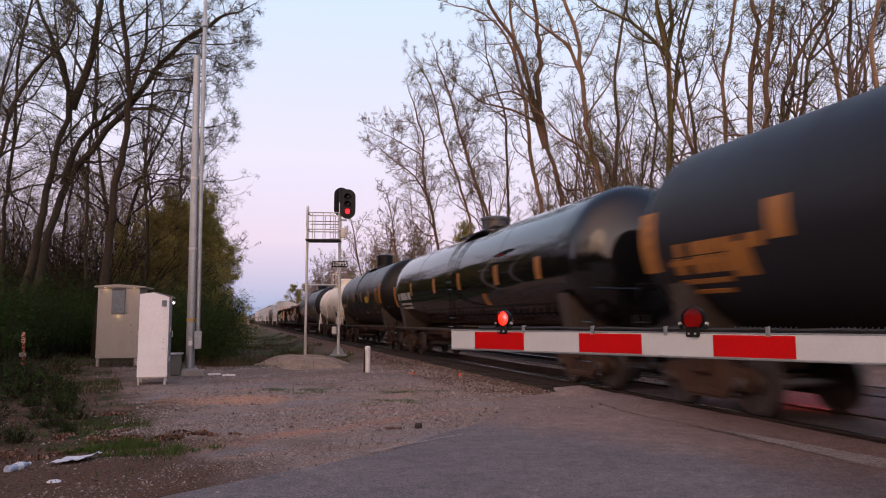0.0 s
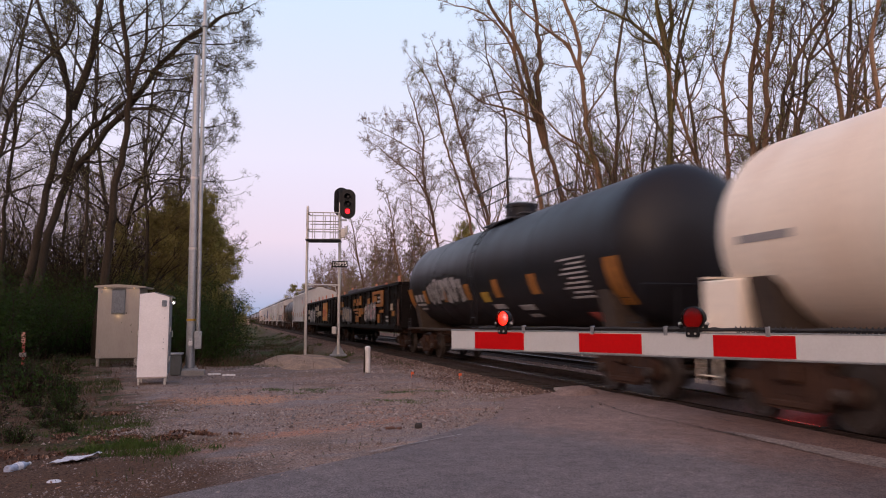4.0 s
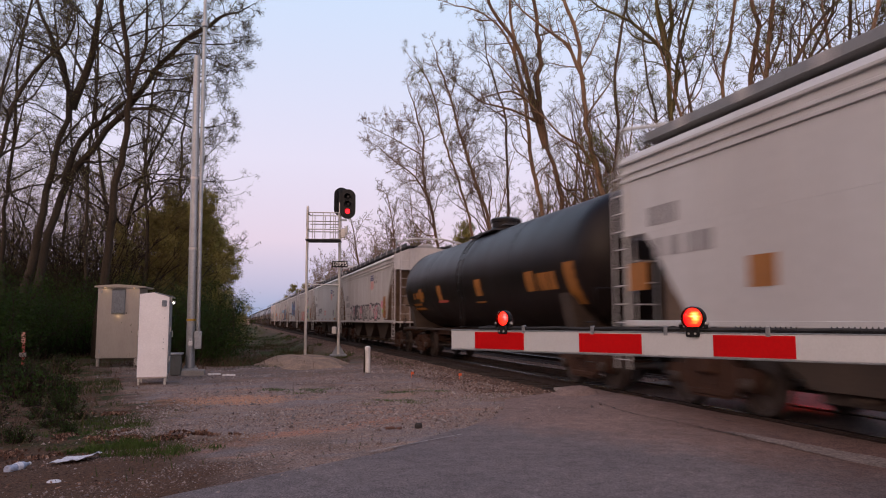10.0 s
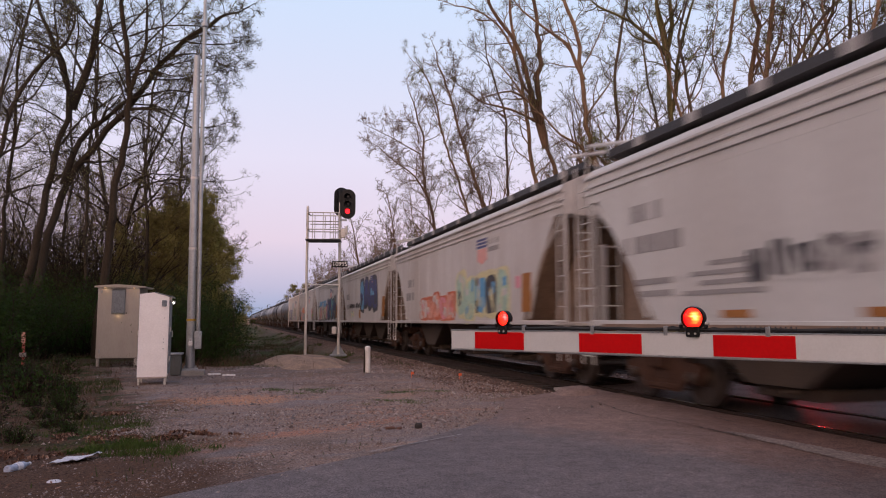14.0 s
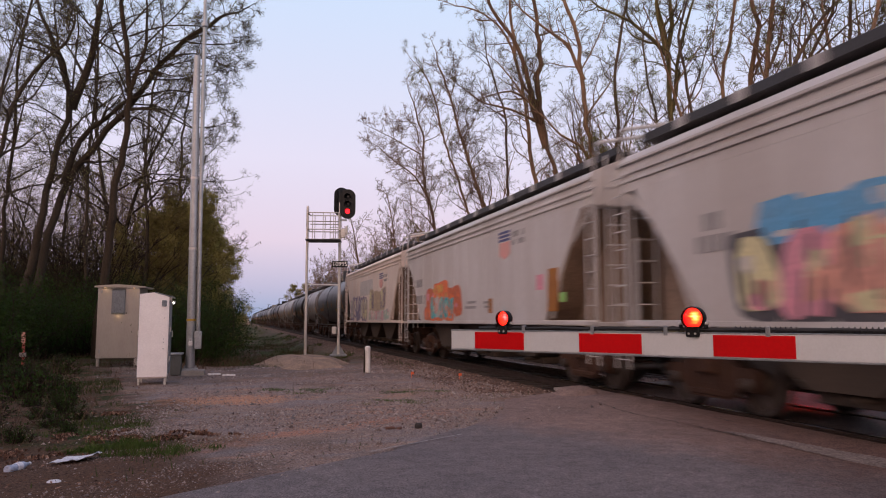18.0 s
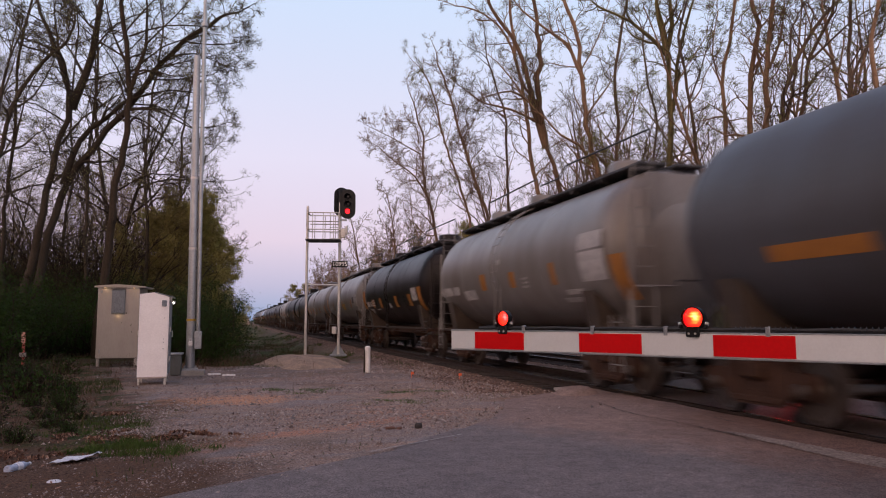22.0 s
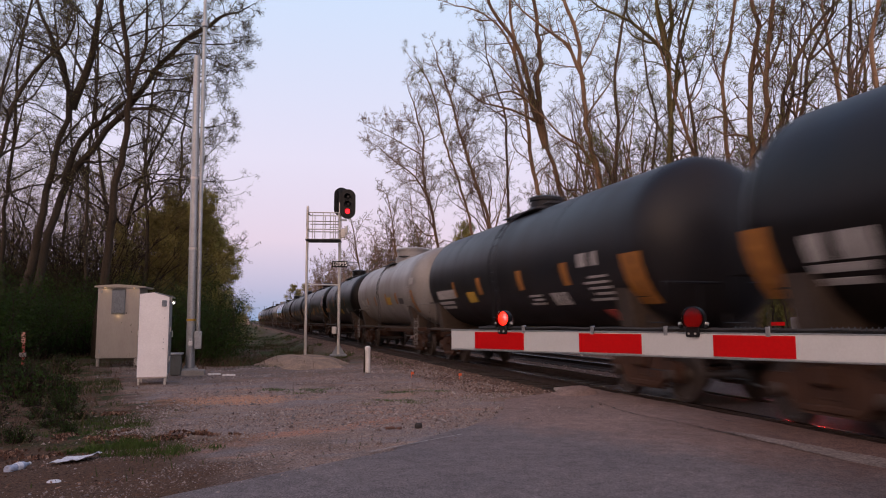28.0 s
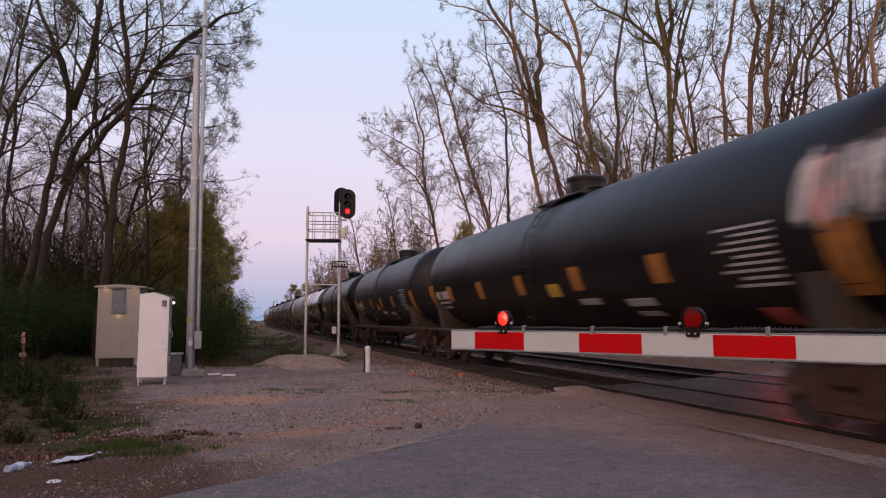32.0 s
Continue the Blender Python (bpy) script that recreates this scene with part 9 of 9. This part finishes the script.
tagged(whole("grass", numpy_mesh("grass", v, f, "grass_blade"), None, "rough grass along the line"), kind="stuff")
weeds = scatter(9000, -2.0, 4.2, 23, 60, lambda x, y: 0.8 * smooth01(noise.noise((x * 0.6, y * 0.3, 24)) * 2.5 + 0.3) * (1.0 if y > 27 or x < 0.3 else 0.1))
v, f = blades(weeds, 0.4, 0.008, rg, 0.4)
tagged(whole("dead_stalks", numpy_mesh("dead_stalks", v, f, "dry_stalk"), None, "dead brown weeds in the ditch"), kind="stuff")
patch = scatter(30000, -2.6, 0.3, 8.2, 10.0, lambda x, y: max(0.75 * smooth01(1.0 - ((x + 1.4) / 0.6) ** 2 - ((y - 9.4) / 0.4) ** 2 + 1.6 * noise.noise((x * 3, y * 3, 1))), 0.4 * smooth01(0.9 - ((x + 0.8) / 0.75) ** 2 - ((y - 8.72) / 0.3) ** 2 + 1.8 * noise.noise((x * 4, y * 4, 5)))))
v, f = blades(patch, 0.07, 0.004, rg, 0.6)
tagged(whole("grass", numpy_mesh("grass", v, f, "grass_fresh"), None, "dense tuft of fresh green grass"), kind="stuff")
tufts = np.concatenate([scatter(9000, x0 - 1.2, x0 + 1.2, y0 - 1.0, y0 + 1.0, lambda x, y: 0.6 * smooth01(0.7 - ((x - x0) / 1.0) ** 2 - ((y - y0) / 0.7) ** 2 + 1.2 * noise.noise((x * 2, y * 2, 11)))) for x0, y0 in ((1.3, 15.9), (2.9, 13.3), (3.6, 15.0), (-1.7, 11.6), (-1.9, 10.9))])
v, f = blades(tufts, 0.028, 0.006, rg, 0.8)
tagged(whole("grass", numpy_mesh("grass", v, f, "grass_fresh"), None, "thin low grass in the gravel"), kind="stuff")
heap = np.concatenate([scatter(3200, x0 - 1.1, x0 + 1.1, y0 - 0.7, y0 + 0.7, lambda x, y: 0.8 * smooth01(0.62 - ((x - x0) / 0.65) ** 2 - ((y - y0) / 0.4) ** 2 + 1.7 * noise.noise((x * 3.5, y * 3.5, 6))), 0.012) for x0, y0 in ((-1.0, 9.75), (-2.2, 8.95), (-2.6, 8.4), (-1.9, 10.6), (-0.6, 10.0), (-1.5, 10.0), (-0.3, 9.7), (-2.6, 9.3), (-2.0, 13.0))])
heap[:, 2] += rg.uniform(0, 0.008, len(heap))
v, f = leaf_cards(heap, 0.028, rg)
tagged(whole("leaf_litter", numpy_mesh("leaf_litter", v, f, "leaf_mix"), None, "drifts of curled brown fallen leaves"), kind="stuff")
dry = scatter(30000, -9, -0.5, 9, 30, lambda x, y: 0.45 * smooth01((-x - 1.6 - (y - 9) * 0.06) / 1.2) * (0.05 + smooth01(noise.noise((x * 0.9, y * 0.9, 19)) * 2)))
v, f = blades(dry, 0.42, 0.005, rg, 0.45)
tagged(whole("dead_stalks", numpy_mesh("dead_stalks", v, f, "dry_stalk"), None, "dead brown weed stalks"), kind="stuff")
fallen = scatter(11000, -8, 0.6, 7.0, 24, lambda x, y: smooth01((-x + 0.2 - (y - 8) * 0.02) / 1.5) * (0.15 + smooth01(noise.noise((x * 0.8, y * 0.8, 29)) * 2.5)), 0.012)
v, f = leaf_cards(fallen, 0.022, rg)
v[:, 2] = np.repeat(fallen[:, 2], 4) + (v[:, 2] - np.repeat(fallen[:, 2], 4)) * 0.4
tagged(whole("leaf_litter", numpy_mesh("leaf_litter", v, f, "leaf_mix"), None, "fallen brown leaves"), kind="stuff")
# ---------- everything that moves ----------
ON_EVERY, ON_FOR, ON_FROM = 1.345, 0.67, 0.29


def motions():
    for car, y in CARS:
        walk(car, [(t, pose(TRACK, y - SPEED * t, 0)) for t in (0.0, 8.0, 16.0, 24.0, 32.0)])
    # wheels turn while they are near enough to be told
    for w, yy, k, by in SPINNING:
        y0 = CARS[k][1] + by + yy
        a, b = max(0.0, (y0 - 40.0) / SPEED), min(32.0, (y0 + 1.0) / SPEED)
        if b - a < 0.3:
            continue
        rest = pose(0, yy, WHEEL_R)
        rows = [(0.0, rest)] if a > 0.05 else []
        for i in range(frame(a) - 1, frame(b)):
            t = i / FPS
            rows.append((t, pose(0, yy, WHEEL_R, math.degrees(SPEED * (t - a) / WHEEL_R) % 360)))
        if rows[-1][0] < 31.95:
            rows.append((32.0, rows[-1][1]))
        walk(w, rows)
    # the tip lamp burns steadily; the others flash as their lit plate turns over
    for n, (lamp, x, zc, r) in enumerate(LAMPS):
        bulb = light_plate(lamp, x, zc, r, "lamp_tip_on" if n == 0 else "lamp_red_on")
        if n == 0:
            continue
        shift = 0 if n == 1 else ON_EVERY / 2
        rows, t = [], 0.0
        flips = []
        k = -1
        while ON_FROM + shift + k * ON_EVERY < 32.2:
            flips += [(ON_FROM + shift + k * ON_EVERY, 0.0), (ON_FROM + shift + k * ON_EVERY + ON_FOR, 178.0)]
            k += 1
        state = 178.0
        for at, ang in flips:
            if at <= 0:
                state = ang
        rows.append((0.0, pose(x, 0, zc, state)))
        for at, ang in flips:
            if 0.04 < at < 31.96:
                rows += [((frame(at) - 2) / FPS, pose(x, 0, zc, state)), ((frame(at) - 1) / FPS, pose(x, 0, zc, 89.0)), (frame(at) / FPS, pose(x, 0, zc, ang))]
                state = ang
        rows.append((32.0, pose(x, 0, zc, state)))
        walk(bulb, rows)


motions()
